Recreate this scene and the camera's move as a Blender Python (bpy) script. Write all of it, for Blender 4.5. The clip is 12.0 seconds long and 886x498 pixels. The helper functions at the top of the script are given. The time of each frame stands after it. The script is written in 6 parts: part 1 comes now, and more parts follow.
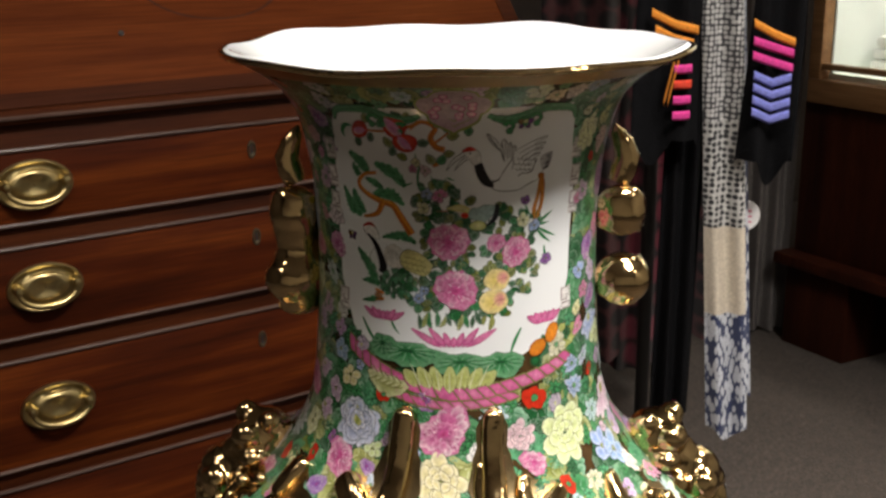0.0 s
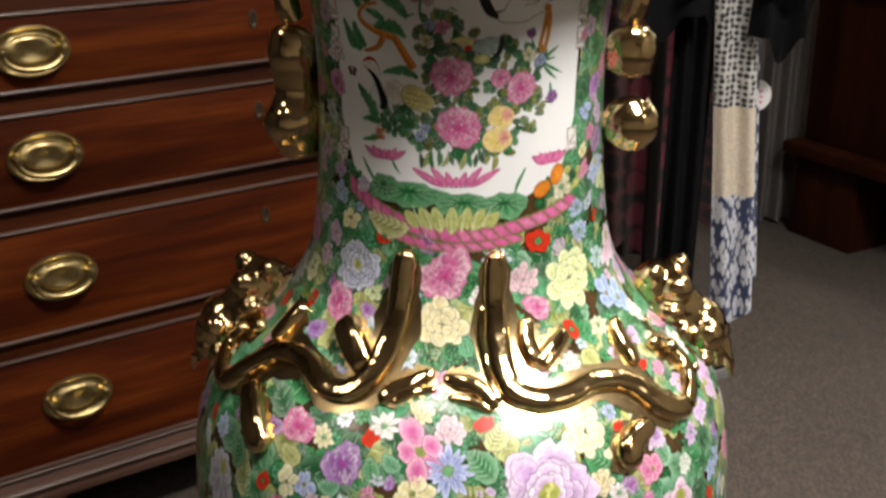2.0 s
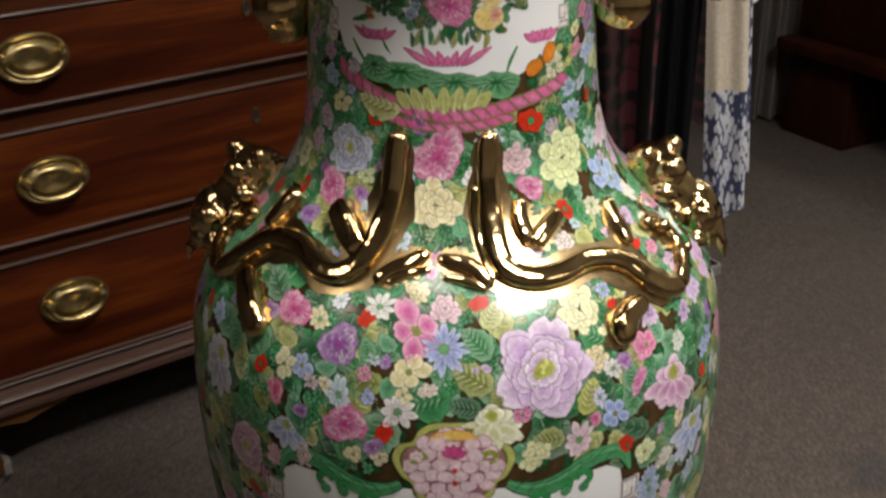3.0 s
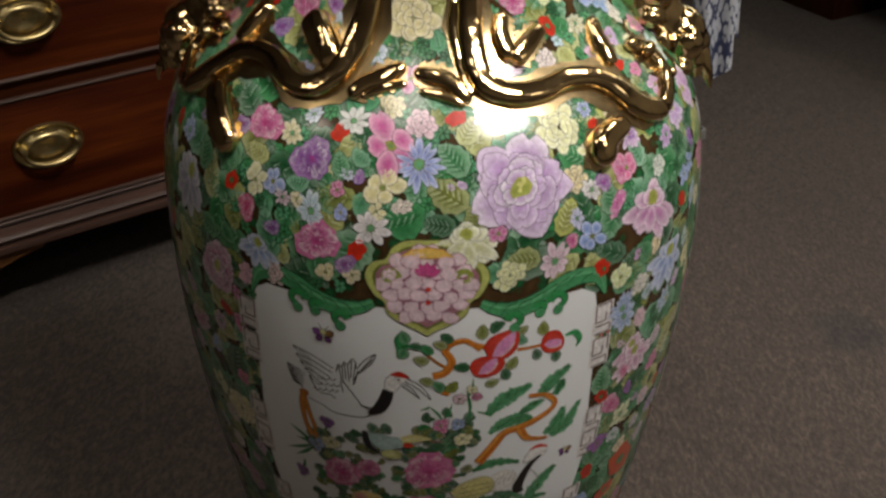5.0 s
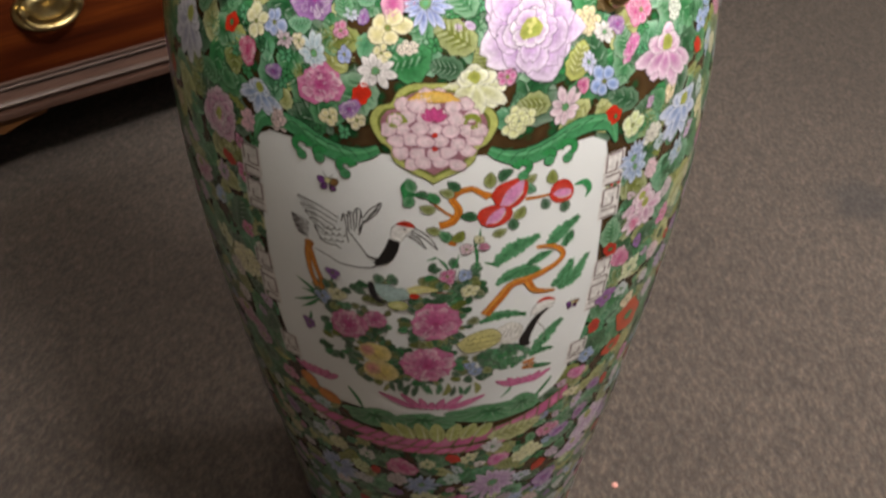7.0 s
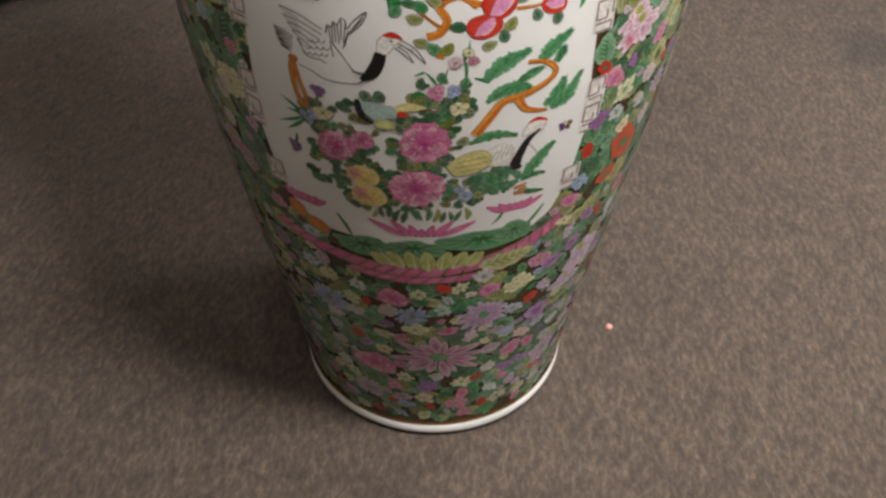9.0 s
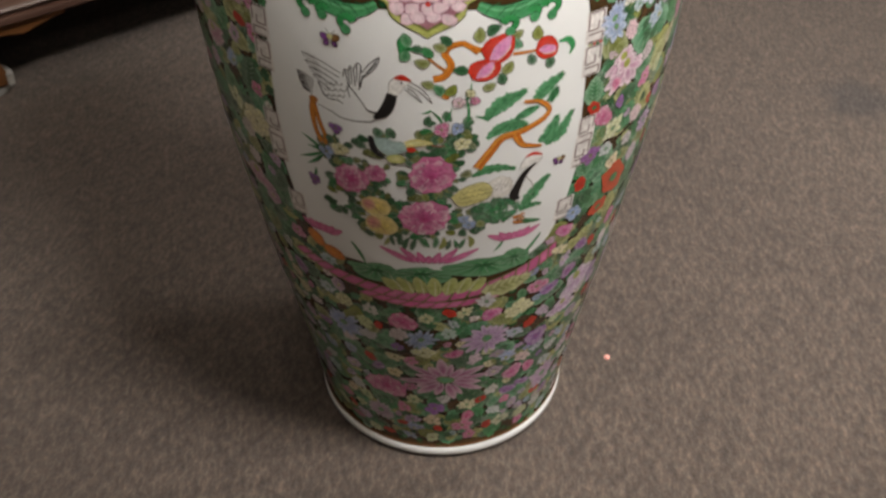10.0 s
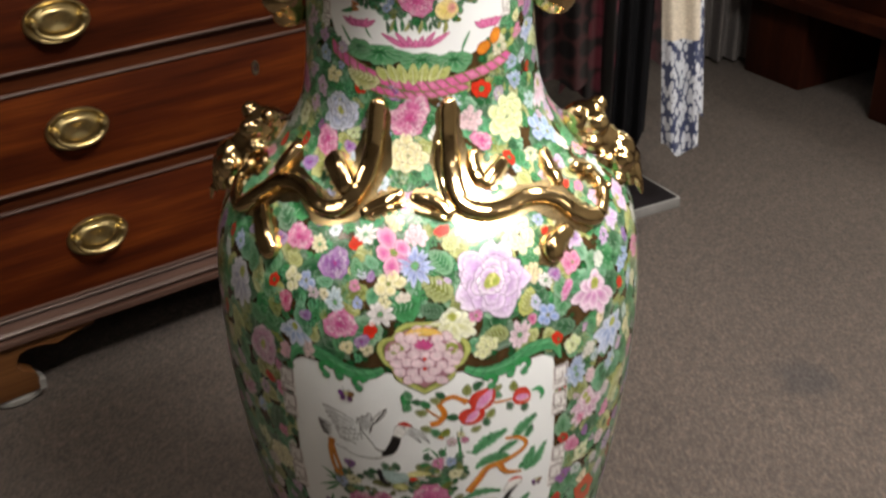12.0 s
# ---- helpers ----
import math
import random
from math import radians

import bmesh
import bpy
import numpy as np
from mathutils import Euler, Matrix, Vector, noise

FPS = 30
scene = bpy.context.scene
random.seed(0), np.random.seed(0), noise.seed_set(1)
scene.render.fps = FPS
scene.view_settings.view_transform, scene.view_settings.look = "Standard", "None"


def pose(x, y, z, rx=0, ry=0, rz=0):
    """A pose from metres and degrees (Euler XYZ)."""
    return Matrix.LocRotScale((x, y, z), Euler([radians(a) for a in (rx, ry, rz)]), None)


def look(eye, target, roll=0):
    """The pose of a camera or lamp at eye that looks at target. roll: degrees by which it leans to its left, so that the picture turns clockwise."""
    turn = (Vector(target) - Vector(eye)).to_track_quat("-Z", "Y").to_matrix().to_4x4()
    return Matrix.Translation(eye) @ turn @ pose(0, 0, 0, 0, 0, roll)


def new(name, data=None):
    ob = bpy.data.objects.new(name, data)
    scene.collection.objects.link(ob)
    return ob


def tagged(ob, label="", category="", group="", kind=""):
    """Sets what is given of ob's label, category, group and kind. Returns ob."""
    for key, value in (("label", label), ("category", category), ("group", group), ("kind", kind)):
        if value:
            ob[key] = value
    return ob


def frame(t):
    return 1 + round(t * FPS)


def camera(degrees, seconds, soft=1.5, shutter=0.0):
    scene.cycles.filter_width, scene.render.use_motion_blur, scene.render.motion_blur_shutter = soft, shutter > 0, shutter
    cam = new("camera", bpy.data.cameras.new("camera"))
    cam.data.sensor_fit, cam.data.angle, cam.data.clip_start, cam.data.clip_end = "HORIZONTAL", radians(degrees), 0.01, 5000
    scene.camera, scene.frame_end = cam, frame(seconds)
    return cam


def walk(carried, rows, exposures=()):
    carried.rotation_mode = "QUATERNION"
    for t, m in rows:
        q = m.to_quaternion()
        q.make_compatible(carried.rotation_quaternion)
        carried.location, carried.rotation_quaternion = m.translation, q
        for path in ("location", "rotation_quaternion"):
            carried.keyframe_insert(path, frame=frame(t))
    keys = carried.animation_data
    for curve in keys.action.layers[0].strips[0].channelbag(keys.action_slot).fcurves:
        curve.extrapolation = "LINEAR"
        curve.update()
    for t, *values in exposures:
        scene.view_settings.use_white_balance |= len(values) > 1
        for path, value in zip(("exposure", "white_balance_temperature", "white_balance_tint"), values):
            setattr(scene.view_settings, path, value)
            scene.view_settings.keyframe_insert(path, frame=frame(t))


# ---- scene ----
cam = camera(43.2, 12.0, 2.7, 0.5)
# seconds, eye in metres, yaw to the left, pitch up, roll
ROWS = [
    (0, 0.0178, -0.7292, 0.9984, 2.14, -15.94, -0.61),
    (0.5, 0.0183, -0.7275, 0.9922, 2.07, -15.22, -0.02),
    (1, 0.0196, -0.7242, 0.9774, 2.27, -16.79, -0.01),
    (1.5, 0.0209, -0.7224, 0.9644, 2.04, -18.96, 0.29),
    (2, 0.0197, -0.7245, 0.9566, 2.52, -20.88, -0.35),
    (2.5, 0.0190, -0.7278, 0.9471, 2.08, -23.62, -0.58),
    (3, 0.0196, -0.7313, 0.9399, 2.20, -25.43, -1.13),
    (3.2, 0.0197, -0.7318, 0.9365, 2.10, -26.00, -1.20),
    (4.8, 0.0228, -0.7328, 0.9019, 1.34, -30.94, 0.09),
    (5, 0.0243, -0.7344, 0.8991, 1.32, -31.53, 0.33),
    (5.5, 0.0225, -0.7382, 0.8905, 1.57, -32.20, 0.10),
    (6, 0.0247, -0.7348, 0.8842, 1.38, -34.28, 0.39),
    (6.5, 0.0254, -0.7351, 0.8800, 1.60, -35.72, 0.53),
    (7, 0.0256, -0.7345, 0.8739, 1.84, -37.52, 0.21),
    (7.5, 0.0267, -0.7365, 0.8628, 1.94, -39.63, -0.05),
    (7.7, 0.0273, -0.7375, 0.8590, 2.10, -40.75, -0.10),
    (9.3, 0.0366, -0.7475, 0.8335, 2.14, -43.90, 0.30),
    (9.5, 0.0372, -0.7552, 0.8363, 2.38, -43.64, 0.42),
    (10, 0.0420, -0.8132, 0.8668, 2.80, -40.83, -0.34),
    (10.5, 0.0413, -0.8809, 0.8985, 2.98, -37.91, 3.34),
    (11, 0.0423, -0.9534, 0.9473, 2.75, -31.75, 2.49),
    (11.5, 0.0506, -0.9754, 1.0002, 2.35, -28.04, -1.09),
    (12, 0.0418, -0.9079, 1.0287, 1.77, -28.79, -1.48),
]
EXPOSURES = [(0, 0.02), (1, 0.02), (2, 0.12), (2.5, 0.15), (3, -0.42), (3.2, -0.5), (5, -0.78), (5.5, -0.53), (6, -0.18), (6.5, 0.09), (7.5, 0.3), (9.5, 0.46), (10, 0.42), (10.5, 0.5), (11, 0.65), (11.5, 0.72), (12, 0.28)]
walk(cam, [(t, pose(x, y, z, 90 + pitch, 0, yaw) @ pose(0, 0, 0, 0, 0, roll)) for t, x, y, z, yaw, pitch, roll in ROWS], EXPOSURES)

# ---- light ----
world = bpy.data.worlds.new("world")
scene.world = world
world.use_nodes = True
world.node_tree.nodes["Background"].inputs["Color"].default_value = (0.9, 0.85, 0.8, 1)
world.node_tree.nodes["Background"].inputs["Strength"].default_value = 0.005

CEILING = 2.6


def lamp(x, y, size, watts, aim=None, spread=180, colour=(1.0, 0.95, 0.90)):
    data = bpy.data.lights.new("unseen_ceiling_lamp", "AREA")
    data.shape, data.size, data.energy, data.color = "SQUARE", size, watts, colour
    data.spread = radians(spread)
    ob = new("unseen_ceiling_lamp", data)
    ob.matrix_world = look((x, y, CEILING - 0.03), aim) if aim else pose(x, y, CEILING - 0.03)
    return ob


# unseen ceiling lamps, first the key inferred from highlights, then added fills: x, y, side, watts, and for a directed
# one its aim and its cone in degrees
LAMPS = [(0.80, -0.60, 0.60, 28, (0.16, 0.22, 0.3), 80), (-0.26, -0.66, 0.40, 5.2, None, 180), (2.2, 1.9, 0.40, 0.35, None, 180),
         (1.45, 0.75, 0.40, 6.5, (0.58, 0.24, 0.0), 54), (2.3, -1.2, 0.40, 2.2, None, 180), (-1.6, -0.7, 0.40, 1.2, None, 180)]
for lx, ly, ls, lw, aim, cone in LAMPS:
    lamp(lx, ly, ls, lw, aim, cone)


# ---- materials ----
def nodes(name):
    m = bpy.data.materials.new(name)
    m.use_nodes = True
    t = m.node_tree
    return m, t, t.nodes["Principled BSDF"]


def ramp(t, fac, stops):
    n = t.nodes.new("ShaderNodeValToRGB")
    e = n.color_ramp.elements
    while len(e) < len(stops):
        e.new(0.5)
    for i, (p, c) in enumerate(stops):
        e[i].position, e[i].color = p, (*c, 1)
    t.links.new(fac, n.inputs[0])
    return n.outputs[0]


def coords(t, scale=(1, 1, 1), kind="Object"):
    c = t.nodes.new("ShaderNodeTexCoord")
    m = t.nodes.new("ShaderNodeMapping")
    m.inputs["Scale"].default_value = scale
    t.links.new(c.outputs[kind], m.inputs[0])
    return m.outputs[0]


def noise_tex(t, vec, scale, detail=4.0, rough=0.55):
    n = t.nodes.new("ShaderNodeTexNoise")
    n.inputs["Scale"].default_value, n.inputs["Detail"].default_value, n.inputs["Roughness"].default_value = scale, detail, rough
    t.links.new(vec, n.inputs["Vector"])
    return n.outputs["Fac"]


def mixed(t, fac, a, b, mode="MIX"):
    n = t.nodes.new("ShaderNodeMix")
    n.data_type, n.blend_type = "RGBA", mode
    for sock, val in ((n.inputs[0], fac), (n.inputs[6], a), (n.inputs[7], b)):
        if isinstance(val, bpy.types.NodeSocket):
            t.links.new(val, sock)
        else:
            sock.default_value = val if sock.type == "VALUE" else (*val[:3], 1)
    return n.outputs[2]


def bumped(t, bsdf, height, strength, distance=0.001):
    b = t.nodes.new("ShaderNodeBump")
    b.inputs["Strength"].default_value, b.inputs["Distance"].default_value = strength, distance
    t.links.new(height, b.inputs["Height"])
    t.links.new(b.outputs[0], bsdf.inputs["Normal"])


def wood(name, dark, mid, light, rough=0.46, stretch=(1.2, 14, 14), coat=0.06, spec=0.3):
    m, t, b = nodes(name)
    vec = coords(t, stretch)
    big = noise_tex(t, vec, 1.6, 5, 0.6)
    fine = noise_tex(t, coords(t, (stretch[0] * 4, stretch[1] * 14, stretch[2] * 14)), 1.5, 3, 0.6)
    base = ramp(t, big, [(0.3, dark), (0.5, mid), (0.72, light)])
    pores = ramp(t, fine, [(0.35, (0.55, 0.5, 0.45)), (0.6, (1, 1, 1))])
    t.links.new(mixed(t, 0.55, base, pores, "MULTIPLY"), b.inputs["Base Color"])
    blotch = noise_tex(t, coords(t), 9, 3)
    rr = t.nodes.new("ShaderNodeMapRange")
    rr.inputs["To Min"].default_value, rr.inputs["To Max"].default_value = rough - 0.08, rough + 0.12
    t.links.new(blotch, rr.inputs["Value"])
    t.links.new(rr.outputs[0], b.inputs["Roughness"])
    b.inputs["Coat Weight"].default_value, b.inputs["Coat Roughness"].default_value = coat, 0.2
    b.inputs["Specular IOR Level"].default_value = spec
    bumped(t, b, fine, 0.15, 0.0006)
    return m


MAHOGANY = wood("mahogany", (0.014, 0.0022, 0.0004), (0.057, 0.0098, 0.0015), (0.138, 0.031, 0.0042), 0.52, (1.2, 14, 14), 0.03, 0.11)
FALL_WOOD = wood("mahogany_fall", (0.058, 0.0120, 0.0026), (0.094, 0.0215, 0.0046), (0.132, 0.034, 0.0076), 0.65, (1.2, 14, 14), 0.0, 0.05)
RAIL_WOOD = wood("mahogany_rail", (0.019, 0.0042, 0.0011), (0.046, 0.0102, 0.0022), (0.078, 0.0190, 0.0040), 0.52, (1.2, 14, 14), 0.03, 0.14)
# paler, greyer wood: the highlights on beads and mouldings are in this colour
EDGE_WOOD = wood("glossed_moulding", (0.036, 0.016, 0.0105), (0.066, 0.034, 0.025), (0.105, 0.062, 0.048), 0.46, (1.2, 14, 14), 0.08, 0.25)
FOOT_WOOD = wood("foot_wood", (0.07, 0.025, 0.008), (0.11, 0.044, 0.013), (0.16, 0.066, 0.022))
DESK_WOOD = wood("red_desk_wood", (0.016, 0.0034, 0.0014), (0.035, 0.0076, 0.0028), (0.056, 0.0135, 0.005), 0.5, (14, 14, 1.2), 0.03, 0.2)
SHOW_WOOD = wood("showcase_oak", (0.16, 0.075, 0.03), (0.25, 0.13, 0.055), (0.34, 0.19, 0.09), 0.4)


def plain(name, colour, rough=0.5, metal=0.0, vary=0.12, scale=40, bump=0.0):
    m, t, b = nodes(name)
    n = noise_tex(t, coords(t), scale, 4)
    lo, hi = [c * (1 - vary) for c in colour], [min(1, c * (1 + vary)) for c in colour]
    t.links.new(ramp(t, n, [(0.3, lo), (0.7, hi)]), b.inputs["Base Color"])
    b.inputs["Roughness"].default_value, b.inputs["Metallic"].default_value = rough, metal
    if bump:
        bumped(t, b, n, bump, 0.001)
    return m


def metal(name, colour, rough, wear=0.12, scale=60):
    m, t, b = nodes(name)
    n = noise_tex(t, coords(t), scale, 4)
    t.links.new(ramp(t, n, [(0.3, [c * (1 - wear) for c in colour]), (0.7, colour)]), b.inputs["Base Color"])
    rr = t.nodes.new("ShaderNodeMapRange")
    rr.inputs["To Min"].default_value, rr.inputs["To Max"].default_value = max(0.03, rough - 0.05), rough + 0.1
    t.links.new(noise_tex(t, coords(t), scale * 0.3, 3), rr.inputs["Value"])
    t.links.new(rr.outputs[0], b.inputs["Roughness"])
    b.inputs["Metallic"].default_value = 1.0
    return m


BRASS = metal("aged_brass", (0.54, 0.425, 0.20), 0.29, 0.3, 90)
def uneven(m, scale, strength):
    t = m.node_tree
    bumped(t, t.nodes["Principled BSDF"], noise_tex(t, coords(t), scale, 2), strength, 0.004)
    return m


GILT = metal("gilt_glaze", (0.80, 0.59, 0.30), 0.08, 0.25, 70)
BAND_WOOD = wood("crossband_wood", (0.030, 0.0075, 0.0028), (0.044, 0.0115, 0.004), (0.066, 0.018, 0.006), 0.62, (1.2, 14, 14), 0.0, 0.06)
TARNISH = metal("tarnished_brass", (0.11, 0.085, 0.055), 0.55, 0.3, 90)
uneven(GILT, 60, 0.3)
DARK_IRON = plain("keyhole_dark", (0.012, 0.01, 0.009), 0.6)
BLACK_BOARD = plain("black_board", (0.010, 0.008, 0.009), 0.75)
BLACK_BOARD.node_tree.nodes["Principled BSDF"].inputs["Specular IOR Level"].default_value = 0.08
PALE_EDGE = plain("pale_edge", (0.21, 0.205, 0.20), 0.5)
WHITE_PLASTIC = plain("white_cup", (0.22, 0.21, 0.20), 0.4)
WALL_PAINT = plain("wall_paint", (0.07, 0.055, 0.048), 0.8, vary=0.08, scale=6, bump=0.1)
# pale for the unseen south and east walls, to bounce light onto the gilt
BOUNCE_WALL = plain("pale_bounce_paint", (0.66, 0.63, 0.58), 0.8, vary=0.06, scale=6, bump=0.1)
CEILING_PAINT = plain("ceiling_paint", (0.62, 0.59, 0.55), 0.85, vary=0.05, scale=12, bump=0.1)

m, t, b = nodes("carpet")
c = t.nodes.new("ShaderNodeTexCoord")


def turned(angle, scale):
    a = t.nodes.new("ShaderNodeMapping")
    a.inputs["Rotation"].default_value, a.inputs["Scale"].default_value = (0, 0, radians(angle)), scale
    t.links.new(c.outputs["Object"], a.inputs[0])
    return a.outputs[0]


tuft = noise_tex(t, turned(-32, (1.0, 0.42, 1)), 185, 4, 0.75)
mottle = noise_tex(t, turned(-32, (1.0, 0.5, 1)), 55, 3, 0.6)
hue = noise_tex(t, turned(20, (1, 1, 1)), 130, 2, 0.5)
patch = noise_tex(t, turned(0, (1, 1, 1)), 4.0, 4, 0.6)
c1 = ramp(t, tuft, [(0.30, (0.024, 0.0178, 0.0143)), (0.5, (0.054, 0.0415, 0.0337)), (0.70, (0.105, 0.0825, 0.0675))])
c2 = ramp(t, mottle, [(0.3, (0.72, 0.71, 0.71)), (0.7, (1.18, 1.16, 1.13))])
c3 = ramp(t, patch, [(0.3, (0.86, 0.85, 0.85)), (0.7, (1.05, 1.05, 1.05))])
c4 = ramp(t, hue, [(0.38, (0.98, 1.0, 1.01)), (0.62, (1.06, 1.0, 0.96))])
colour = mixed(t, 1.0, mixed(t, 1.0, c1, c2, "MULTIPLY"), mixed(t, 1.0, c3, c4, "MULTIPLY"), "MULTIPLY")
spot_d = t.nodes.new("ShaderNodeVectorMath")
spot_d.operation = "DISTANCE"
spot_d.inputs[1].default_value = (0.55, 0.53, 0.0)
warp = t.nodes.new("ShaderNodeMix")
warp.data_type, warp.inputs[0].default_value = "VECTOR", 0.05
t.links.new(c.outputs["Object"], warp.inputs[4])
wn = t.nodes.new("ShaderNodeTexNoise")
wn.inputs["Scale"].default_value = 14
t.links.new(c.outputs["Object"], wn.inputs["Vector"])
t.links.new(wn.outputs["Color"], warp.inputs[5])
t.links.new(warp.outputs[1], spot_d.inputs[0])
stain = ramp(t, spot_d.outputs["Value"], [(0.035, (0.62, 0.66, 0.74)), (0.060, (1, 1, 1))])
t.links.new(mixed(t, 1.0, colour, stain, "MULTIPLY"), b.inputs["Base Color"])
b.inputs["Roughness"].default_value = 0.95
b.inputs["Sheen Weight"].default_value = 0.1
bumped(t, b, tuft, 0.7, 0.004)
CARPET = m


# ---- building helpers ----
def finish(bm, name, material, parent=None, label="", smooth=True, angle=40):
    me = bpy.data.meshes.new(name)
    bmesh.ops.recalc_face_normals(bm, faces=bm.faces[:])
    bm.to_mesh(me)
    bm.free()
    for mat in material if isinstance(material, (list, tuple)) else (material,):
        me.materials.append(mat)
    if smooth:
        me.shade_smooth()
        me.set_sharp_from_angle(angle=radians(angle))
    ob = new(name, me)
    if parent:
        ob.parent = parent
    if label:
        ob["label"] = label
    return ob


def part(name, bm, material, parent, label="", **kw):
    return finish(bm, name, material, parent, label, **kw)


def thing(name, m, label, category, group="", kind=""):
    ob = new(name)
    ob.matrix_basis = m
    return tagged(ob, label, category, group, kind)


def box(x0, x1, y0, y1, z0, z1, bevel=0.0, bm=None):
    own = bmesh.new()
    bmesh.ops.create_cube(own, size=1)
    for q in own.verts:
        q.co = Vector(((x0 + x1) / 2 + q.co.x * (x1 - x0), (y0 + y1) / 2 + q.co.y * (y1 - y0), (z0 + z1) / 2 + q.co.z * (z1 - z0)))
    if bevel:
        bmesh.ops.bevel(own, geom=own.edges[:], offset=bevel, segments=2, profile=0.6, affect="EDGES")
    if bm is None:
        return own
    me = bpy.data.meshes.new("tmp")
    own.to_mesh(me)
    own.free()
    bm.from_mesh(me)
    bpy.data.meshes.remove(me)
    return bm


def extrude_profile(pts, x0, x1, bm=None):
    """A moulding along x: pts are (y, z) round its section."""
    bm = bm or bmesh.new()
    a = [bm.verts.new((x0, y, z)) for y, z in pts]
    c = [bm.verts.new((x1, y, z)) for y, z in pts]
    n = len(pts)
    for i in range(n):
        bm.faces.new((a[i], a[(i + 1) % n], c[(i + 1) % n], c[i]))
    bm.faces.new(a)
    bm.faces.new(c[::-1])
    return bm


def lathe(pts, seg=64, bm=None, centre=(0, 0, 0), axis="z"):
    bm = bm or bmesh.new()
    rings = []
    for r, z in pts:
        ring = []
        for i in range(seg):
            a = 2 * math.pi * i / seg
            p = (r * math.cos(a), r * math.sin(a), z) if axis == "z" else (r * math.cos(a), -z, r * math.sin(a))
            ring.append(bm.verts.new(Vector(p) + Vector(centre)))
        rings.append(ring)
    for a, c in zip(rings, rings[1:]):
        for i in range(seg):
            bm.faces.new((a[i], a[(i + 1) % seg], c[(i + 1) % seg], c[i]))
    return bm


# ---- room ----
X0, X1, Y0, Y1 = -2.6, 3.0, -3.2, 3.4
tagged(finish(box(X0 - 0.1, X1 + 0.1, Y0 - 0.1, Y1 + 0.1, -0.12, 0.0), "floor", CARPET), "taupe grey short-pile shop carpet with a faint stain", "floor", kind="structure")
tagged(finish(box(X0 - 0.1, X1 + 0.1, Y0 - 0.1, Y1 + 0.1, CEILING, CEILING + 0.1), "ceiling", CEILING_PAINT), "pale painted shop ceiling", "ceiling", kind="structure")
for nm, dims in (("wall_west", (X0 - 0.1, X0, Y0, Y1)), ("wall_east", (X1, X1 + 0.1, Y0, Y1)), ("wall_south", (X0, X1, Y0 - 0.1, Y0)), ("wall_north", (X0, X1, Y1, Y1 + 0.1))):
    tagged(finish(box(*dims, 0, CEILING), nm, BOUNCE_WALL if nm in ("wall_south", "wall_east") else WALL_PAINT), "unseen shop wall, kept pale to reflect light" if nm in ("wall_south", "wall_east") else "dull brown painted shop wall", "wall", kind="structure")

m, t, b = nodes("lamp_glow")
b.inputs["Emission Color"].default_value, b.inputs["Emission Strength"].default_value = (1, 0.88, 0.72, 1), 12
LAMP_GLOW = m
LAMP_TRIM = plain("lamp_trim", (0.7, 0.68, 0.64), 0.4)
# glowing panels added at the unseen key and fill lamps
for lx, ly, ls, lw, aim, cone in LAMPS:
    d = thing("unseen_ceiling_panel", pose(lx, ly, CEILING), "unseen square white ceiling panel, added as a light source", "ceiling light", "ceiling light panels")
    h = ls / 2
    for x0, x1, y0, y1 in ((-h - 0.03, h + 0.03, -h - 0.03, -h), (-h - 0.03, h + 0.03, h, h + 0.03), (-h - 0.03, -h, -h, h), (h, h + 0.03, -h, h)):
        part("trim", box(x0, x1, y0, y1, -0.022, 0, 0.002), LAMP_TRIM, d)
    part("diffuser", box(-h, h, -h, h, -0.012, -0.002), LAMP_GLOW, d, "glowing white diffuser")


# ---- writing bureau ----
TURN = 37.0
W = 0.505                                     # half the width
bureau = thing("writing_bureau", pose(-0.30, 0.767, 0, 0, 0, TURN), "mahogany slant-front writing bureau with four long drawers and brass handles", "bureau")
# local: x along the front, y = 0 on the drawer fronts, y > 0 behind, z up
part("carcass", box(-W, W, 0.004, 0.50, 0.10, 0.782, 0.004), RAIL_WOOD, bureau)
LINES = [(0.748, 0.6565), (0.6275, 0.5125), (0.4825, 0.338), (0.3115, 0.1495)]


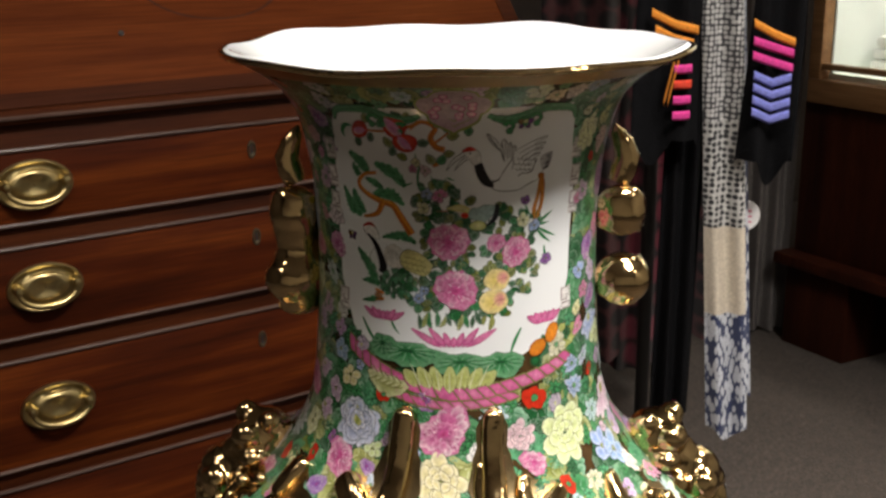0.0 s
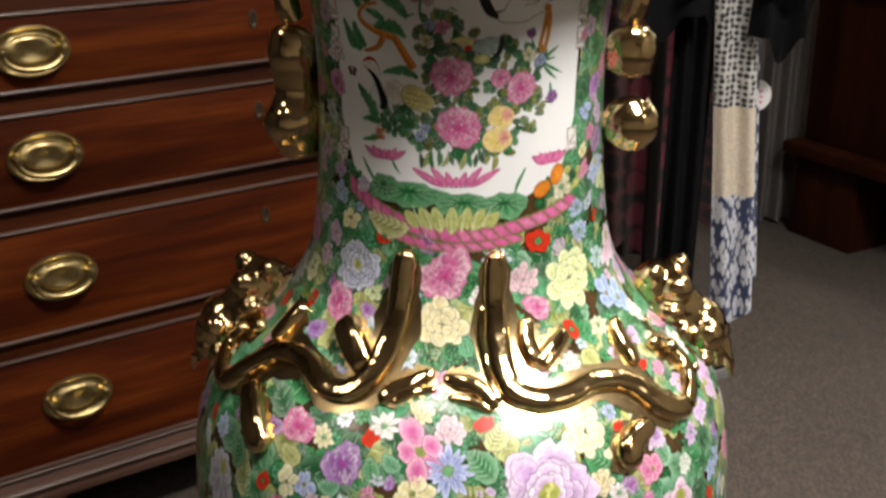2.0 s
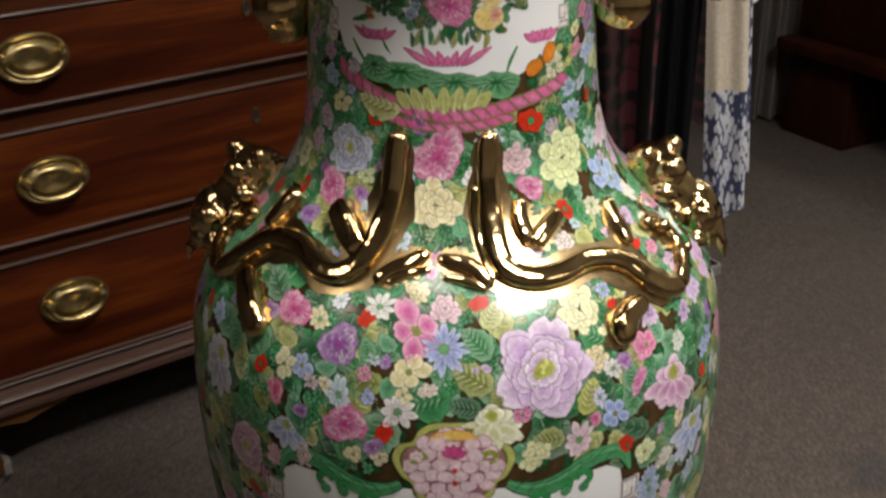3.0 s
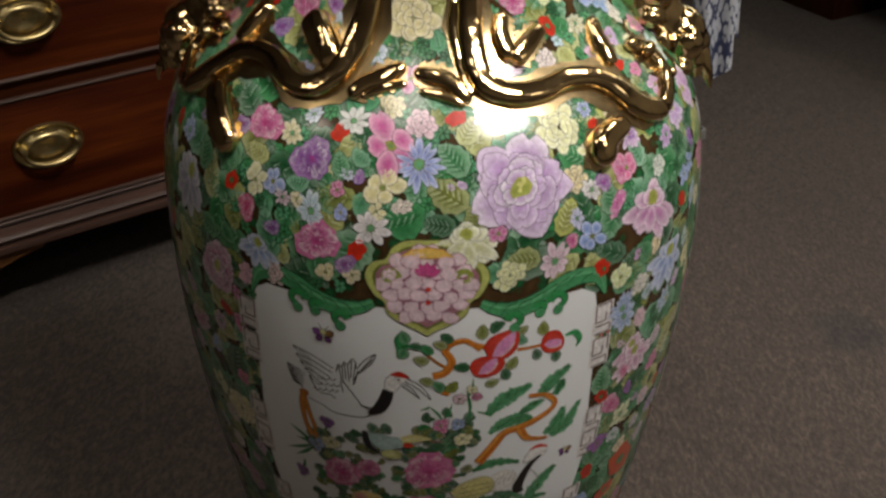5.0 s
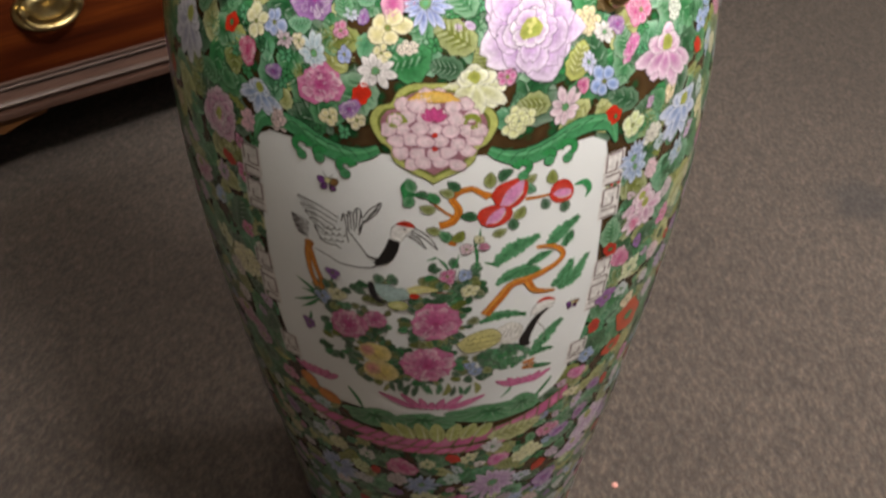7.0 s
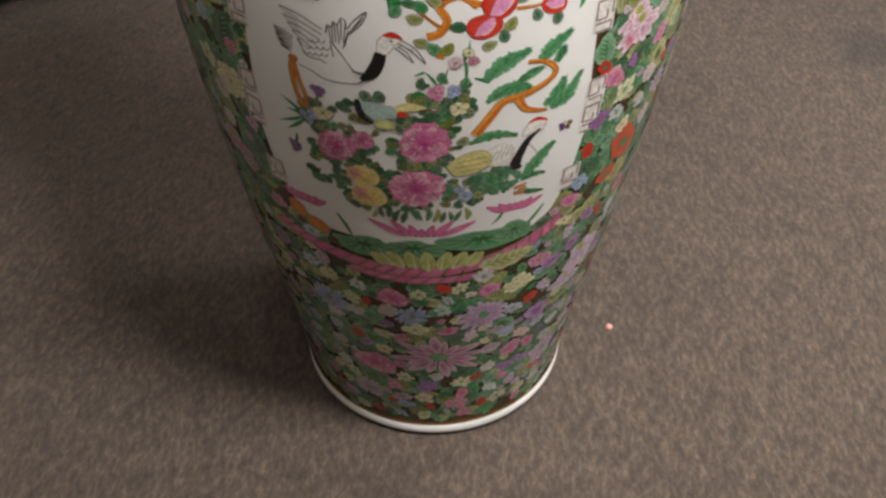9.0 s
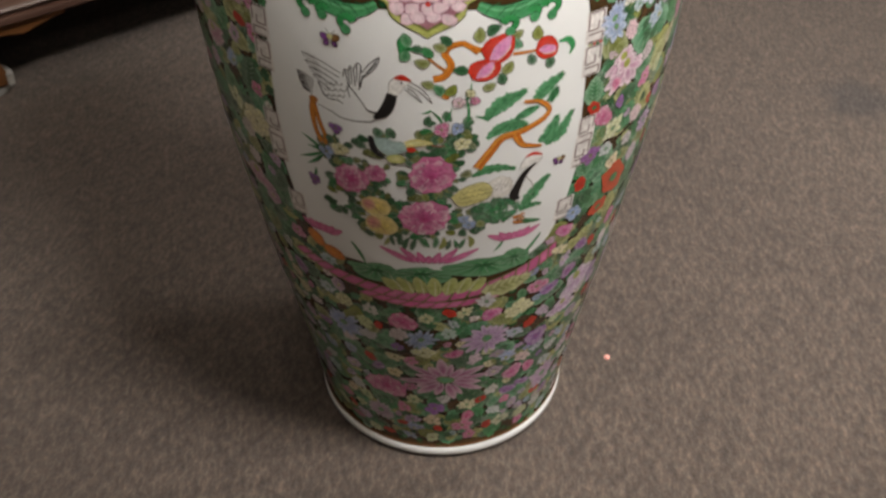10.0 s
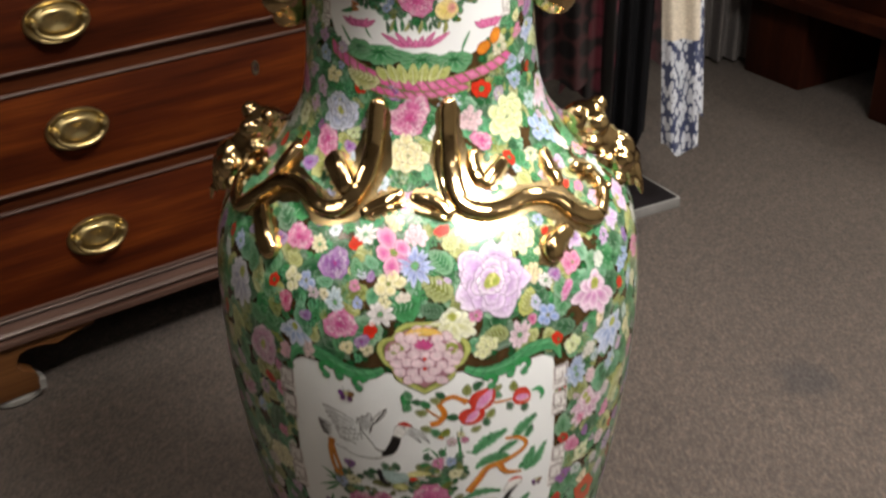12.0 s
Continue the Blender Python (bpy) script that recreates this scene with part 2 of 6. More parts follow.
def handle_parts(drawer, x, z):
    h = new("handle")
    h.parent = drawer
    h["label"] = "oval brass plate with a swan-neck bail handle"
    h.matrix_basis = pose(x, -0.004, z)
    bm = bmesh.new()
    rings = []
    for s, d in ((1.0, 0.0), (1.0, 0.0018), (0.97, 0.0042), (0.92, 0.0046), (0.87, 0.0034), (0.81, 0.0010), (0.74, 0.0002), (0.70, 0.0012), (0.65, 0.0044), (0.58, 0.0066), (0.48, 0.0074), (0.36, 0.0066), (0.2, 0.0050), (0.02, 0.0046)):
        rings.append([bm.verts.new((0.048 * s * math.cos(2 * math.pi * i / 40), -d - (0.0005 * math.cos(2 * math.pi * i / 10) if 0.3 < s < 0.68 else 0), 0.0315 * s * (0.92 if s < 0.72 else 1) * math.sin(2 * math.pi * i / 40))) for i in range(40)])
    for a, c in zip(rings, rings[1:]):
        for i in range(40):
            bm.faces.new((a[i], a[(i + 1) % 40], c[(i + 1) % 40], c[i]))
    part("backplate", bm, BRASS, h)
    for sx in (-1, 1):
        part("post", lathe([(0.0065, 0.002), (0.0045, 0.008), (0.0045, 0.014), (0.0062, 0.017), (0.004, 0.021), (0.0005, 0.022)], 16, None, (sx * 0.036, 0, 0.004), "y"), BRASS, h)
    pts = []
    for i in range(25):
        a = math.pi * i / 24
        pts.append(Vector((-0.036 * math.cos(a), -0.015 - 0.004 * math.sin(a), 0.004 - 0.024 * math.sin(a) ** 0.8)))
    part("bail", tube(pts, lambda u: 0.0027 + 0.0012 * math.sin(math.pi * u), 10), BRASS, h)


def tube(pts, radius, seg=10, bm=None, flat=1.0, up=None, square=1.0):
    """A rounded bar through pts; radius(u) for u from 0 to 1; flat squeezes it along up."""
    bm = bm or bmesh.new()
    n, rings, side = len(pts), [], None
    for i, p in enumerate(pts):
        d = (pts[min(i + 1, n - 1)] - pts[max(i - 1, 0)]).normalized()
        ref = up(p) if up else (Vector((0, 0, 1)) if abs(d.z) < 0.9 else Vector((1, 0, 0)))
        side = d.cross(ref).normalized()
        nor = side.cross(d).normalized()
        r = radius(i / (n - 1))
        ring = []
        for k in range(seg):
            cx, cy = math.cos(2 * math.pi * k / seg), math.sin(2 * math.pi * k / seg)
            ring.append(bm.verts.new(p + side * (r * math.copysign(abs(cx) ** square, cx)) + nor * (r * flat * math.copysign(abs(cy) ** square, cy))))
        rings.append(ring)
    for a, c in zip(rings, rings[1:]):
        for k in range(seg):
            bm.faces.new((a[k], a[(k + 1) % seg], c[(k + 1) % seg], c[k]))
    for ring, sgn in ((rings[0], -1), (rings[-1], 1)):
        bm.faces.new(ring if sgn > 0 else ring[::-1])
    return bm


for i, (top, low) in enumerate(LINES):
    front = part("drawer", box(-W + 0.022, W - 0.022, -0.004, 0.02, low, top, 0.0015), MAHOGANY, bureau, "long drawer front")
    bead = bmesh.new()
    for z in (low, top):
        extrude_profile([(-0.003, z - 0.0030), (-0.0062, z - 0.0023), (-0.0074, z), (-0.0062, z + 0.0023), (-0.003, z + 0.0030)], -W + 0.02, W - 0.02, bead)
    part("cockbead", bead, EDGE_WOOD, front, "thin bead round the drawer, its highlight in the wood colour")
    for x in (-0.292, 0.292):
        handle_parts(front, x, (0.704, 0.573, 0.413, 0.239)[i])
    kz = (0.713, 0.59, 0.438, 0.262)[i]
    bm = bmesh.new()
    rings = []
    for k, d in ((1.0, 0.004), (1.0, 0.0052), (0.8, 0.0058), (0.62, 0.0050), (0.5, 0.0044)):
        rings.append([bm.verts.new((0.0065 * k * math.cos(2 * math.pi * q / 24), -d, kz + 0.0125 * k * math.sin(2 * math.pi * q / 24))) for q in range(24)])
    for a, e in zip(rings, rings[1:]):
        for q in range(24):
            bm.faces.new((a[q], a[(q + 1) % 24], e[(q + 1) % 24], e[q]))
    lock = part("keyhole_plate", bm, TARNISH, front, "tarnished oval keyhole plate")
    part("keyhole", box(-0.0018, 0.0018, -0.0046, -0.0042, kz - 0.006, kz + 0.006), DARK_IRON, lock)
# fall front, sloping back from the writing height
fall = part("fall_front", box(-W, W, 0.0, 0.022, 0.0, 0.34, 0.003), FALL_WOOD, bureau, "sloping fall front with an oval inlay")
fall.matrix_basis = pose(0, 0.0, 0.797, -38, 0, 0)
bm = bmesh.new()
for k in (1.0, 0.955):
    for q in range(64):
        bm.verts.new((0.001 + 0.105 * k * math.cos(2 * math.pi * q / 64), -0.0006, 0.171 + 0.062 * k * math.sin(2 * math.pi * q / 64)))
bm.verts.ensure_lookup_table()
for q in range(64):
    bm.faces.new((bm.verts[q], bm.verts[(q + 1) % 64], bm.verts[64 + (q + 1) % 64], bm.verts[64 + q]))
part("oval_inlay", bm, RAIL_WOOD, fall, "thin dark oval inlay line")
part("lock_peg", lathe([(0.0004, 0.0035), (0.0035, 0.003), (0.0038, 0.0)], 14, None, (-0.145, 0, 0.096), "y"), DARK_IRON, fall, "small dark peg")
for x0, x1, z0, z1 in ((-W + 0.001, W - 0.001, 0.0005, 0.021), (-W + 0.001, -W + 0.03, 0.0215, 0.338), (W - 0.03, W - 0.001, 0.0215, 0.338)):
    part("crossband", box(x0, x1, -0.0012, -0.0003, z0, z1), BAND_WOOD, fall)
part("fall_moulding", extrude_profile([(0.01, 0.780), (-0.008, 0.780), (-0.0105, 0.784), (-0.0105, 0.790), (-0.006, 0.795), (0.0, 0.797), (0.01, 0.797)], -W - 0.004, W + 0.004), BAND_WOOD, bureau)
part("fall_bead", extrude_profile([(-0.0107, 0.7845), (-0.0128, 0.7855), (-0.0135, 0.7875), (-0.0128, 0.7895), (-0.0107, 0.7905)], -W - 0.004, W + 0.004), EDGE_WOOD, bureau, "thin bead below the fall front, its highlight in the wood colour")
back_top = part("desk_top", box(-W - 0.006, W + 0.006, 0.205, 0.51, 1.062, 1.082, 0.004), MAHOGANY, bureau)
for sx in (-1, 1):
    bm = bmesh.new()
    pts = [(0.012, 0.782), (0.50, 0.782), (0.50, 1.062), (0.215, 1.062)]
    x0, x1 = (W - 0.02, W) if sx > 0 else (-W, -W + 0.02)
    extrude_profile(pts, x0, x1, bm)
    part("cheek", bm, MAHOGANY, bureau)
part("back_board", box(-W + 0.02, W - 0.02, 0.48, 0.50, 0.784, 1.06), RAIL_WOOD, bureau)
part("base_moulding", extrude_profile([(0.02, 0.1455), (-0.006, 0.1455), (-0.008, 0.1437), (-0.006, 0.1418), (-0.001, 0.1411), (-0.002, 0.1367), (-0.006, 0.1337), (-0.013, 0.1326), (-0.0195, 0.13), (-0.0215, 0.1264), (-0.0195, 0.1227), (-0.015, 0.1208), (-0.015, 0.1194), (-0.024, 0.1183), (-0.025, 0.1161), (-0.025, 0.1094), (-0.02, 0.1065), (0.02, 0.1065)], -W - 0.02, W + 0.02), EDGE_WOOD, bureau, "base moulding, its gloss highlights put in as pale wood")


from mathutils.geometry import tessellate_polygon


def bracket_foot(sx):
    """Ogee bracket along the front; x from the corner inwards."""
    out = [(0, 0.1065), (0.19, 0.1065), (0.185, 0.099), (0.172, 0.0975), (0.150, 0.093), (0.134, 0.088), (0.125, 0.0855), (0.105, 0.0905), (0.083, 0.0925), (0.068, 0.089), (0.0615, 0.078), (0.0605, 0.066), (0.066, 0.058), (0.0745, 0.053), (0.084, 0.046), (0.089, 0.034), (0.087, 0.018), (0, 0.014)]
    bm = bmesh.new()
    a = [bm.verts.new((sx * (x - W - 0.008), -0.016, z)) for x, z in out]
    c = [bm.verts.new((sx * (x - W - 0.008), 0.012, z)) for x, z in out]
    n = len(out)
    for i in range(n):
        bm.faces.new((a[i], a[(i + 1) % n], c[(i + 1) % n], c[i]))
    for i, j, k in tessellate_polygon([[Vector((x, z, 0)) for x, z in out]]):
        bm.faces.new((a[i], a[j], a[k]))
        bm.faces.new((c[k], c[j], c[i]))
    return bm


for sx in (1, -1):
    foot = part("bracket_foot", bracket_foot(sx), FOOT_WOOD, bureau, "shaped ogee bracket foot")
    part("side_bracket", box(sx * (W - 0.012), sx * (W + 0.008), 0.012, 0.12, 0.014, 0.1065, 0.003), FOOT_WOOD, foot)
    part("pale_chip", box(sx * (W - 0.086), sx * (W - 0.080), -0.0175, -0.012, 0.018, 0.034, 0.002), WHITE_PLASTIC, foot, "pale worn tip of the foot")
    part("caster_cup", lathe([(0.001, 0.0), (0.045, 0.0), (0.05, 0.004), (0.05, 0.012), (0.046, 0.0135), (0.001, 0.0135)], 32, None, (sx * (W - 0.045), 0.03, 0)), WHITE_PLASTIC, foot, "white plastic floor cup")
    part("rear_foot", box(sx * (W - 0.1), sx * (W - 0.01), 0.44, 0.49, 0.0, 0.1, 0.003), FOOT_WOOD, bureau)

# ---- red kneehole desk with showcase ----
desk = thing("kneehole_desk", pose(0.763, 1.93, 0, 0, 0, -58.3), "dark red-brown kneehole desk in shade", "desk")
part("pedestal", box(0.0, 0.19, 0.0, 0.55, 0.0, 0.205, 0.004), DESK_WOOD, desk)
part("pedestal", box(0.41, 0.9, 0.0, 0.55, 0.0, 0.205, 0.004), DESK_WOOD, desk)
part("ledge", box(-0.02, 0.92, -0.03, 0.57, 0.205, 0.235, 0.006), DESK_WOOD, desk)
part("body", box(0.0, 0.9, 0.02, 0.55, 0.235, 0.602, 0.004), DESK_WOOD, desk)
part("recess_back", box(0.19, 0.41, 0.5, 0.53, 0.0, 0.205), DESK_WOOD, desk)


# ---- showcase on the desk, scarves on a stand, hanging clothes ----
GLASS, t, b = nodes("clear_glass")
b.inputs["Transmission Weight"].default_value, b.inputs["Roughness"].default_value, b.inputs["Base Color"].default_value = 1.0, 0.02, (0.95, 0.97, 0.96, 1)
b.inputs["IOR"].default_value = 1.45
SHOW_BACK = plain("showcase_lining", (0.66, 0.70, 0.67), 0.7, vary=0.15, scale=5)
SHOW_BED = plain("showcase_bed", (0.66, 0.72, 0.64), 0.8, vary=0.1, scale=9)
LINEN = plain("white_linen", (0.78, 0.78, 0.76), 0.9, vary=0.06, scale=60, bump=0.3)
showcase = thing("glass_showcase", pose(0.763, 1.93, 0.602, 0, 0, -58.3), "oak-framed glass showcase with white linen on pale shelves", "showcase")
part("base_frame", box(0.02, 0.92, 0.0, 0.42, 0.0, 0.055, 0.004), SHOW_WOOD, showcase)
part("bed", box(0.05, 0.89, 0.03, 0.40, 0.055, 0.068), SHOW_BED, showcase)
for x in (0.02, 0.885):
    part("corner_post", box(x, x + 0.035, 0.0, 0.035, 0.055, 0.62, 0.003), SHOW_WOOD, showcase)
    part("corner_post", box(x, x + 0.035, 0.385, 0.42, 0.055, 0.62, 0.003), SHOW_WOOD, showcase)
part("top_frame", box(0.02, 0.92, 0.0, 0.42, 0.62, 0.66, 0.004), SHOW_WOOD, showcase)
part("rail", box(0.055, 0.885, 0.004, 0.026, 0.078, 0.092, 0.002), SHOW_WOOD, showcase)
part("shelf", box(0.05, 0.89, 0.20, 0.38, 0.395, 0.403), SHOW_BED, showcase)
part("back_panel", box(0.055, 0.885, 0.395, 0.405, 0.068, 0.62), SHOW_BACK, showcase)
for x in (0.0555, 0.8795):
    part("end_panel", box(x, x + 0.005, 0.036, 0.384, 0.069, 0.619), SHOW_BACK, showcase)
pane = part("pane", box(0.055, 0.885, 0.012, 0.016, 0.092, 0.62), GLASS, showcase, "clear glass front")
pane.visible_shadow = False
lamp_in = bpy.data.lights.new("showcase_lamp", "AREA")
lamp_in.shape, lamp_in.size, lamp_in.size_y, lamp_in.energy, lamp_in.color = "RECTANGLE", 0.7, 0.06, 2.6, (1.0, 0.97, 0.9)
new("showcase_lamp", lamp_in).matrix_world = pose(0.763, 1.93, 0.602, 0, 0, -58.3) @ pose(0.47, 0.16, 0.60)
part("lamp_strip", box(0.12, 0.82, 0.13, 0.19, 0.606, 0.618), LAMP_GLOW, showcase, "glowing light strip")
for i, (x, y, z, w, d, h) in enumerate(((0.09, 0.12, 0.068, 0.26, 0.2, 0.085), (0.36, 0.10, 0.068, 0.24, 0.2, 0.075), (0.12, 0.22, 0.403, 0.2, 0.14, 0.06), (0.40, 0.22, 0.403, 0.2, 0.14, 0.05), (0.61, 0.12, 0.068, 0.24, 0.2, 0.08))):
    stack = thing("linen_stack", pose(0.763, 1.93, 0.602, 0, 0, -58.3) @ pose(x, y, z), "folded white linen lying in the showcase", "linen", "folded linen")
    for j in range(3):
        part("folded_cloth", box(0.004 * j, w - 0.003 * j, 0.003 * j, d, j * h / 3, (j + 1) * h / 3 - 0.001, h / 7), LINEN, stack)


def cloth(name, cols, w, z0, z1, parent, folds=3, depth=0.012, nx=36, nz=70, seed=1, flare=0.0, hem=0.012, sway=0.01, lean=0.0):
    """A hanging cloth with folds and thickness; material picked by height through cols: (z from the top share, material index)."""
    r = random.Random(seed)
    ph = r.uniform(0, 6)
    bm = bmesh.new()
    front, back = [], []
    for j in range(nz + 1):
        v = j / nz
        z = z1 + (z0 - z1) * v
        row, rowb = [], []
        for i in range(nx + 1):
            u = i / nx - 0.5
            y = depth * math.sin(u * folds * 2 * math.pi + ph + 0.8 * math.sin(3 * v + ph)) * (0.5 + 0.5 * v) + 0.25 * depth * math.sin(u * folds * 5.1 + 5 * v)
            x = u * w * (1 + flare * v) + sway * math.sin(2.2 * v + ph) + lean * v
            zz = z - (hem * math.sin(u * 7 + ph) if j == nz else 0)
            row.append(bm.verts.new((x, y, zz)))
            rowb.append(bm.verts.new((x, y + 0.004, zz)))
        front.append(row), back.append(rowb)
    for j in range(nz):
        k = sum(1 for s, _ in cols if (j + 0.5) / nz >= s) - 1
        for i in range(nx):
            for g, fl in ((front, False), (back, True)):
                f = bm.faces.new((g[j][i], g[j + 1][i], g[j + 1][i + 1], g[j][i + 1]) if not fl else (g[j][i], g[j][i + 1], g[j + 1][i + 1], g[j + 1][i]))
                f.material_index = cols[k][1]
    edge = [[(j, 0) for j in range(nz + 1)], [(j, nx) for j in range(nz + 1)], [(0, i) for i in range(nx + 1)], [(nz, i) for i in range(nx + 1)]]
    for e in edge:
        for a, c in zip(e, e[1:]):
            bm.faces.new((front[a[0]][a[1]], front[c[0]][c[1]], back[c[0]][c[1]], back[a[0]][a[1]]))
    return bm


def mixed_tone(a, b, k):
    return tuple(x + (y - x) * k for x, y in zip(a, b))


def weave(name, dark, light, scale, mode="checker", tilt=0.0):
    m, t, b = nodes(name)
    c = t.nodes.new("ShaderNodeTexCoord")
    mp = t.nodes.new("ShaderNodeMapping")
    mp.inputs["Rotation"].default_value = (0, radians(tilt), 0)
    mp.inputs["Scale"].default_value = (1, 0.0, 1)
    t.links.new(c.outputs["Object"], mp.inputs[0])
    if mode == "checker":
        k = t.nodes.new("ShaderNodeTexVoronoi")
        k.inputs["Scale"].default_value, k.inputs["Randomness"].default_value = scale, 0.35
        t.links.new(mp.outputs[0], k.inputs["Vector"])
        f = ramp(t, k.outputs["Distance"], [(0.36, dark), (0.52, light)])
    elif mode == "fleck":
        k = noise_tex(t, mp.outputs[0], scale, 3, 0.7)
        f = ramp(t, k, [(0.36, dark), (0.45, mixed_tone(dark, light, 0.55)), (0.56, light)])
    elif mode == "dash":
        # short slanting dashes in broken rows
        mp.inputs["Scale"].default_value = (1, 0.0, 0.34)
        k = t.nodes.new("ShaderNodeTexVoronoi")
        k.inputs["Scale"].default_value, k.inputs["Randomness"].default_value = scale, 0.75
        t.links.new(mp.outputs[0], k.inputs["Vector"])
        f = ramp(t, k.outputs["Distance"], [(0.50, light), (0.60, dark)])
    else:
        k = t.nodes.new("ShaderNodeTexWave")
        k.inputs["Scale"].default_value, k.inputs["Distortion"].default_value, k.inputs["Detail Scale"].default_value = scale, 2.5, 2.0
        t.links.new(mp.outputs[0], k.inputs["Vector"])
        f = ramp(t, k.outputs["Fac"], [(0.35, dark), (0.6, light)])
    n = noise_tex(t, coords(t), 300, 3)
    t.links.new(mixed(t, 0.6, f, ramp(t, n, [(0.3, (0.6, 0.6, 0.6)), (0.7, (1.1, 1.1, 1.1))]), "MULTIPLY"), b.inputs["Base Color"])
    b.inputs["Roughness"].default_value = 0.9
    b.inputs["Sheen Weight"].default_value = 0.2
    bumped(t, b, n, 0.4, 0.001)
    return m


BLACK_KNIT = plain("black_knit", (0.007, 0.007, 0.008), 0.95, vary=0.4, scale=300, bump=0.5)
BLACK_KNIT.node_tree.nodes["Principled BSDF"].inputs["Specular IOR Level"].default_value = 0.06
SPOTTED = weave("spotted_weave", (0.62, 0.61, 0.60), (0.05, 0.05, 0.055), 125)
BLUE_FLECK = weave("blue_fleck_weave", (0.06, 0.08, 0.16), (0.50, 0.54, 0.64), 55, "fleck", 42)
CREAM_KNIT = plain("cream_knit", (0.60, 0.53, 0.43), 0.95, vary=0.15, scale=200, bump=0.5)
NAVY_DASH = weave("navy_dash_weave", (0.030, 0.042, 0.11), (0.60, 0.62, 0.68), 170, "dash", -42)
NET_SPOT = weave("net_spot_weave", (0.022, 0.022, 0.026), (0.60, 0.59, 0.57), 105)
FLORAL_PINK = weave("pink_floral", (0.22, 0.035, 0.06), (0.012, 0.009, 0.011), 16)
FLORAL = weave("dark_floral", (0.014, 0.010, 0.012), (0.10, 0.03, 0.035), 22)
GREY_DRAPE = plain("grey_drape", (0.135, 0.122, 0.118), 0.9, vary=0.1, scale=90, bump=0.2)
ORANGE_KNIT = plain("orange_knit", (0.75, 0.27, 0.03), 0.95, vary=0.2, scale=250, bump=0.4)
MAGENTA_KNIT = plain("magenta_knit", (0.70, 0.05, 0.30), 0.95, vary=0.2, scale=250, bump=0.4)
SCARLET_KNIT = plain("scarlet_knit", (0.70, 0.06, 0.03), 0.95, vary=0.2, scale=250, bump=0.4)
VIOLET_KNIT = plain("violet_knit", (0.20, 0.22, 0.62), 0.95, vary=0.2, scale=250, bump=0.4)
STEEL = plain("black_stand_paint", (0.012, 0.011, 0.011), 0.55)

stand = thing("scarf_stand", pose(0.455, 1.135, 0, 0, 0, 30), "black scarf stand with a flat pale-edged base on the carpet", "stand")
part("base_board", box(-0.36, 0.0, 0.0, 0.23, 0.004, 0.022, 0.002), BLACK_BOARD, stand, "flat black base board")
part("base_edge", box(-0.36, 0.004, -0.006, -0.0005, 0.0, 0.02, 0.001), PALE_EDGE, stand, "pale metal front edge")
part("base_edge", box(0.0005, 0.006, 0.0, 0.23, 0.0, 0.02, 0.001), PALE_EDGE, stand)
part("upright", lathe([(0.012, 0.022), (0.012, 1.44), (0.016, 1.45), (0.001, 1.46)], 20, None, (-0.10, 0.12, 0)), STEEL, stand)
part("hanging_bar", lathe([(0.009, -0.3), (0.009, 0.45)], 16, None, (-0.06, 0, 1.4), "y"), STEEL, stand)

scarf = thing("patterned_scarf", pose(0.343, 1.03, 0), "long spotted grey, cream and navy dashed scarf hanging from a stand", "scarf", "hanging scarves")
part("length", cloth("s", [(0, 0), (0.57, 1), (0.705, 2), (0.825, 3)], 0.066, 0.168, 1.42, scarf, 1.6, 0.010, 30, 110, 3, 0.0, 0.012, 0.004, 0.09), (SPOTTED, NET_SPOT, CREAM_KNIT, NAVY_DASH), scarf)
scarf = thing("patterned_scarf", pose(0.366, 1.055, 0), "pale blue fleck scarf hanging behind a spotted one", "scarf", "hanging scarves")
part("length", cloth("s", [(0, 0), (0.55, 1)], 0.052, 0.23, 1.41, scarf, 1.3, 0.008, 20, 60, 5, 0.0, 0.012, 0.004, 0.085), (BLUE_FLECK, NAVY_DASH), scarf)
scarf = thing("black_scarf", pose(0.338, 1.05, 0), "long plain black knitted scarf hanging from a stand", "scarf", "hanging scarves")
part("length", cloth("s", [(0, 0)], 0.066, 0.175, 1.40, scarf, 2.2, 0.016, 30, 60, 8, 0.0, 0.025), BLACK_KNIT, scarf)


def striped(x, y, w, z0, z1, seed, marks, label):
    sc = thing("striped_scarf", pose(x, y, 0), label, "scarf", "hanging scarves")
    part("length", cloth("s", [(0, 0)], w, z0, z1, sc, 1.4, 0.014, 30, 60, seed, 0.25, 0.03, 0.02), BLACK_KNIT, sc)
    for mx, mz, ln, mat, t0, t1 in marks:
        bm = bmesh.new()
        rows = []
        for i in range(9):
            u = i / 8
            x = mx + ln * (u - 0.5)
            z = mz + ln * (t0 * min(u, 0.5) + t1 * max(u - 0.5, 0))
            rows.append([bm.verts.new((x, y, z + dz)) for y, dz in ((-0.022, -0.0068), (-0.0255, -0.004), (-0.0262, 0.0), (-0.0255, 0.004), (-0.022, 0.0068))])
        for p, q in zip(rows, rows[1:]):
            for g in range(4):
                bm.faces.new((p[g], q[g], q[g + 1], p[g + 1]))
            bm.faces.new((p[4], q[4], q[0], p[0]))
        bm.faces.new(rows[0]), bm.faces.new(rows[-1][::-1])
        part("stripe", bm, mat, sc)


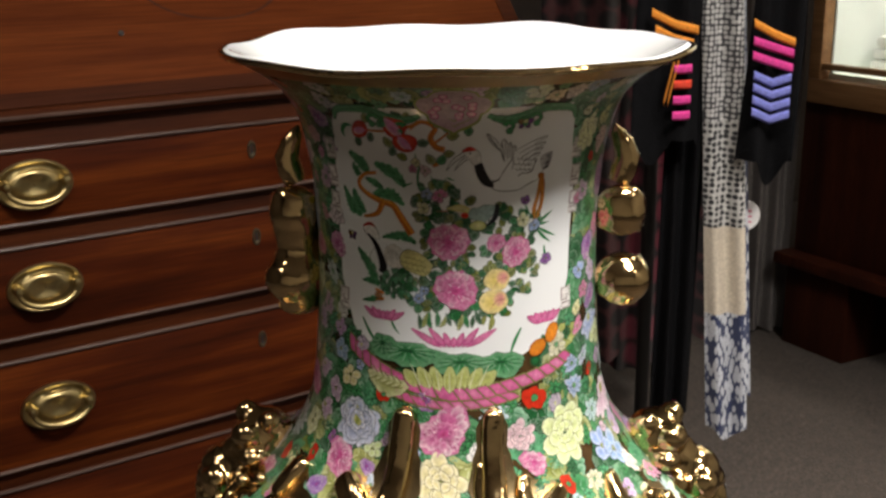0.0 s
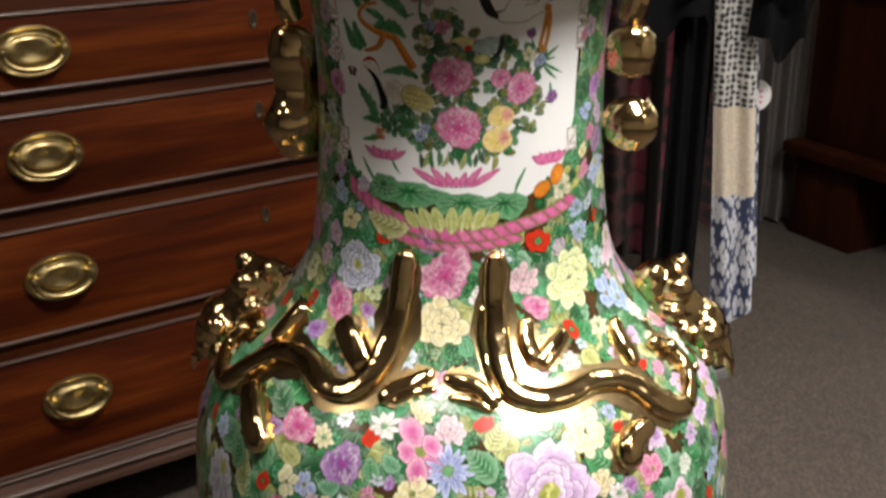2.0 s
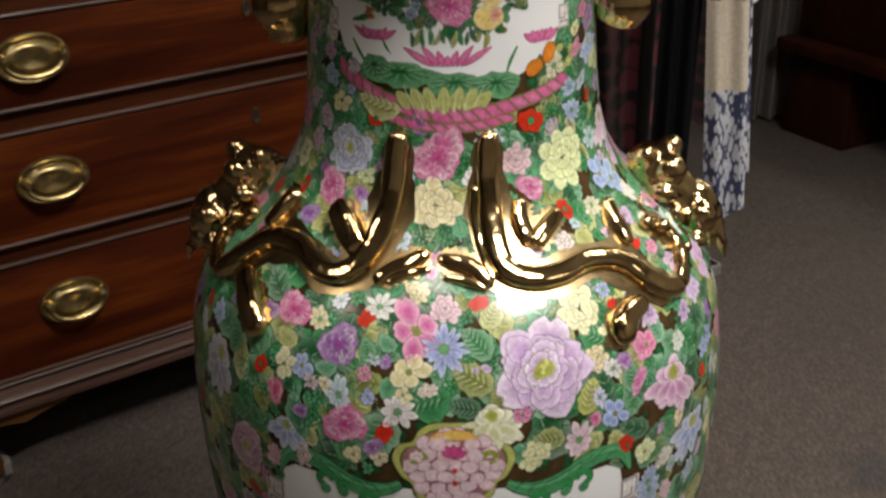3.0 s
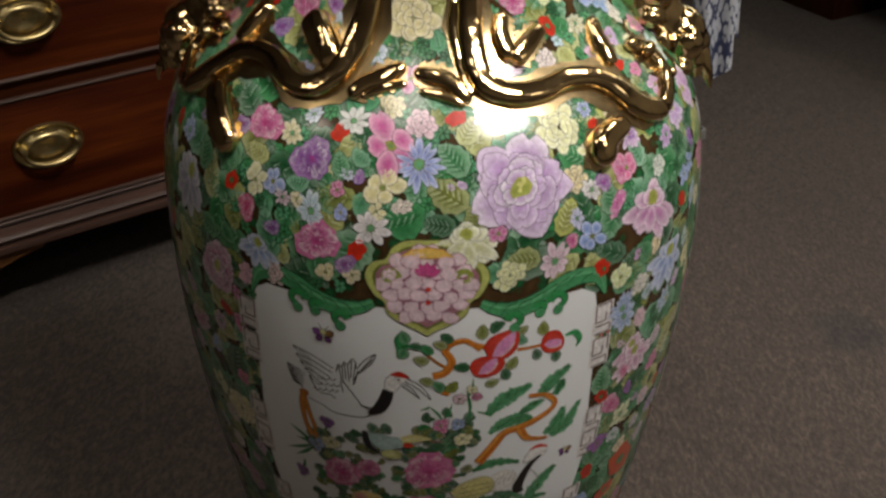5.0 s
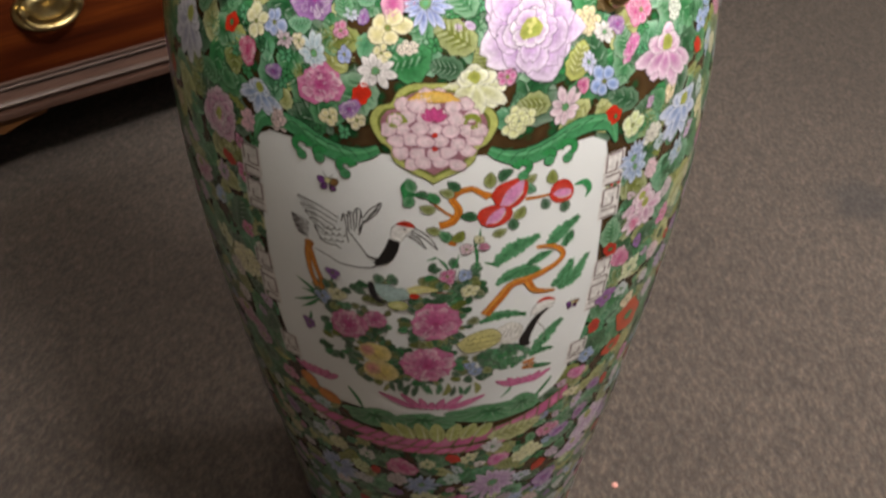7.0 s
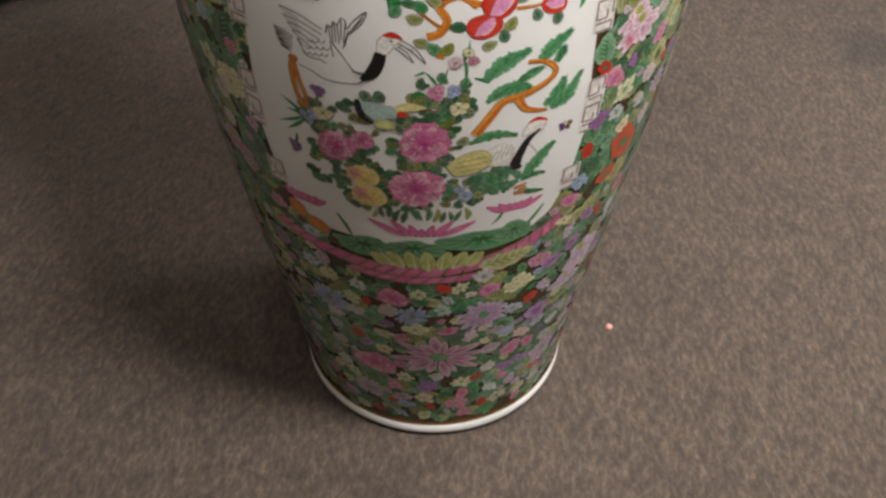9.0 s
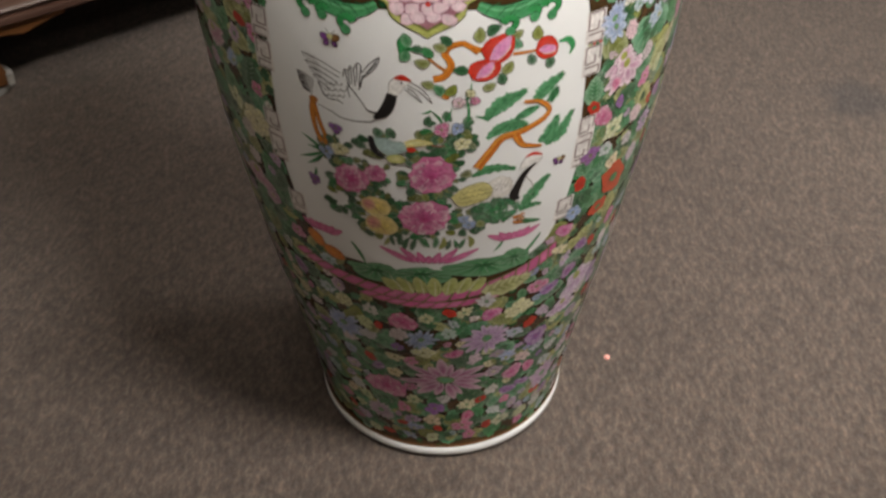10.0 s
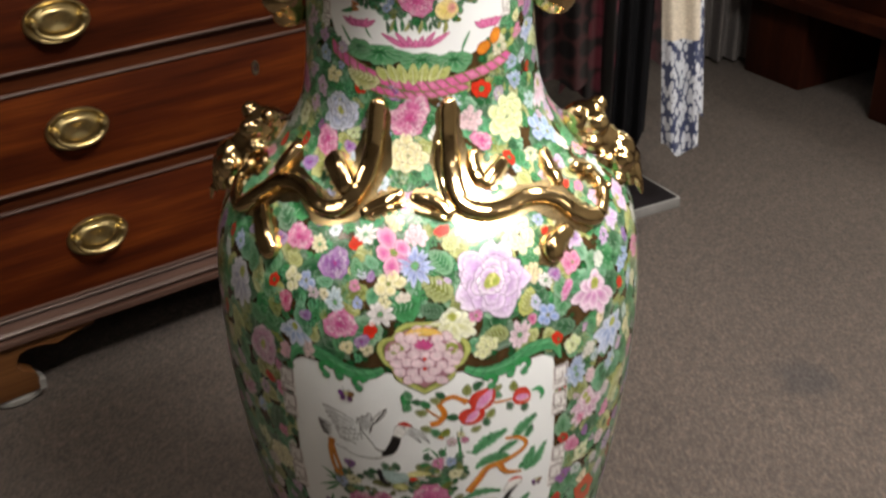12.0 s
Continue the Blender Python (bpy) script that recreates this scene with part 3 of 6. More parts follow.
striped(0.318, 1.0, 0.085, 0.668, 1.40, 12, [(-0.03 + 0.016 * i, 0.935 + 0.004 * i, 0.012, VIOLET_KNIT, 7.0, 7.0) for i in range(5)] + [(-0.014, 0.876 - 0.024 * i, 0.070 - 0.012 * i, ORANGE_KNIT, -0.5, -0.25) for i in range(2)] + [(0.001, 0.792 - 0.0235 * i, 0.026, SCARLET_KNIT if i == 1 else MAGENTA_KNIT, 0.0, 0.1) for i in range(4)] + [(-0.019 + 0.006 * i, 0.742, 0.014, ORANGE_KNIT, 4.6, 4.6) for i in range(2)], "black scarf with orange, violet and magenta stripes hanging")
striped(0.447, 1.0, 0.065, 0.635, 1.40, 14, [(-0.022 + 0.018 * i, 0.915 + 0.003 * i, 0.012, ORANGE_KNIT, 7.5, 7.5) for i in range(4)] + [(0.005, 0.860, 0.062, ORANGE_KNIT, -0.55, -0.4)] + [(0.005, 0.834 - 0.022 * i, 0.06, MAGENTA_KNIT, -0.35, -0.3) for i in range(2)] + [(0.006, 0.783 - 0.0185 * i, 0.056, VIOLET_KNIT, -0.45, 0.3) for i in range(4)], "black scarf with orange, magenta and violet stripes hanging")

tag = thing("price_tag", pose(0.446, 1.068, 0.542), "round white paper price tag hanging on a scarf", "tag")
part("card", lathe([(0.0005, -0.001), (0.0255, -0.001), (0.026, 0.0), (0.0255, 0.001), (0.0005, 0.001)], 28, None, (0, 0, 0), "y"), plain("tag_card", (0.72, 0.70, 0.70), 0.7), tag)
for i in range(3):
    part("print_bar", box(-0.012, 0.012, -0.0018, -0.0012, -0.012 + 0.009 * i, -0.009 + 0.009 * i), plain("tag_print", (0.55, 0.12, 0.2), 0.7), tag)

for i, (x, w, z0, mat) in enumerate(((0.20, 0.13, 0.16, FLORAL), (0.31, 0.11, 0.12, FLORAL_PINK), (0.42, 0.12, 0.18, FLORAL))):
    g = thing("hanging_dress", pose(x, 1.42 + 0.04 * i, 0), "dark floral dress hanging on a rail in shade", "dress", "hanging dresses")
    part("skirt", cloth("d", [(0, 0)], w, z0, 1.45, g, 2.5, 0.02, 36, 50, 20 + i, 0.35), mat, g)
rail = thing("clothes_rail", pose(0.32, 1.46, 0), "dark metal clothes rail on two posts", "clothes rail")
part("bar", tube([Vector((-0.5, 0, 1.47)), Vector((0.0, 0, 1.47)), Vector((0.2, 0, 1.47))], lambda u: 0.012, 12), STEEL, rail)
for x in (-0.5, -0.28):
    part("post", lathe([(0.013, 0.0), (0.013, 1.47), (0.001, 1.475)], 14, None, (x, 0, 0)), STEEL, rail)
drape = thing("grey_drape", pose(0.705, 1.99, 0), "pale grey folded drape hanging to the carpet", "drape")
part("fabric", cloth("g", [(0, 0)], 0.13, 0.01, 2.0, drape, 3, 0.02, 90, 20, 31, 0.0, 0.0), GREY_DRAPE, drape)

# small things on the carpet
crumb = tagged(finish(lathe([(0.0003, 0.0), (0.0028, 0.0006), (0.0033, 0.002), (0.0022, 0.0036), (0.0003, 0.004)], 9, None, (0.175, 0.018, 0.0)), "paper_crumb", plain("pink_crumb", (0.58, 0.27, 0.23), 0.7)), "tiny pink paper crumb lying on the carpet", "crumb")


# ---- the vase: form ----
PROFILE = [(0.0, 0.1185), (0.003, 0.1215), (0.010, 0.1230), (0.018, 0.1225), (0.024, 0.1215), (0.06, 0.1285), (0.10, 0.1352), (0.15, 0.1450), (0.20, 0.1552),
           (0.25, 0.1640), (0.30, 0.1725), (0.35, 0.1805), (0.40, 0.1866), (0.45, 0.1906), (0.50, 0.1922), (0.54, 0.1908), (0.57, 0.1868), (0.595, 0.1790), (0.615, 0.1670), (0.632, 0.1500),
           (0.648, 0.1310), (0.665, 0.1150), (0.682, 0.1055), (0.70, 0.1000), (0.725, 0.0966), (0.76, 0.0942), (0.80, 0.0928), (0.83, 0.0935), (0.855, 0.0958),
           (0.878, 0.1005), (0.895, 0.1070), (0.9075, 0.1175), (0.917, 0.1300), (0.9228, 0.1400), (0.9267, 0.1487)]
PZ = np.array([p[0] for p in PROFILE])
PR = np.array([p[1] for p in PROFILE])
TOP = float(PZ[-1])


def smooth_radius(z):
    """A smooth curve through the profile."""
    i = int(np.clip(np.searchsorted(PZ, z) - 1, 0, len(PZ) - 2))
    h = PZ[i + 1] - PZ[i]
    u = min(1.0, max(0.0, (z - PZ[i]) / h))
    m0 = (PR[i + 1] - PR[max(i - 1, 0)]) / (PZ[i + 1] - PZ[max(i - 1, 0)]) * h
    m1 = (PR[min(i + 2, len(PR) - 1)] - PR[i]) / (PZ[min(i + 2, len(PZ) - 1)] - PZ[i]) * h
    return PR[i] * (2 * u**3 - 3 * u * u + 1) + m0 * (u**3 - 2 * u * u + u) + PR[i + 1] * (3 * u * u - 2 * u**3) + m1 * (u**3 - u * u)


TAB_Z = np.linspace(0, TOP, 1400)
TAB_R = np.array([smooth_radius(z) for z in TAB_Z])
TAB_S = np.r_[0, np.cumsum(np.hypot(np.diff(TAB_Z), np.diff(TAB_R)))]
_dz, _dr = np.gradient(TAB_Z, TAB_S), np.gradient(TAB_R, TAB_S)
TAB_NR, TAB_NZ = _dz / np.hypot(_dz, _dr), -_dr / np.hypot(_dz, _dr)


def arc_of(z):
    return float(np.interp(z, TAB_Z, TAB_S))


def on_vase(a0, s, x, off):
    """Points on the vase: angle a0 (radians, 0 faces the viewer), arc length s up the side, x metres round, off metres out."""
    r, z = np.interp(s, TAB_S, TAB_R), np.interp(s, TAB_S, TAB_Z)
    nr, nz = np.interp(s, TAB_S, TAB_NR), np.interp(s, TAB_S, TAB_NZ)
    ang = a0 + x / r
    rr = r + off * nr
    return np.stack([rr * np.sin(ang), -rr * np.cos(ang), z + off * nz], -1)


def lobes(a):
    return 0.5 * math.cos(9 * a + 0.6) + 0.5 * math.cos(5 * a - 1.0)


vase = thing("floor_vase", pose(0, 0, 0), "tall famille-rose porcelain floor vase with gilt dragons, standing on carpet", "vase")
GLAZE = plain("white_glaze", (0.77, 0.785, 0.79), 0.09, vary=0.03, scale=14)
GLAZE.node_tree.nodes["Principled BSDF"].inputs["Coat Weight"].default_value = 0.3

m, t, b = nodes("gilt_leaf_ground")
v = coords(t)
vor = t.nodes.new("ShaderNodeTexVoronoi")
vor.inputs["Scale"].default_value = 95
t.links.new(v, vor.inputs["Vector"])
leafy = ramp(t, vor.outputs["Distance"], [(0.10, (0.02, 0.13, 0.045)), (0.26, (0.015, 0.08, 0.03)), (0.45, (0.050, 0.027, 0.012)), (0.75, (0.075, 0.042, 0.018))])
tone = ramp(t, noise_tex(t, v, 35, 4), [(0.35, (0.7, 0.7, 0.65)), (0.65, (1.1, 1.1, 1.0))])
t.links.new(mixed(t, 1.0, leafy, tone, "MULTIPLY"), b.inputs["Base Color"])
b.inputs["Roughness"].default_value = 0.16
GROUND = m

m, t, b = nodes("enamel")
at = t.nodes.new("ShaderNodeAttribute")
at.attribute_name = "enamel"
brushy = noise_tex(t, coords(t), 420, 3)
broad = noise_tex(t, coords(t), 90, 3)
wash = mixed(t, 1.0, ramp(t, brushy, [(0.3, (0.76, 0.755, 0.75)), (0.7, (1.12, 1.12, 1.11))]), ramp(t, broad, [(0.3, (0.84, 0.835, 0.83)), (0.7, (1.08, 1.08, 1.07))]), "MULTIPLY")
t.links.new(mixed(t, 1.0, at.outputs["Color"], wash, "MULTIPLY"), b.inputs["Base Color"])
b.inputs["Roughness"].default_value = 0.3
b.inputs["Specular IOR Level"].default_value = 0.3
b.inputs["Coat Weight"].default_value, b.inputs["Coat Roughness"].default_value = 0.6, 0.12
ENAMEL = m


def vase_shell(name, zs, material, label=""):
    bm, seg, rings = bmesh.new(), 256, []
    for z in zs:
        r, w = smooth_radius(z), max(0.0, (z - 0.912) / (TOP - 0.912)) ** 2
        ring = []
        for i in range(seg):
            a = 2 * math.pi * i / seg
            k = lobes(a) * w
            ring.append(bm.verts.new(((r + 0.0018 * k) * math.sin(a), -(r + 0.0018 * k) * math.cos(a), z + 0.0015 * k)))
        rings.append(ring)
    for a, c in zip(rings, rings[1:]):
        for i in range(seg):
            bm.faces.new((a[i], a[(i + 1) % seg], c[(i + 1) % seg], c[i]))
    return part(name, bm, material, vase, label)


vase_shell("body", [0.0165 + (TOP - 0.0165) * i / 260 for i in range(261)], GROUND, "painted flower-covered porcelain body")
part("foot_ring", lathe([(0.1, 0.0005), (0.118, 0.0005), (0.1205, 0.002), (0.1232, 0.006), (0.1236, 0.010), (0.1232, 0.014), (0.1222, 0.0168)], 128), GLAZE, vase, "plain white glazed foot ring")
bm, seg, rings = bmesh.new(), 192, []
inner = [(r - 0.004 * nr, z - 0.004 * nz) for r, z, nr, nz in zip(TAB_R, TAB_Z, TAB_NR, TAB_NZ)][::-1]
for r, z in [(0.1482, TOP)] + inner[2:60:3] + inner[60:1360:20] + [(0.1, 0.02), (0.002, 0.018)]:
    w = max(0.0, (z - 0.905) / (TOP - 0.905)) ** 2
    rings.append([bm.verts.new(((r + 0.0018 * lobes(q) * w) * math.sin(q), -(r + 0.0018 * lobes(q) * w) * math.cos(q), z + 0.0015 * lobes(q) * w)) for q in (2 * math.pi * i / seg for i in range(seg))])
for a, c in zip(rings, rings[1:]):
    for i in range(seg):
        bm.faces.new((a[i], a[(i + 1) % seg], c[(i + 1) % seg], c[i]))
part("inside", bm, GLAZE, vase, "plain white glazed inside of the mouth")
bm, rings = bmesh.new(), []
for i in range(192):
    q = 2 * math.pi * i / 192
    k = lobes(q)
    r, z = 0.1482 + 0.0018 * k, TOP - 0.0004 + 0.0015 * k
    rings.append([bm.verts.new(((r + 0.0021 * math.cos(j * math.pi / 4)) * math.sin(q), -(r + 0.0021 * math.cos(j * math.pi / 4)) * math.cos(q), z + 0.0021 * math.sin(j * math.pi / 4))) for j in range(8)])
for i in range(192):
    for j in range(8):
        bm.faces.new((rings[i][j], rings[i][(j + 1) % 8], rings[(i + 1) % 192][(j + 1) % 8], rings[(i + 1) % 192][j]))
part("gilt_rim", bm, GILT, vase, "gilded wavy lip")
COLLAR_GOLD = metal("brown_gilding", (0.42, 0.28, 0.13), 0.3, 0.35, 60)
bm, rings = bmesh.new(), []
for z in np.linspace(0.9172, TOP - 0.0012, 8):
    w = max(0.0, (z - 0.912) / (TOP - 0.912)) ** 2
    rings.append([bm.verts.new(((smooth_radius(z) + 0.0007 + 0.0018 * lobes(q) * w) * math.sin(q), -(smooth_radius(z) + 0.0007 + 0.0018 * lobes(q) * w) * math.cos(q), z + 0.0015 * lobes(q) * w - 0.0004)) for q in (2 * math.pi * i / 192 for i in range(192))])
for a, c in zip(rings, rings[1:]):
    for i in range(192):
        bm.faces.new((a[i], a[(i + 1) % 192], c[(i + 1) % 192], c[i]))
part("gilt_collar", bm, COLLAR_GOLD, vase, "brown worn gilding under the lip")

def smooth_path(pts, n):
    p = np.asarray(pts, float)
    u = np.linspace(0, len(p) - 1, n)
    k = np.clip(u.astype(int), 0, len(p) - 2)
    f = (u - k)[:, None]
    m = np.gradient(p, axis=0)
    return p[k] * (2 * f**3 - 3 * f * f + 1) + m[k] * (f**3 - 2 * f * f + f) + p[k + 1] * (3 * f * f - 2 * f**3) + m[k + 1] * (f**3 - f * f)


# ---- the vase: painting in raised enamel ----
STEP = 0.000022
DARK = (0.035, 0.018, 0.012)


class Paint:
    """Gathers brush strokes that lie on the vase's curved side, then makes one mesh of them."""

    def __init__(self):
        self.a, self.s, self.x, self.o, self.c, self.f, self.n = [], [], [], [], [], [], 0

    def add(self, a0, s0, xy, off, colours, faces):
        k = len(xy)
        self.a.append(np.full(k, a0)), self.s.append(s0 + xy[:, 1]), self.x.append(xy[:, 0]), self.o.append(np.full(k, off)), self.c.append(colours)
        self.f.append(faces + self.n)
        self.n += k

    def mesh(self, name, label="", kind="", material=None):
        co = on_vase(np.concatenate(self.a), np.concatenate(self.s), np.concatenate(self.x), np.concatenate(self.o))
        tri = np.concatenate(self.f)
        e1, e2 = co[tri[:, 1]] - co[tri[:, 0]], co[tri[:, 2]] - co[tri[:, 0]]
        out = (np.cross(e1, e2)[:, :2] * co[tri[:, 0], :2]).sum(1) < 0
        tri[out] = tri[out][:, ::-1]
        me = bpy.data.meshes.new(name)
        me.vertices.add(len(co)), me.loops.add(tri.size), me.polygons.add(len(tri))
        me.vertices.foreach_set("co", co.astype(np.float32).ravel())
        me.loops.foreach_set("vertex_index", tri.astype(np.int32).ravel())
        me.polygons.foreach_set("loop_start", np.arange(0, tri.size, 3, dtype=np.int32))
        me.update(calc_edges=True)
        col = np.concatenate(self.c)
        me.color_attributes.new("enamel", "FLOAT_COLOR", "POINT").data.foreach_set("color", np.c_[col, np.ones(len(col))].astype(np.float32).ravel())
        me.shade_smooth()
        me.materials.append(material or ENAMEL)
        ob = new(name, me)
        ob.parent = vase
        return tagged(ob, label, kind=kind)


class Spot:
    """A place on the vase with its own scale and turn, in which motifs are drawn."""

    def __init__(self, paint, a, z, size=1.0, turn=0.0, layer=4, flip=1, squash=1.0):
        self.squash = squash
        self.p, self.a, self.s, self.size, self.layer, self.flip = paint, radians(a), arc_of(z), size, layer, flip
        self.m = np.array([[math.cos(turn), math.sin(turn)], [-math.sin(turn), math.cos(turn)]])

    def at(self, xy):
        return ((np.asarray(xy, float) * (1.0, self.squash)) @ self.m) * (self.size * self.flip, self.size)

    def blob(self, outline, centre, inner, outer, lift=0, rings=(0.55, 1.0), mid=None):
        o, c = np.asarray(outline, float), np.asarray(centre, float)
        side = np.linalg.norm(np.roll(o, -1, 0) - o, axis=1).max() * self.size
        if side > 0.0055:
            k = int(side / 0.0045) + 1
            o = np.concatenate([o + (np.roll(o, -1, 0) - o) * (q / k) for q in range(k)]).reshape(k, len(o), 2).transpose(1, 0, 2).reshape(-1, 2)
        reach = int(np.linalg.norm(o - c, axis=1).max() * self.size / 0.0045) + 1
        if reach > len(rings):
            rings = np.linspace(1 / reach, 1, reach)
        n = len(o)
        xy = np.concatenate([[c]] + [c + (o - c) * k for k in rings])
        ci, co = np.asarray(inner, float), np.asarray(outer, float)
        cols = np.concatenate([[ci]] + [np.tile(ci + (co - ci) * k**1.6, (n, 1)) for k in rings])
        i = np.arange(n)
        j = (i + 1) % n
        faces = [np.stack([np.zeros(n, int), 1 + i, 1 + j], 1)]
        for q in range(len(rings) - 1):
            a, b2 = 1 + q * n, 1 + (q + 1) * n
            faces += [np.stack([a + i, b2 + i, b2 + j], 1), np.stack([a + i, b2 + j, a + j], 1)]
        self.p.add(self.a, self.s, self.at(xy), STEP * (self.layer + lift), cols, np.concatenate(faces))

    def lined(self, outline, centre, inner, outer, line=DARK, width=0.0004, lift=0, rings=(0.55, 1.0)):
        o, c = np.asarray(outline, float), np.asarray(centre, float)
        d = o - c
        w = width / self.size
        self.blob(c + d * (1 + w / (np.linalg.norm(d, axis=1, keepdims=True) + 1e-6)), c, line, line, lift, (1.0,) if len(rings) < 2 else rings)
        self.blob(o, c, inner, outer, lift + 1, rings)

    def stroke(self, pts, w0, w1=None, colour=DARK, lift=2, fine=0):
        p = np.asarray(pts, float)
        span = int(np.linalg.norm(np.diff(p, axis=0), axis=1).max() * self.size / 0.004) + 1
        if not fine and span > 1:
            p = np.concatenate([p[:-1] + (p[1:] - p[:-1]) * (q / span) for q in range(span)]).reshape(span, len(p) - 1, 2).transpose(1, 0, 2).reshape(-1, 2).tolist() + [p[-1].tolist()]
            p = np.asarray(p, float)
        if fine:
            u, q = np.linspace(0, len(p) - 1, fine), np.arange(len(p))
            k = np.clip(u.astype(int), 0, len(p) - 2)
            f = (u - k)[:, None]
            m = np.gradient(p, axis=0)
            p = p[k] * (2 * f**3 - 3 * f * f + 1) + m[k] * (f**3 - 2 * f * f + f) + p[k + 1] * (3 * f * f - 2 * f**3) + m[k + 1] * (f**3 - f * f)
        d = np.gradient(p, axis=0)
        d /= np.linalg.norm(d, axis=1, keepdims=True) + 1e-9
        nrm = np.stack([-d[:, 1], d[:, 0]], 1)
        w = np.linspace(w0, w0 if w1 is None else w1, len(p))[:, None] / 2
        xy = np.concatenate([p + nrm * w, p - nrm * w])
        n = len(p)
        i = np.arange(n - 1)
        faces = np.concatenate([np.stack([i, i + 1, n + i + 1], 1), np.stack([i, n + i + 1, n + i], 1)])
        self.p.add(self.a, self.s, self.at(xy), STEP * (self.layer + lift), np.tile(colour, (len(xy), 1)), faces)

    def ribbon(self, pts, colour, edge, lift=0, n=22, rag=0.0):
        """A soft-edged band through (x, y, half width) points."""
        q = smooth_path(pts, n)
        d = np.gradient(q[:, :2], axis=0)
        d /= np.linalg.norm(d, axis=1, keepdims=True) + 1e-9
        nrm = np.stack([-d[:, 1], d[:, 0]], 1)
        ks = np.linspace(-1, 1, 7)
        xy = np.concatenate([q[:, :2] + nrm * (q[:, 2:] * k * (1 + rag * abs(k) * np.array([[rng.uniform(-1, 1)] for _ in range(n)]))) for k in ks])
        cols = np.concatenate([np.tile(np.asarray(colour) + (np.asarray(edge) - np.asarray(colour)) * abs(k) ** 1.5, (n, 1)) for k in ks])
        i = np.concatenate([np.arange(n - 1) + g * n for g in range(6)])
        self.p.add(self.a, self.s, self.at(xy), STEP * (self.layer + lift), cols, np.concatenate([np.stack([i, i + 1, i + n + 1], 1), np.stack([i, i + n + 1, i + n], 1)]))


rng = random.Random(7)
UU = np.linspace(0, 1, 6)


def petal(angle, length, width, start=0.0, blunt=0.75, frill=0.0):
    """Outline of a petal that points along angle from the centre."""
    half = width * np.sin(math.pi * UU[1:-1] ** blunt) ** 0.7
    y = start + (length - start) * UU[1:-1]
    left = np.stack([-half, y], 1)
    right = np.stack([half, y], 1)[::-1]
    tip = [[-width * 0.3, length * (1 - 0.03)], [0.0, length * (1 - frill)], [width * 0.3, length * (1 - 0.03)]]
    o = np.concatenate([[[0, start]], left, tip, right])
    ca, sa = math.cos(angle), math.sin(angle)
    return o @ np.array([[ca, -sa], [sa, ca]]), np.array([0, (start + length) / 2]) @ np.array([[ca, -sa], [sa, ca]])


def ring_outline(rx, ry, n=12, wob=0.0, cx=0.0, cy=0.0):
    q = np.linspace(0, 2 * math.pi, n, endpoint=False)
    k = 1 + wob * np.array([rng.uniform(-1, 1) for _ in q])
    return np.stack([cx + rx * k * np.cos(q), cy + ry * k * np.sin(q)], 1)


def lighter(c, k):
    return tuple(x + (0.88 - x) * k for x in c)


def darker(c, k):
    return tuple(x * (1 - k) for x in c)


PINK, ROSE, LILAC, PURPLE, BLUE = (0.62, 0.10, 0.31), (0.50, 0.045, 0.19), (0.48, 0.27, 0.54), (0.25, 0.075, 0.36), (0.23, 0.35, 0.66)
YELLOW, RED, WHITE, ORANGE, PALE_BLUE, SHELL = (0.71, 0.69, 0.35), (0.58, 0.032, 0.012), (0.74, 0.70, 0.70), (0.70, 0.25, 0.025), (0.46, 0.60, 0.72), (0.72, 0.50, 0.58)
GREEN, DEEP, OLIVE, TEAL, LIME = (0.034, 0.265, 0.078), (0.014, 0.130, 0.038), (0.26, 0.31, 0.05), (0.080, 0.350, 0.160), (0.46, 0.49, 0.15)


def pale_edge(col):
    """How much a petal pales towards its edge; strong reds and purples stay deep."""
    return 0.06 if col[0] > 0.45 and col[1] < 0.08 and col[2] < 0.06 else (0.16 if max(col) < 0.42 else 0.42)


def peony(s, col, lift=0):
    line = darker(col, 0.82)
    for rad, num, wid, pale in ((1.0, 10, 0.40, 0.66), (0.82, 10, 0.32, 0.52), (0.58, 8, 0.23, 0.6), (0.40, 7, 0.18, 0.85)):
        a0 = rng.uniform(0, 6)
        for i in range(num):
            a = a0 + 2 * math.pi * (i + rng.uniform(-0.3, 0.3)) / num
            o, c = petal(a, rad * rng.uniform(0.78, 1.14), wid * rng.uniform(0.75, 1.2), rad * 0.2, rng.uniform(1.0, 1.45), rng.uniform(-0.04, 0.16))
            s.lined(o, c * 0.62, darker(col, 0.1), lighter(col, pale * rng.uniform(0.75, 1.1)), line, 0.00042, lift + 2 * (i % 2))
        lift += 4
    s.blob(ring_outline(0.23, 0.16, 9, 0.3), (0, 0), (0.26, 0.32, 0.06), (0.40, 0.42, 0.10), lift, (1.0,))
    for i in range(6):
        q = ring_outline(0.05, 0.05, 5, 0, rng.uniform(-0.17, 0.17), rng.uniform(-0.12, 0.12))
        s.blob(q, q.mean(0), (0.62, 0.60, 0.22), (0.62, 0.60, 0.22), lift + 1, (1.0,))


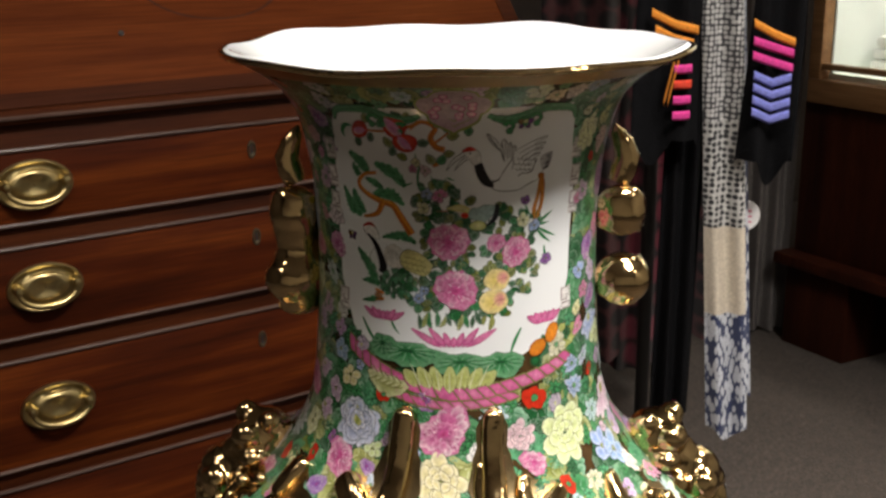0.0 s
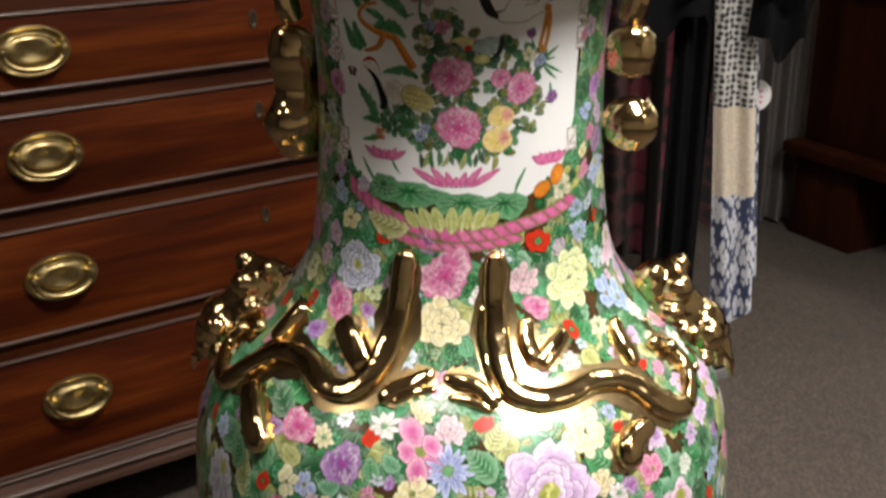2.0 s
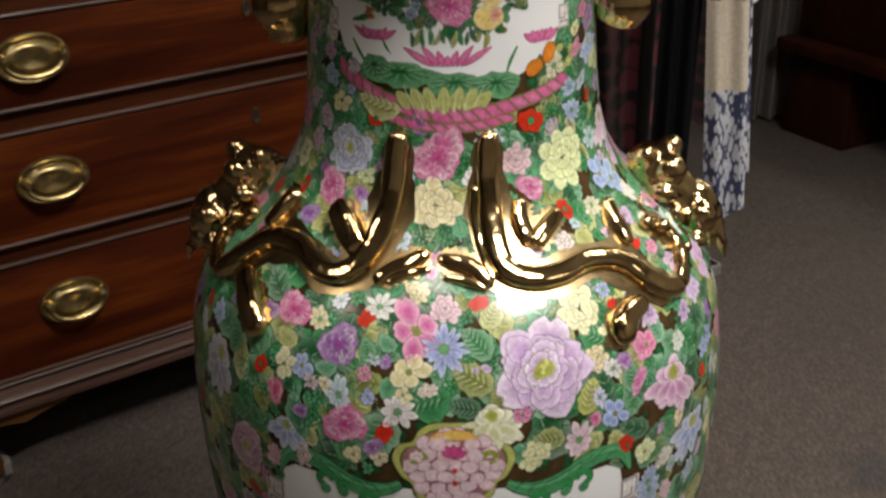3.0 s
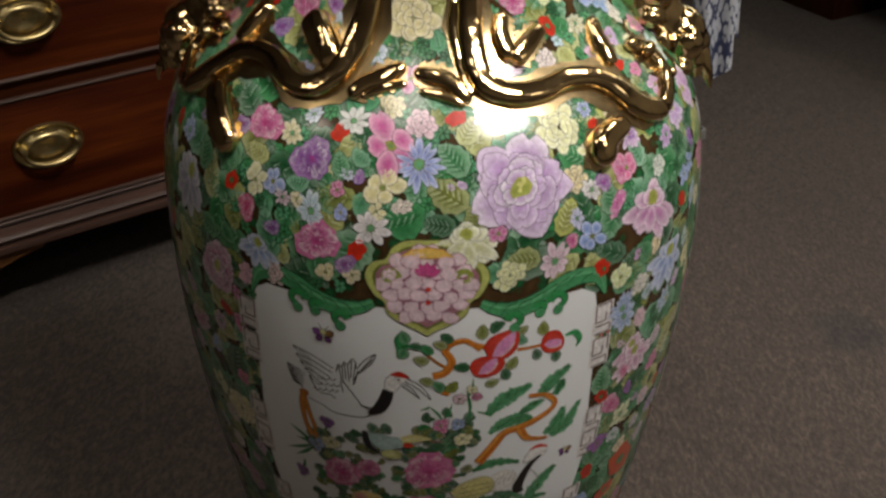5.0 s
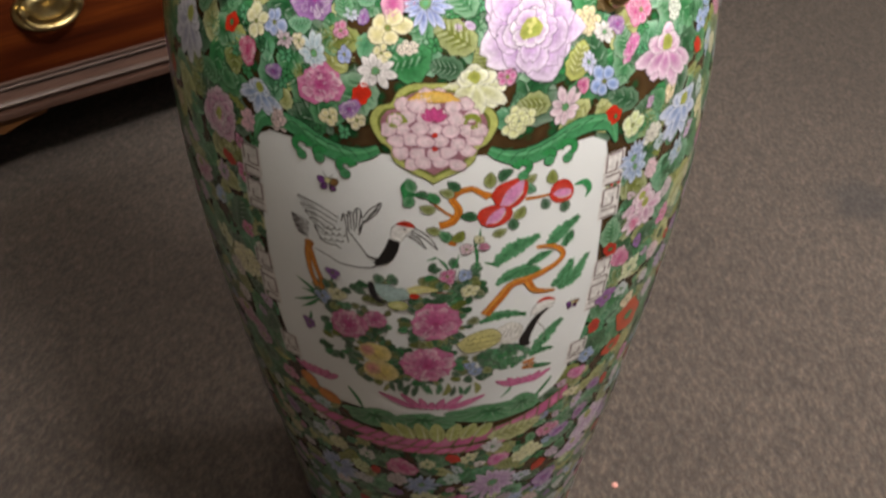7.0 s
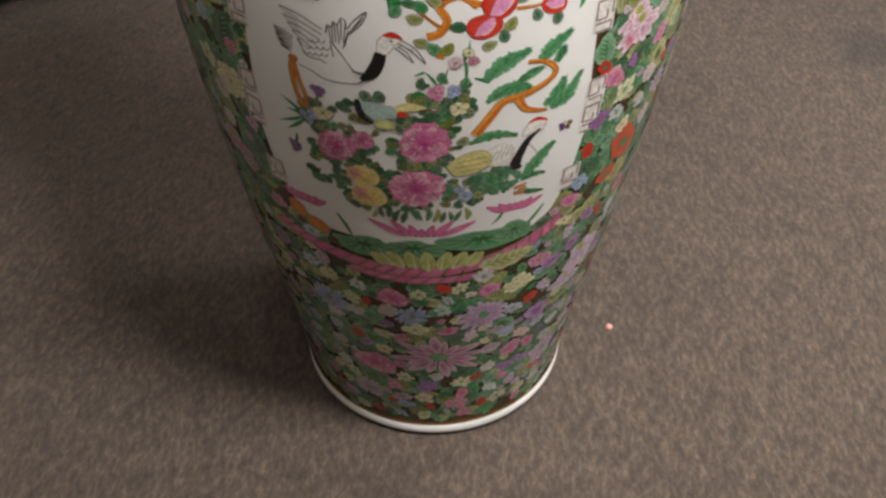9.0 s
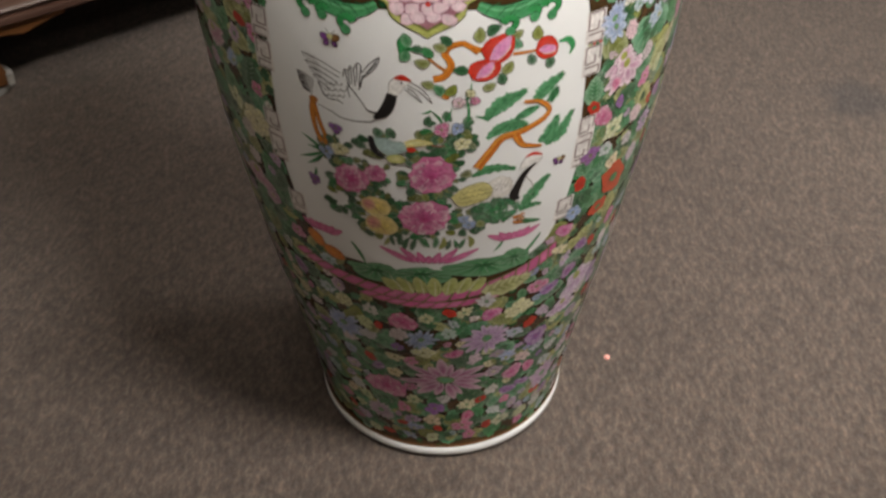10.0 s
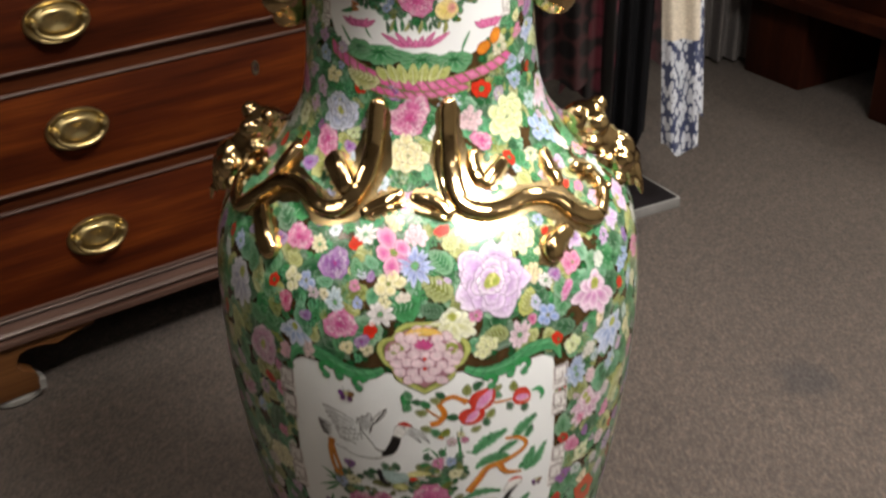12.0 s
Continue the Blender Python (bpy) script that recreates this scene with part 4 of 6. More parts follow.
def carnation(s, col, rag=1.0):
    """A dense ragged bloom, uneven in outline, with streaks of light and dark from its heart."""
    n, p1, p2 = 30, rng.uniform(0, 6), rng.uniform(0, 6)
    q = np.linspace(0, 2 * math.pi, n, endpoint=False)
    k = 0.88 + rag * (0.14 * np.cos(2 * q + p1) + 0.09 * np.cos(3 * q + p2)) + 0.06 * np.cos(np.arange(n) * 2.1)
    o = np.stack([k * np.cos(q), k * np.sin(q)], 1)
    s.lined(o, (0, 0), darker(col, 0.2), lighter(col, 0.12), darker(col, 0.5), 0.0002, 0, (0.5, 0.8, 1.0))
    for ring, (rad, num) in enumerate(((1.0, 15), (0.74, 12), (0.46, 8))):
        for i in range(num):
            g = 2 * math.pi * (i + 0.5 * (ring % 2) + rng.uniform(-0.25, 0.25)) / num
            lim = float(np.interp(g % (2 * math.pi), q, k))
            a, cc = petal(math.pi / 2 - g, rad * lim * rng.uniform(0.86, 1.08), 0.19 * rng.uniform(0.7, 1.1), rad * lim * 0.42, 1.25, 0.08)
            s.blob(a, cc * 0.7, darker(col, 0.22), lighter(col, rng.uniform(0.1, 0.62) * (1.1 - 0.3 * ring)), 3 + 2 * ring + i % 2)
    for i in range(26):
        g, u = rng.uniform(0, 6.28), rng.uniform(0.15, 0.7)
        e = np.array([math.cos(g), math.sin(g)]) * float(np.interp(g, q, k))
        s.stroke([e * u, e * (u + rng.uniform(0.12, 0.25))], 0.05, 0.02, darker(col, rng.uniform(0.3, 0.55)) if i % 3 else lighter(col, 0.7), 10)
    s.blob(ring_outline(0.2, 0.14, 9, 0.25, 0, -0.05), (0, -0.05), darker(ROSE, 0.25), col, 11, (1.0,))


def daisy(s, col, num=9):
    num = 16 if s.size > 0.013 else num
    for i in range(num):
        a = 2 * math.pi * (i + rng.uniform(-0.22, 0.22)) / num
        o, c = petal(a, rng.uniform(0.72, 1.16), 2.0 / num * rng.uniform(0.8, 1.2), 0.15, 1.2, 0.0)
        s.lined(o, c * 0.7, darker(col, 0.25), lighter(col, 0.5), darker(col, 0.86), 0.00042, 2 * (i % 2))
    s.lined(ring_outline(0.2, 0.2, 8, 0.2), (0, 0), (0.10, 0.34, 0.20), (0.16, 0.30, 0.10), DARK, 0.0002, 5, (1.0,))


def blossom(s, col, num=5):
    if pale_edge(col) < 0.1:
        return poppy(s, col)
    a0 = rng.uniform(0, 6)
    for i in range(num):
        o, c = petal(a0 + 2 * math.pi * (i + rng.uniform(-0.2, 0.2)) / num, rng.uniform(0.72, 1.18), 2.1 / num * rng.uniform(0.75, 1.15), 0.06, 1.25, rng.uniform(0, 0.16))
        s.lined(o, c, darker(col, 0.16), lighter(col, pale_edge(col)), darker(col, 0.86), 0.00042, 2 * (i % 2))
    s.lined(ring_outline(0.16, 0.16, 7, 0.2), (0, 0), (0.10, 0.26, 0.10), (0.30, 0.26, 0.05), DARK, 0.0002, 5, (1.0,))


def poppy(s, col):
    """A small flat red bloom with a notched edge and a green eye."""
    n, p1 = 16, rng.uniform(0, 6)
    q = np.linspace(0, 2 * math.pi, n, endpoint=False)
    k = 0.90 + 0.10 * np.cos(5 * q + p1) + 0.15 * np.cos(2 * q + 1) + 0.05 * np.cos(7 * q)
    s.lined(np.stack([k * np.cos(q), k * np.sin(q)], 1), (0, 0), darker(col, 0.25), col, darker(col, 0.6), 0.0002, 0)
    if rng.random() < 0.35:
        s.lined(ring_outline(0.3, 0.26, 8, 0.15), (0, 0), (0.04, 0.20, 0.08), (0.06, 0.24, 0.09), darker(col, 0.78), 0.0004, 3, (1.0,))


def mum(s, col):
    """A flat bloom of rounded petals drawn as overlapping scales."""
    for ring, (rad, num) in enumerate(((1.0, 8), (0.70, 6), (0.40, 4))):
        for i in range(num):
            a = 2 * math.pi * (i + 0.5 * ring + rng.uniform(-0.24, 0.24)) / num
            o, c = petal(a, rad * rng.uniform(0.82, 1.14), (1.9 / num * rad + 0.06) * rng.uniform(0.85, 1.15), rad * 0.15, 1.4, rng.uniform(0, 0.08))
            s.lined(o, c, darker(col, 0.12), lighter(col, 0.36), darker(col, 0.82), 0.00038, 4 * ring + 2 * (i % 2))


def spray(s, col):
    """A bloom seen from the side: long drooping petals below a small crown."""
    for i in range(7):
        q = math.pi + (i - 3) * 0.42 + rng.uniform(-0.12, 0.12)
        o, c = petal(q, rng.uniform(0.85, 1.35), 0.24, 0.0, 1.2, 0.05)
        s.lined(o, c * 0.6, darker(col, 0.15), lighter(col, 0.6), darker(col, 0.78), 0.0004, 2 * (i % 2))
    for i in range(5):
        o, c = petal((i - 2) * 0.6, rng.uniform(0.5, 0.8), 0.24, 0.0, 1.2, 0.05)
        s.lined(o, c * 0.6, darker(col, 0.1), lighter(col, 0.7), darker(col, 0.78), 0.0004, 4 + 2 * (i % 2))
    s.blob(ring_outline(0.2, 0.24, 8, 0.2, 0, 0.2), (0, 0.2), (0.28, 0.32, 0.06), (0.40, 0.42, 0.10), 9, (1.0,))


def leaf(s, col, width=0.36, veins=3):
    """A toothed leaf, paler towards its edge, with a dark rib and dark side veins."""
    n = 9
    y = np.linspace(-1, 1, n)
    half = width * (1 - y**2) ** 0.7 * (1 - 0.25 * y)
    saw = 1 + 0.2 * (np.arange(n) % 2)
    bend = 0.3 * rng.uniform(-1, 1) * (1 - y**2)
    o = np.concatenate([np.stack([bend - half * saw, y], 1), np.stack([bend + half * saw, y], 1)[::-1][1:-1]])
    fade = rng.uniform(0.0, 0.30)
    s.lined(o, (bend[n // 2], 0.0), darker(col, 0.38), lighter(col, fade), darker(col, 0.86), 0.00044, 0)
    rib = darker(col, 0.55)
    s.stroke(np.stack([bend, y], 1)[1:-1], 0.07, 0.03, rib, 2)
    for i in range(veins):
        q = -0.65 + 1.1 * i / max(1, veins - 1)
        for sx in (-1, 1):
            s.stroke([(sx * 0.03, q), (sx * width * 0.75, q + 0.30)], 0.055, 0.03, rib, 2)
            if veins > 2:
                s.stroke([(sx * 0.06, q + 0.14), (sx * width * 0.62, q + 0.40)], 0.07, 0.02, lighter(col, 0.30), 2)


FORMS = {"peony": peony, "carnation": carnation, "daisy": daisy, "blossom": blossom, "mum": mum, "spray": spray, "poppy": poppy}

MAUVE, GREY_LILAC, CREAM, DUSKY = (0.60, 0.24, 0.46), (0.36, 0.36, 0.54), (0.74, 0.68, 0.38), (0.46, 0.10, 0.28)
SCARLET, DUSKY_ROSE, BLUE_LILAC, PINK_WHITE = (0.62, 0.075, 0.02), (0.44, 0.13, 0.33), (0.34, 0.36, 0.62), (0.68, 0.40, 0.54)

# flowers of the ground that can be told apart: angle, height in mm, radius in mm
SHOULDER = [
    ("blossom", RED, [(-62.5, 596, 4.3), (-39.3, 582, 4.8), (36.5, 618, 3), (59.3, 550, 4.7)]),
    ("poppy", RED, [(-17.2, 621, 6.1), (6.7, 629, 5.8), (-11.7, 560, 6.5), (34.2, 535, 5.8)]),
    ("daisy", BLUE, [(-56.4, 594, 7.8), (-0.8, 609, 13.1), (36, 625, 4.6)]),
    ("carnation", PINK, [(-34.6, 617, 10.6), (39.8, 591, 6.7), (-19.2, 562, 12.5), (27.5, 559, 4)]),
    ("blossom", PINK, [(-6.5, 617, 16), (-15.9, 593, 4.2), (13.4, 571, 5.8)]),
    ("daisy", YELLOW, [(-27.6, 616, 6.6)]),
    ("daisy", PALE_BLUE, [(-24.2, 626, 5.2), (12.8, 629, 5.8), (-20.6, 579, 9.1)]),
    ("daisy", WHITE, [(-15, 626, 7.8), (32.3, 586, 6), (-9.2, 574, 9.7)]),
    ("mum", YELLOW, [(-7.2, 634, 7.1), (28.3, 620, 13.7), (15.4, 544, 9.2)]),
    ("mum", SHELL, [(-0.7, 627, 8.3)]),
    ("carnation", PURPLE, [(-22, 606, 12.3), (35.3, 588, 5), (44.7, 607, 4.4), (-28.6, 563, 4.7), (-13.8, 550, 5.9), (-11.9, 601, 3.5)]),
]
BELT = [
    ("peony", LILAC, [(18.1, 595, 29.6)]),
    ("spray", MAUVE, [(47.5, 562, 18.1), (46.4, 451, 12.8)]),
    ("spray", GREY_LILAC, [(-53, 569, 15.7)]),
    ("blossom", YELLOW, [(-33.3, 588, 7.3), (-7.4, 597, 9.6), (-8.3, 584, 4.5), (-23.7, 584, 4.3), (-17.5, 543, 5.3), (-12.5, 544, 4.6), (39, 522, 7.7)]),
    ("blossom", BLUE, [(-29.2, 590, 7.3), (-14.9, 581, 4.9), (31.8, 558, 8.7)]),
    ("carnation", ROSE, [(-34.8, 570, 7.1)]),
    ("spray", CREAM, [(7.8, 569, 13.6)]),
    ("daisy", SHELL, [(24, 548, 10), (-26.7, 583, 4.6)]),
    ("spray", BLUE, [(54.6, 516, 16.2), (-31.9, 548, 10.2)]),
    ("daisy", BLUE, [(40.9, 490, 10.1)]),
    ("peony", DUSKY, [(-43.3, 519, 17.9)]),
]
SIDES = [
    ("daisy", YELLOW, [(45.6, 398, 9.3)]),
    ("carnation", PINK, [(41.4, 415, 8.3), (43.7, 440, 5.2)]),
    ("poppy", SCARLET, [(51.7, 339, 18), (48, 314, 10)]),
    ("poppy", RED, [(38.2, 355, 7.1), (34.7, 533, 4.7)]),
    ("spray", MAUVE, [(44.9, 459, 11)]),
    ("blossom", PURPLE, [(39.7, 381, 7), (46.1, 421, 4.6)]),
    ("daisy", LILAC, [(61, 378, 10.6)]),
    ("daisy", BLUE, [(40.3, 497, 10.5)]),
    ("mum", YELLOW, [(-42.6, 402, 13.1)]),
    ("spray", DUSKY, [(-49.9, 340, 14.1), (-54.3, 463, 9.8)]),
    ("blossom", YELLOW, [(-50.1, 413, 7.8)]),
    ("peony", DUSKY, [(-44.7, 324, 10)]),
    ("blossom", BLUE, [(38, 325, 7.3)]),
]
FOOT = [
    ("mum", YELLOW, [(-27, 230, 7.9), (26.5, 225, 11.3)]),
    ("daisy", WHITE, [(-18.3, 228, 6.5), (15.9, 245, 8.5)]),
    ("carnation", PINK, [(-8.7, 219, 11.3), (-18.2, 113, 16.4), (29.6, 127, 9.6), (36.7, 307, 7.3)]),
    ("daisy", YELLOW, [(-1.5, 226, 6.5), (-8.1, 98, 7.3), (12.8, 89, 7.3), (28.5, 49, 9.2), (-28.5, 29, 6.2)]),
    ("poppy", RED, [(-16.6, 208, 4.9), (31.8, 199, 6.7), (-22.2, 155, 6.5), (22.3, 47, 6.6), (-13.9, 54, 5), (1.1, 50, 5), (-38, 55, 5.1), (5.4, 234, 6)]),
    ("daisy", BLUE, [(-3.4, 196, 12), (-29.6, 195, 15.4)]),
    ("daisy", LILAC, [(17.5, 193, 19.6), (-23.1, 66, 13.1), (47.2, 93, 16)]),
    ("carnation", PURPLE, [(36.2, 171, 12), (45.4, 276, 6.8)]),
    ("daisy", DUSKY_ROSE, [(4.2, 133, 30.1)]),
    ("blossom", YELLOW, [(-2.8, 176, 8.1), (-13.9, 139, 6.1), (36.6, 285, 5.8)]),
    ("blossom", PINK, [(11.4, 54, 9.1), (31.4, 247, 8.6)]),
    ("spray", LILAC, [(48.7, 229, 15.2), (44.5, 202, 11.8)]),
    ("blossom", PURPLE, [(0.2, 85, 8.8), (-11.5, 181, 5.4)]),
]
NECK = [
    ("carnation", PINK, [(-3.8, 701, 14.9), (-42.5, 674, 10.5), (27.4, 679, 7.7)]),
    ("mum", YELLOW, [(-4.3, 673, 14.5), (42.7, 691, 16.5), (51.9, 882, 10.1)]),
    ("mum", SHELL, [(23.6, 696, 8.8)]),
    ("poppy", RED, [(37.4, 663, 6.4), (30.4, 718, 8.4), (-26.8, 721, 5.3)]),
    ("blossom", RED, [(-56.3, 669, 4.5), (58.9, 864, 2.8), (62.5, 722, 3.3)]),
    ("daisy", BLUE, [(50.7, 717, 7.6), (49.9, 732, 6.1)]),
    ("peony", BLUE_LILAC, [(-37.7, 700, 16.5)]),
    ("carnation", PURPLE, [(-46.8, 657, 7.2), (-30.2, 675, 4.6), (63.5, 805, 7.9)]),
    ("blossom", YELLOW, [(-65.6, 683, 7.6), (54.1, 767, 4.3)]),
    ("blossom", BLUE, [(-49.4, 742, 6.5), (65, 666, 9.7)]),
    ("spray", PINK_WHITE, [(74.3, 699, 12.9)]),
    ("daisy", LILAC, [(56.3, 843, 6.3)]),
    ("blossom", PINK, [(59.7, 777, 4.7), (52.7, 839, 3.5)]),
    ("spray", BLUE, [(64.8, 754, 9.5)]),
    ("daisy", PINK, [(75.3, 644, 7.7)]),
]
TOP_RIGHT = [
    ("blossom", BLUE, [(59.4, 672, 9.5), (60.6, 565, 6.6)]),
    ("mum", WHITE, [(69.1, 655, 7.5), (51, 583, 5.7)]),
    ("daisy", YELLOW, [(48, 660, 6.4)]),
    ("spray", LILAC, [(44.4, 607, 5.6), (62.1, 605, 8.8)]),
    ("blossom", PINK, [(41.4, 591, 7.6), (57.9, 631, 4.7)]),
    ("carnation", PINK, [(-42.4, 676, 10.7)]),
    ("spray", BLUE, [(-38.4, 703, 11.9)]),
    ("blossom", YELLOW, [(-64.6, 687, 6.7)]),
]


def row_at(z, rows):
    return float(np.interp(z, [r[0] for r in rows], [r[1] for r in rows]))


BODY_PANEL = [(0.284, 15), (0.290, 25), (0.304, 31), (0.330, 34), (0.381, 36), (0.428, 34.6), (0.508, 33.6), (0.518, 33), (0.524, 30)]
NECK_PANEL = [(0.746, 25), (0.758, 41), (0.791, 49), (0.844, 50), (0.890, 43), (0.903, 38)]


def in_panel(a, z, grow=0.0):
    """Whether a place on the vase lies in a picture panel, its basket or its cartouche."""
    d = math.degrees(grow / 0.15)
    for rows, low, g in ((BODY_PANEL, 0.245, grow), (NECK_PANEL, 0.728, grow)):
        if low - g < z < rows[-1][0] + g and abs(a) < row_at(max(z, rows[0][0] + 0.006), rows) + d * (1 if z > 0.6 else 1):
            return True
    return abs(a - 1) < 11 + d * 0.6 and 0.508 - grow < z < 0.572 + grow


placed = []
for form, col, spots in SHOULDER + BELT + SIDES + FOOT + NECK + TOP_RIGHT:
    for a, z, r in spots:
        p = Paint()
        s = Spot(p, a, z / 1000, r / 1000 * (1.45 if form == "spray" else 1.32 if form == "blossom" else 1.05 if form in ("poppy", "peony") else 1.24), rng.uniform(-0.5, 0.5) if form == "spray" else rng.uniform(0, 6), 26, 1, rng.uniform(0.82, 1.0))
        FORMS[form](s, tuple(c * rng.uniform(0.9, 1.1) for c in col))
        placed.append((radians(a) * smooth_radius(z / 1000), arc_of(z / 1000), r / 1000, a))
        p.mesh("painted_" + form)

# the thousand flowers between, all round
fill = Paint()
PS, PRAD, PA = [list(q) for q in zip(*placed)][1:]
KINDS = [("blossom", YELLOW), ("blossom", BLUE), ("daisy", PALE_BLUE), ("blossom", PINK), ("carnation", PURPLE), ("mum", SHELL), ("poppy", RED), ("daisy", PALE_BLUE), ("mum", WHITE), ("spray", LILAC), ("spray", BLUE), ("daisy", LILAC), ("carnation", PINK), ("daisy", YELLOW), ("mum", WHITE), ("mum", YELLOW), ("peony", LILAC), ("blossom", LILAC)]
SIZES = [0.0145] * 3 + [0.0115] * 5 + [0.009] * 6 + [0.0066] * 6 + [0.0048] * 5
SMAX = arc_of(0.9155)
TRIES, singles = 9000, 0
for step in range(TRIES):
    a, sarc = rng.uniform(-180, 180), rng.uniform(arc_of(0.028), SMAX)
    z = float(np.interp(sarc, TAB_S, TAB_Z))
    r = SIZES[min(len(SIZES) - 1, int(step / TRIES * len(SIZES) * 0.9) + rng.randrange(4))]
    if abs(a) < 70:
        r = min(r, 0.0085)
        if z > 0.27 and rng.random() < 0.62:
            continue
    if in_panel(a, z, r * 0.55) or z < 0.019 + r:
        continue
    rad = float(np.interp(sarc, TAB_S, TAB_R))
    d = np.hypot((np.radians((np.array(PA) - a + 180) % 360 - 180)) * rad, np.array(PS) - sarc)
    if (d < (np.array(PRAD) + r) * rng.uniform(0.80, 1.02)).any():
        continue
    PA.append(a), PS.append(sarc), PRAD.append(r)
    form, col = KINDS[rng.randrange(len(KINDS))]
    if form == "poppy":
        r = min(r, 0.0062)
    if r < 0.006 and form in ("peony", "carnation", "mum", "spray"):
        form = "blossom"
    if abs(a) > 112:
        form = "blossom"
    own = abs(a) < 72 and r > 0.0055 and singles < 280
    singles += own
    target = Paint() if own else fill
    FORMS[form](Spot(target, a, z, r * 1.08, rng.uniform(0, 6), 15 + rng.randrange(3) * 3, 1, rng.uniform(0.62, 1.0)), tuple(c * rng.uniform(0.85, 1.15) for c in col))
    if own:
        target.mesh("painted_" + form)
fill.mesh("flower_ground", "crowded small flowers in many enamel colours", "stuff")
leaves = Paint()
for step in range(6500):
    a, sarc = rng.uniform(-180, 180), rng.uniform(arc_of(0.028), SMAX)
    z = float(np.interp(sarc, TAB_S, TAB_Z))
    size = rng.choice((0.008, 0.010, 0.012, 0.014, 0.016) if abs(a) < 75 and z > 0.27 else (0.006, 0.0075, 0.009, 0.011, 0.013))
    if in_panel(a, z, size * 0.35) or z < 0.018 + size or (abs(a) > 100 and step % 3):
        continue
    rad = float(np.interp(sarc, TAB_S, TAB_R))
    d = np.hypot((np.radians((np.array(PA) - a + 180) % 360 - 180)) * rad, np.array(PS) - sarc)
    if (d < np.array(PRAD) * 0.55).any():
        continue
    leaf(Spot(leaves, a, z, size, rng.uniform(0, 6), 1 + 3 * (step % 4)), rng.choice((GREEN, GREEN, GREEN, DEEP, DEEP, TEAL, TEAL, OLIVE, LIME)), rng.uniform(0.45, 0.75), 3 if size > 0.008 and abs(a) < 100 else 1)
for step in range(1500):
    a, sarc = rng.uniform(-115, 115), rng.uniform(arc_of(0.03), SMAX)
    z = float(np.interp(sarc, TAB_S, TAB_Z))
    if in_panel(a, z, 0.002) or z < 0.026:
        continue
    rad = float(np.interp(sarc, TAB_S, TAB_R))
    d = np.hypot((np.radians((np.array(PA) - a + 180) % 360 - 180)) * rad, np.array(PS) - sarc)
    if (d < np.array(PRAD) * 0.8).any():
        continue
    s = Spot(leaves, a, z, 0.0052, rng.uniform(0, 6), 13)
    col = rng.choice((GREEN, TEAL, DEEP, darker(GREEN, 0.3)))
    for i in range(6):
        o, c = petal(i * 1.05 + rng.uniform(-0.2, 0.2), rng.uniform(0.7, 1.1), 0.27, 0.1, 1.1)
        s.lined(o, c, lighter(col, 0.08), darker(col, 0.15), darker(DEEP, 0.88), 0.0004, 2 * (i % 2), (1.0,))
leaves.mesh("leaf_ground", "small green enamel leaves with dark outlines", "stuff")
line = Paint()
s = Spot(line, 0, 0.0185, 1.0, 0, 20)
q = np.linspace(-math.pi, math.pi, 200) * 0.1222
s.stroke(np.stack([q, 0 * q], 1), 0.0022, None, (0.16, 0.07, 0.025), 0)
line.mesh("foot_line", "thin brown line above the foot ring")
big = Paint()
for a, z, r, turn, col in ((5.5, 611, 12, 0.7, GREEN), (9, 624, 10, -0.6, LIME), (4.5, 594, 14, 1.0, OLIVE), (-4, 582, 15, 1.9, GREEN), (3, 577, 10, 1.4, DEEP), (9.5, 580, 9, 0.4, OLIVE), (30, 606, 12, 0.9, GREEN), (26.5, 574, 12, -0.4, LIME), (18, 552, 11, 1.5, OLIVE), (19, 628, 8, 0.9, LIME),
                           (45, 531, 10, 0.6, GREEN), (37, 577, 11, 0.2, GREEN), (45, 597, 10, 0.3, TEAL), (37.5, 443, 13, 0.1, GREEN), (-42, 445, 16, -0.2, DEEP), (-34, 603, 9, 1.2, LIME), (-40, 595, 8, 0.2, GREEN), (-16, 606, 8, 0.3, GREEN), (-24, 594, 8, 1.8, TEAL), (-12, 611, 7, 0.9, TEAL), (-46, 545, 11, 1.1, GREEN), (-49, 589, 11, 0.2, GREEN), (-50, 548, 10, 0.5, OLIVE),
                           (38, 372, 12, 0.4, GREEN), (-40, 350, 14, -0.5, DEEP), (-46, 378, 12, 0.3, OLIVE), (21, 214, 12, 1.3, OLIVE), (10, 165, 13, 1.1, DEEP), (-5, 165, 12, 1.9, OLIVE), (24, 130, 14, 0.8, DEEP), (-27, 160, 12, 0.4, GREEN), (-34, 110, 13, 1.0, OLIVE), (3, 662, 7, 0.2, TEAL), (33, 700, 7, 0.8, DEEP)):
    leaf(Spot(big, a, z / 1000, r / 1000, turn, 17), col, 0.6, 5)
big.mesh("painted_leaf_sprays", "large veined green enamel leaves")


# picture panels
def panel(rows, z0, z1, name):
    p, nx, ny = Paint(), 44, 40
    zs = np.linspace(z0, z1, ny)
    xy, cols = [], []
    for z in zs:
        w = row_at(z, rows)
        for i in range(nx):
            xy.append((radians(w * (2 * i / (nx - 1) - 1)) * float(np.interp(z, TAB_Z, TAB_R)), arc_of(z)))
    i, j = np.meshgrid(np.arange(nx - 1), np.arange(ny - 1))
    k = (j * nx + i).ravel()
    p.add(0.0, 0.0, np.array(xy), STEP * 13, np.zeros((len(xy), 3)), np.concatenate([np.stack([k, k + 1, k + nx + 1], 1), np.stack([k, k + nx + 1, k + nx], 1)]))
    p.mesh(name, "white glazed reserve for the painted picture", material=GLAZE)


panel(BODY_PANEL, 0.284, 0.524, "picture_panel")
panel(NECK_PANEL, 0.746, 0.903, "picture_panel")


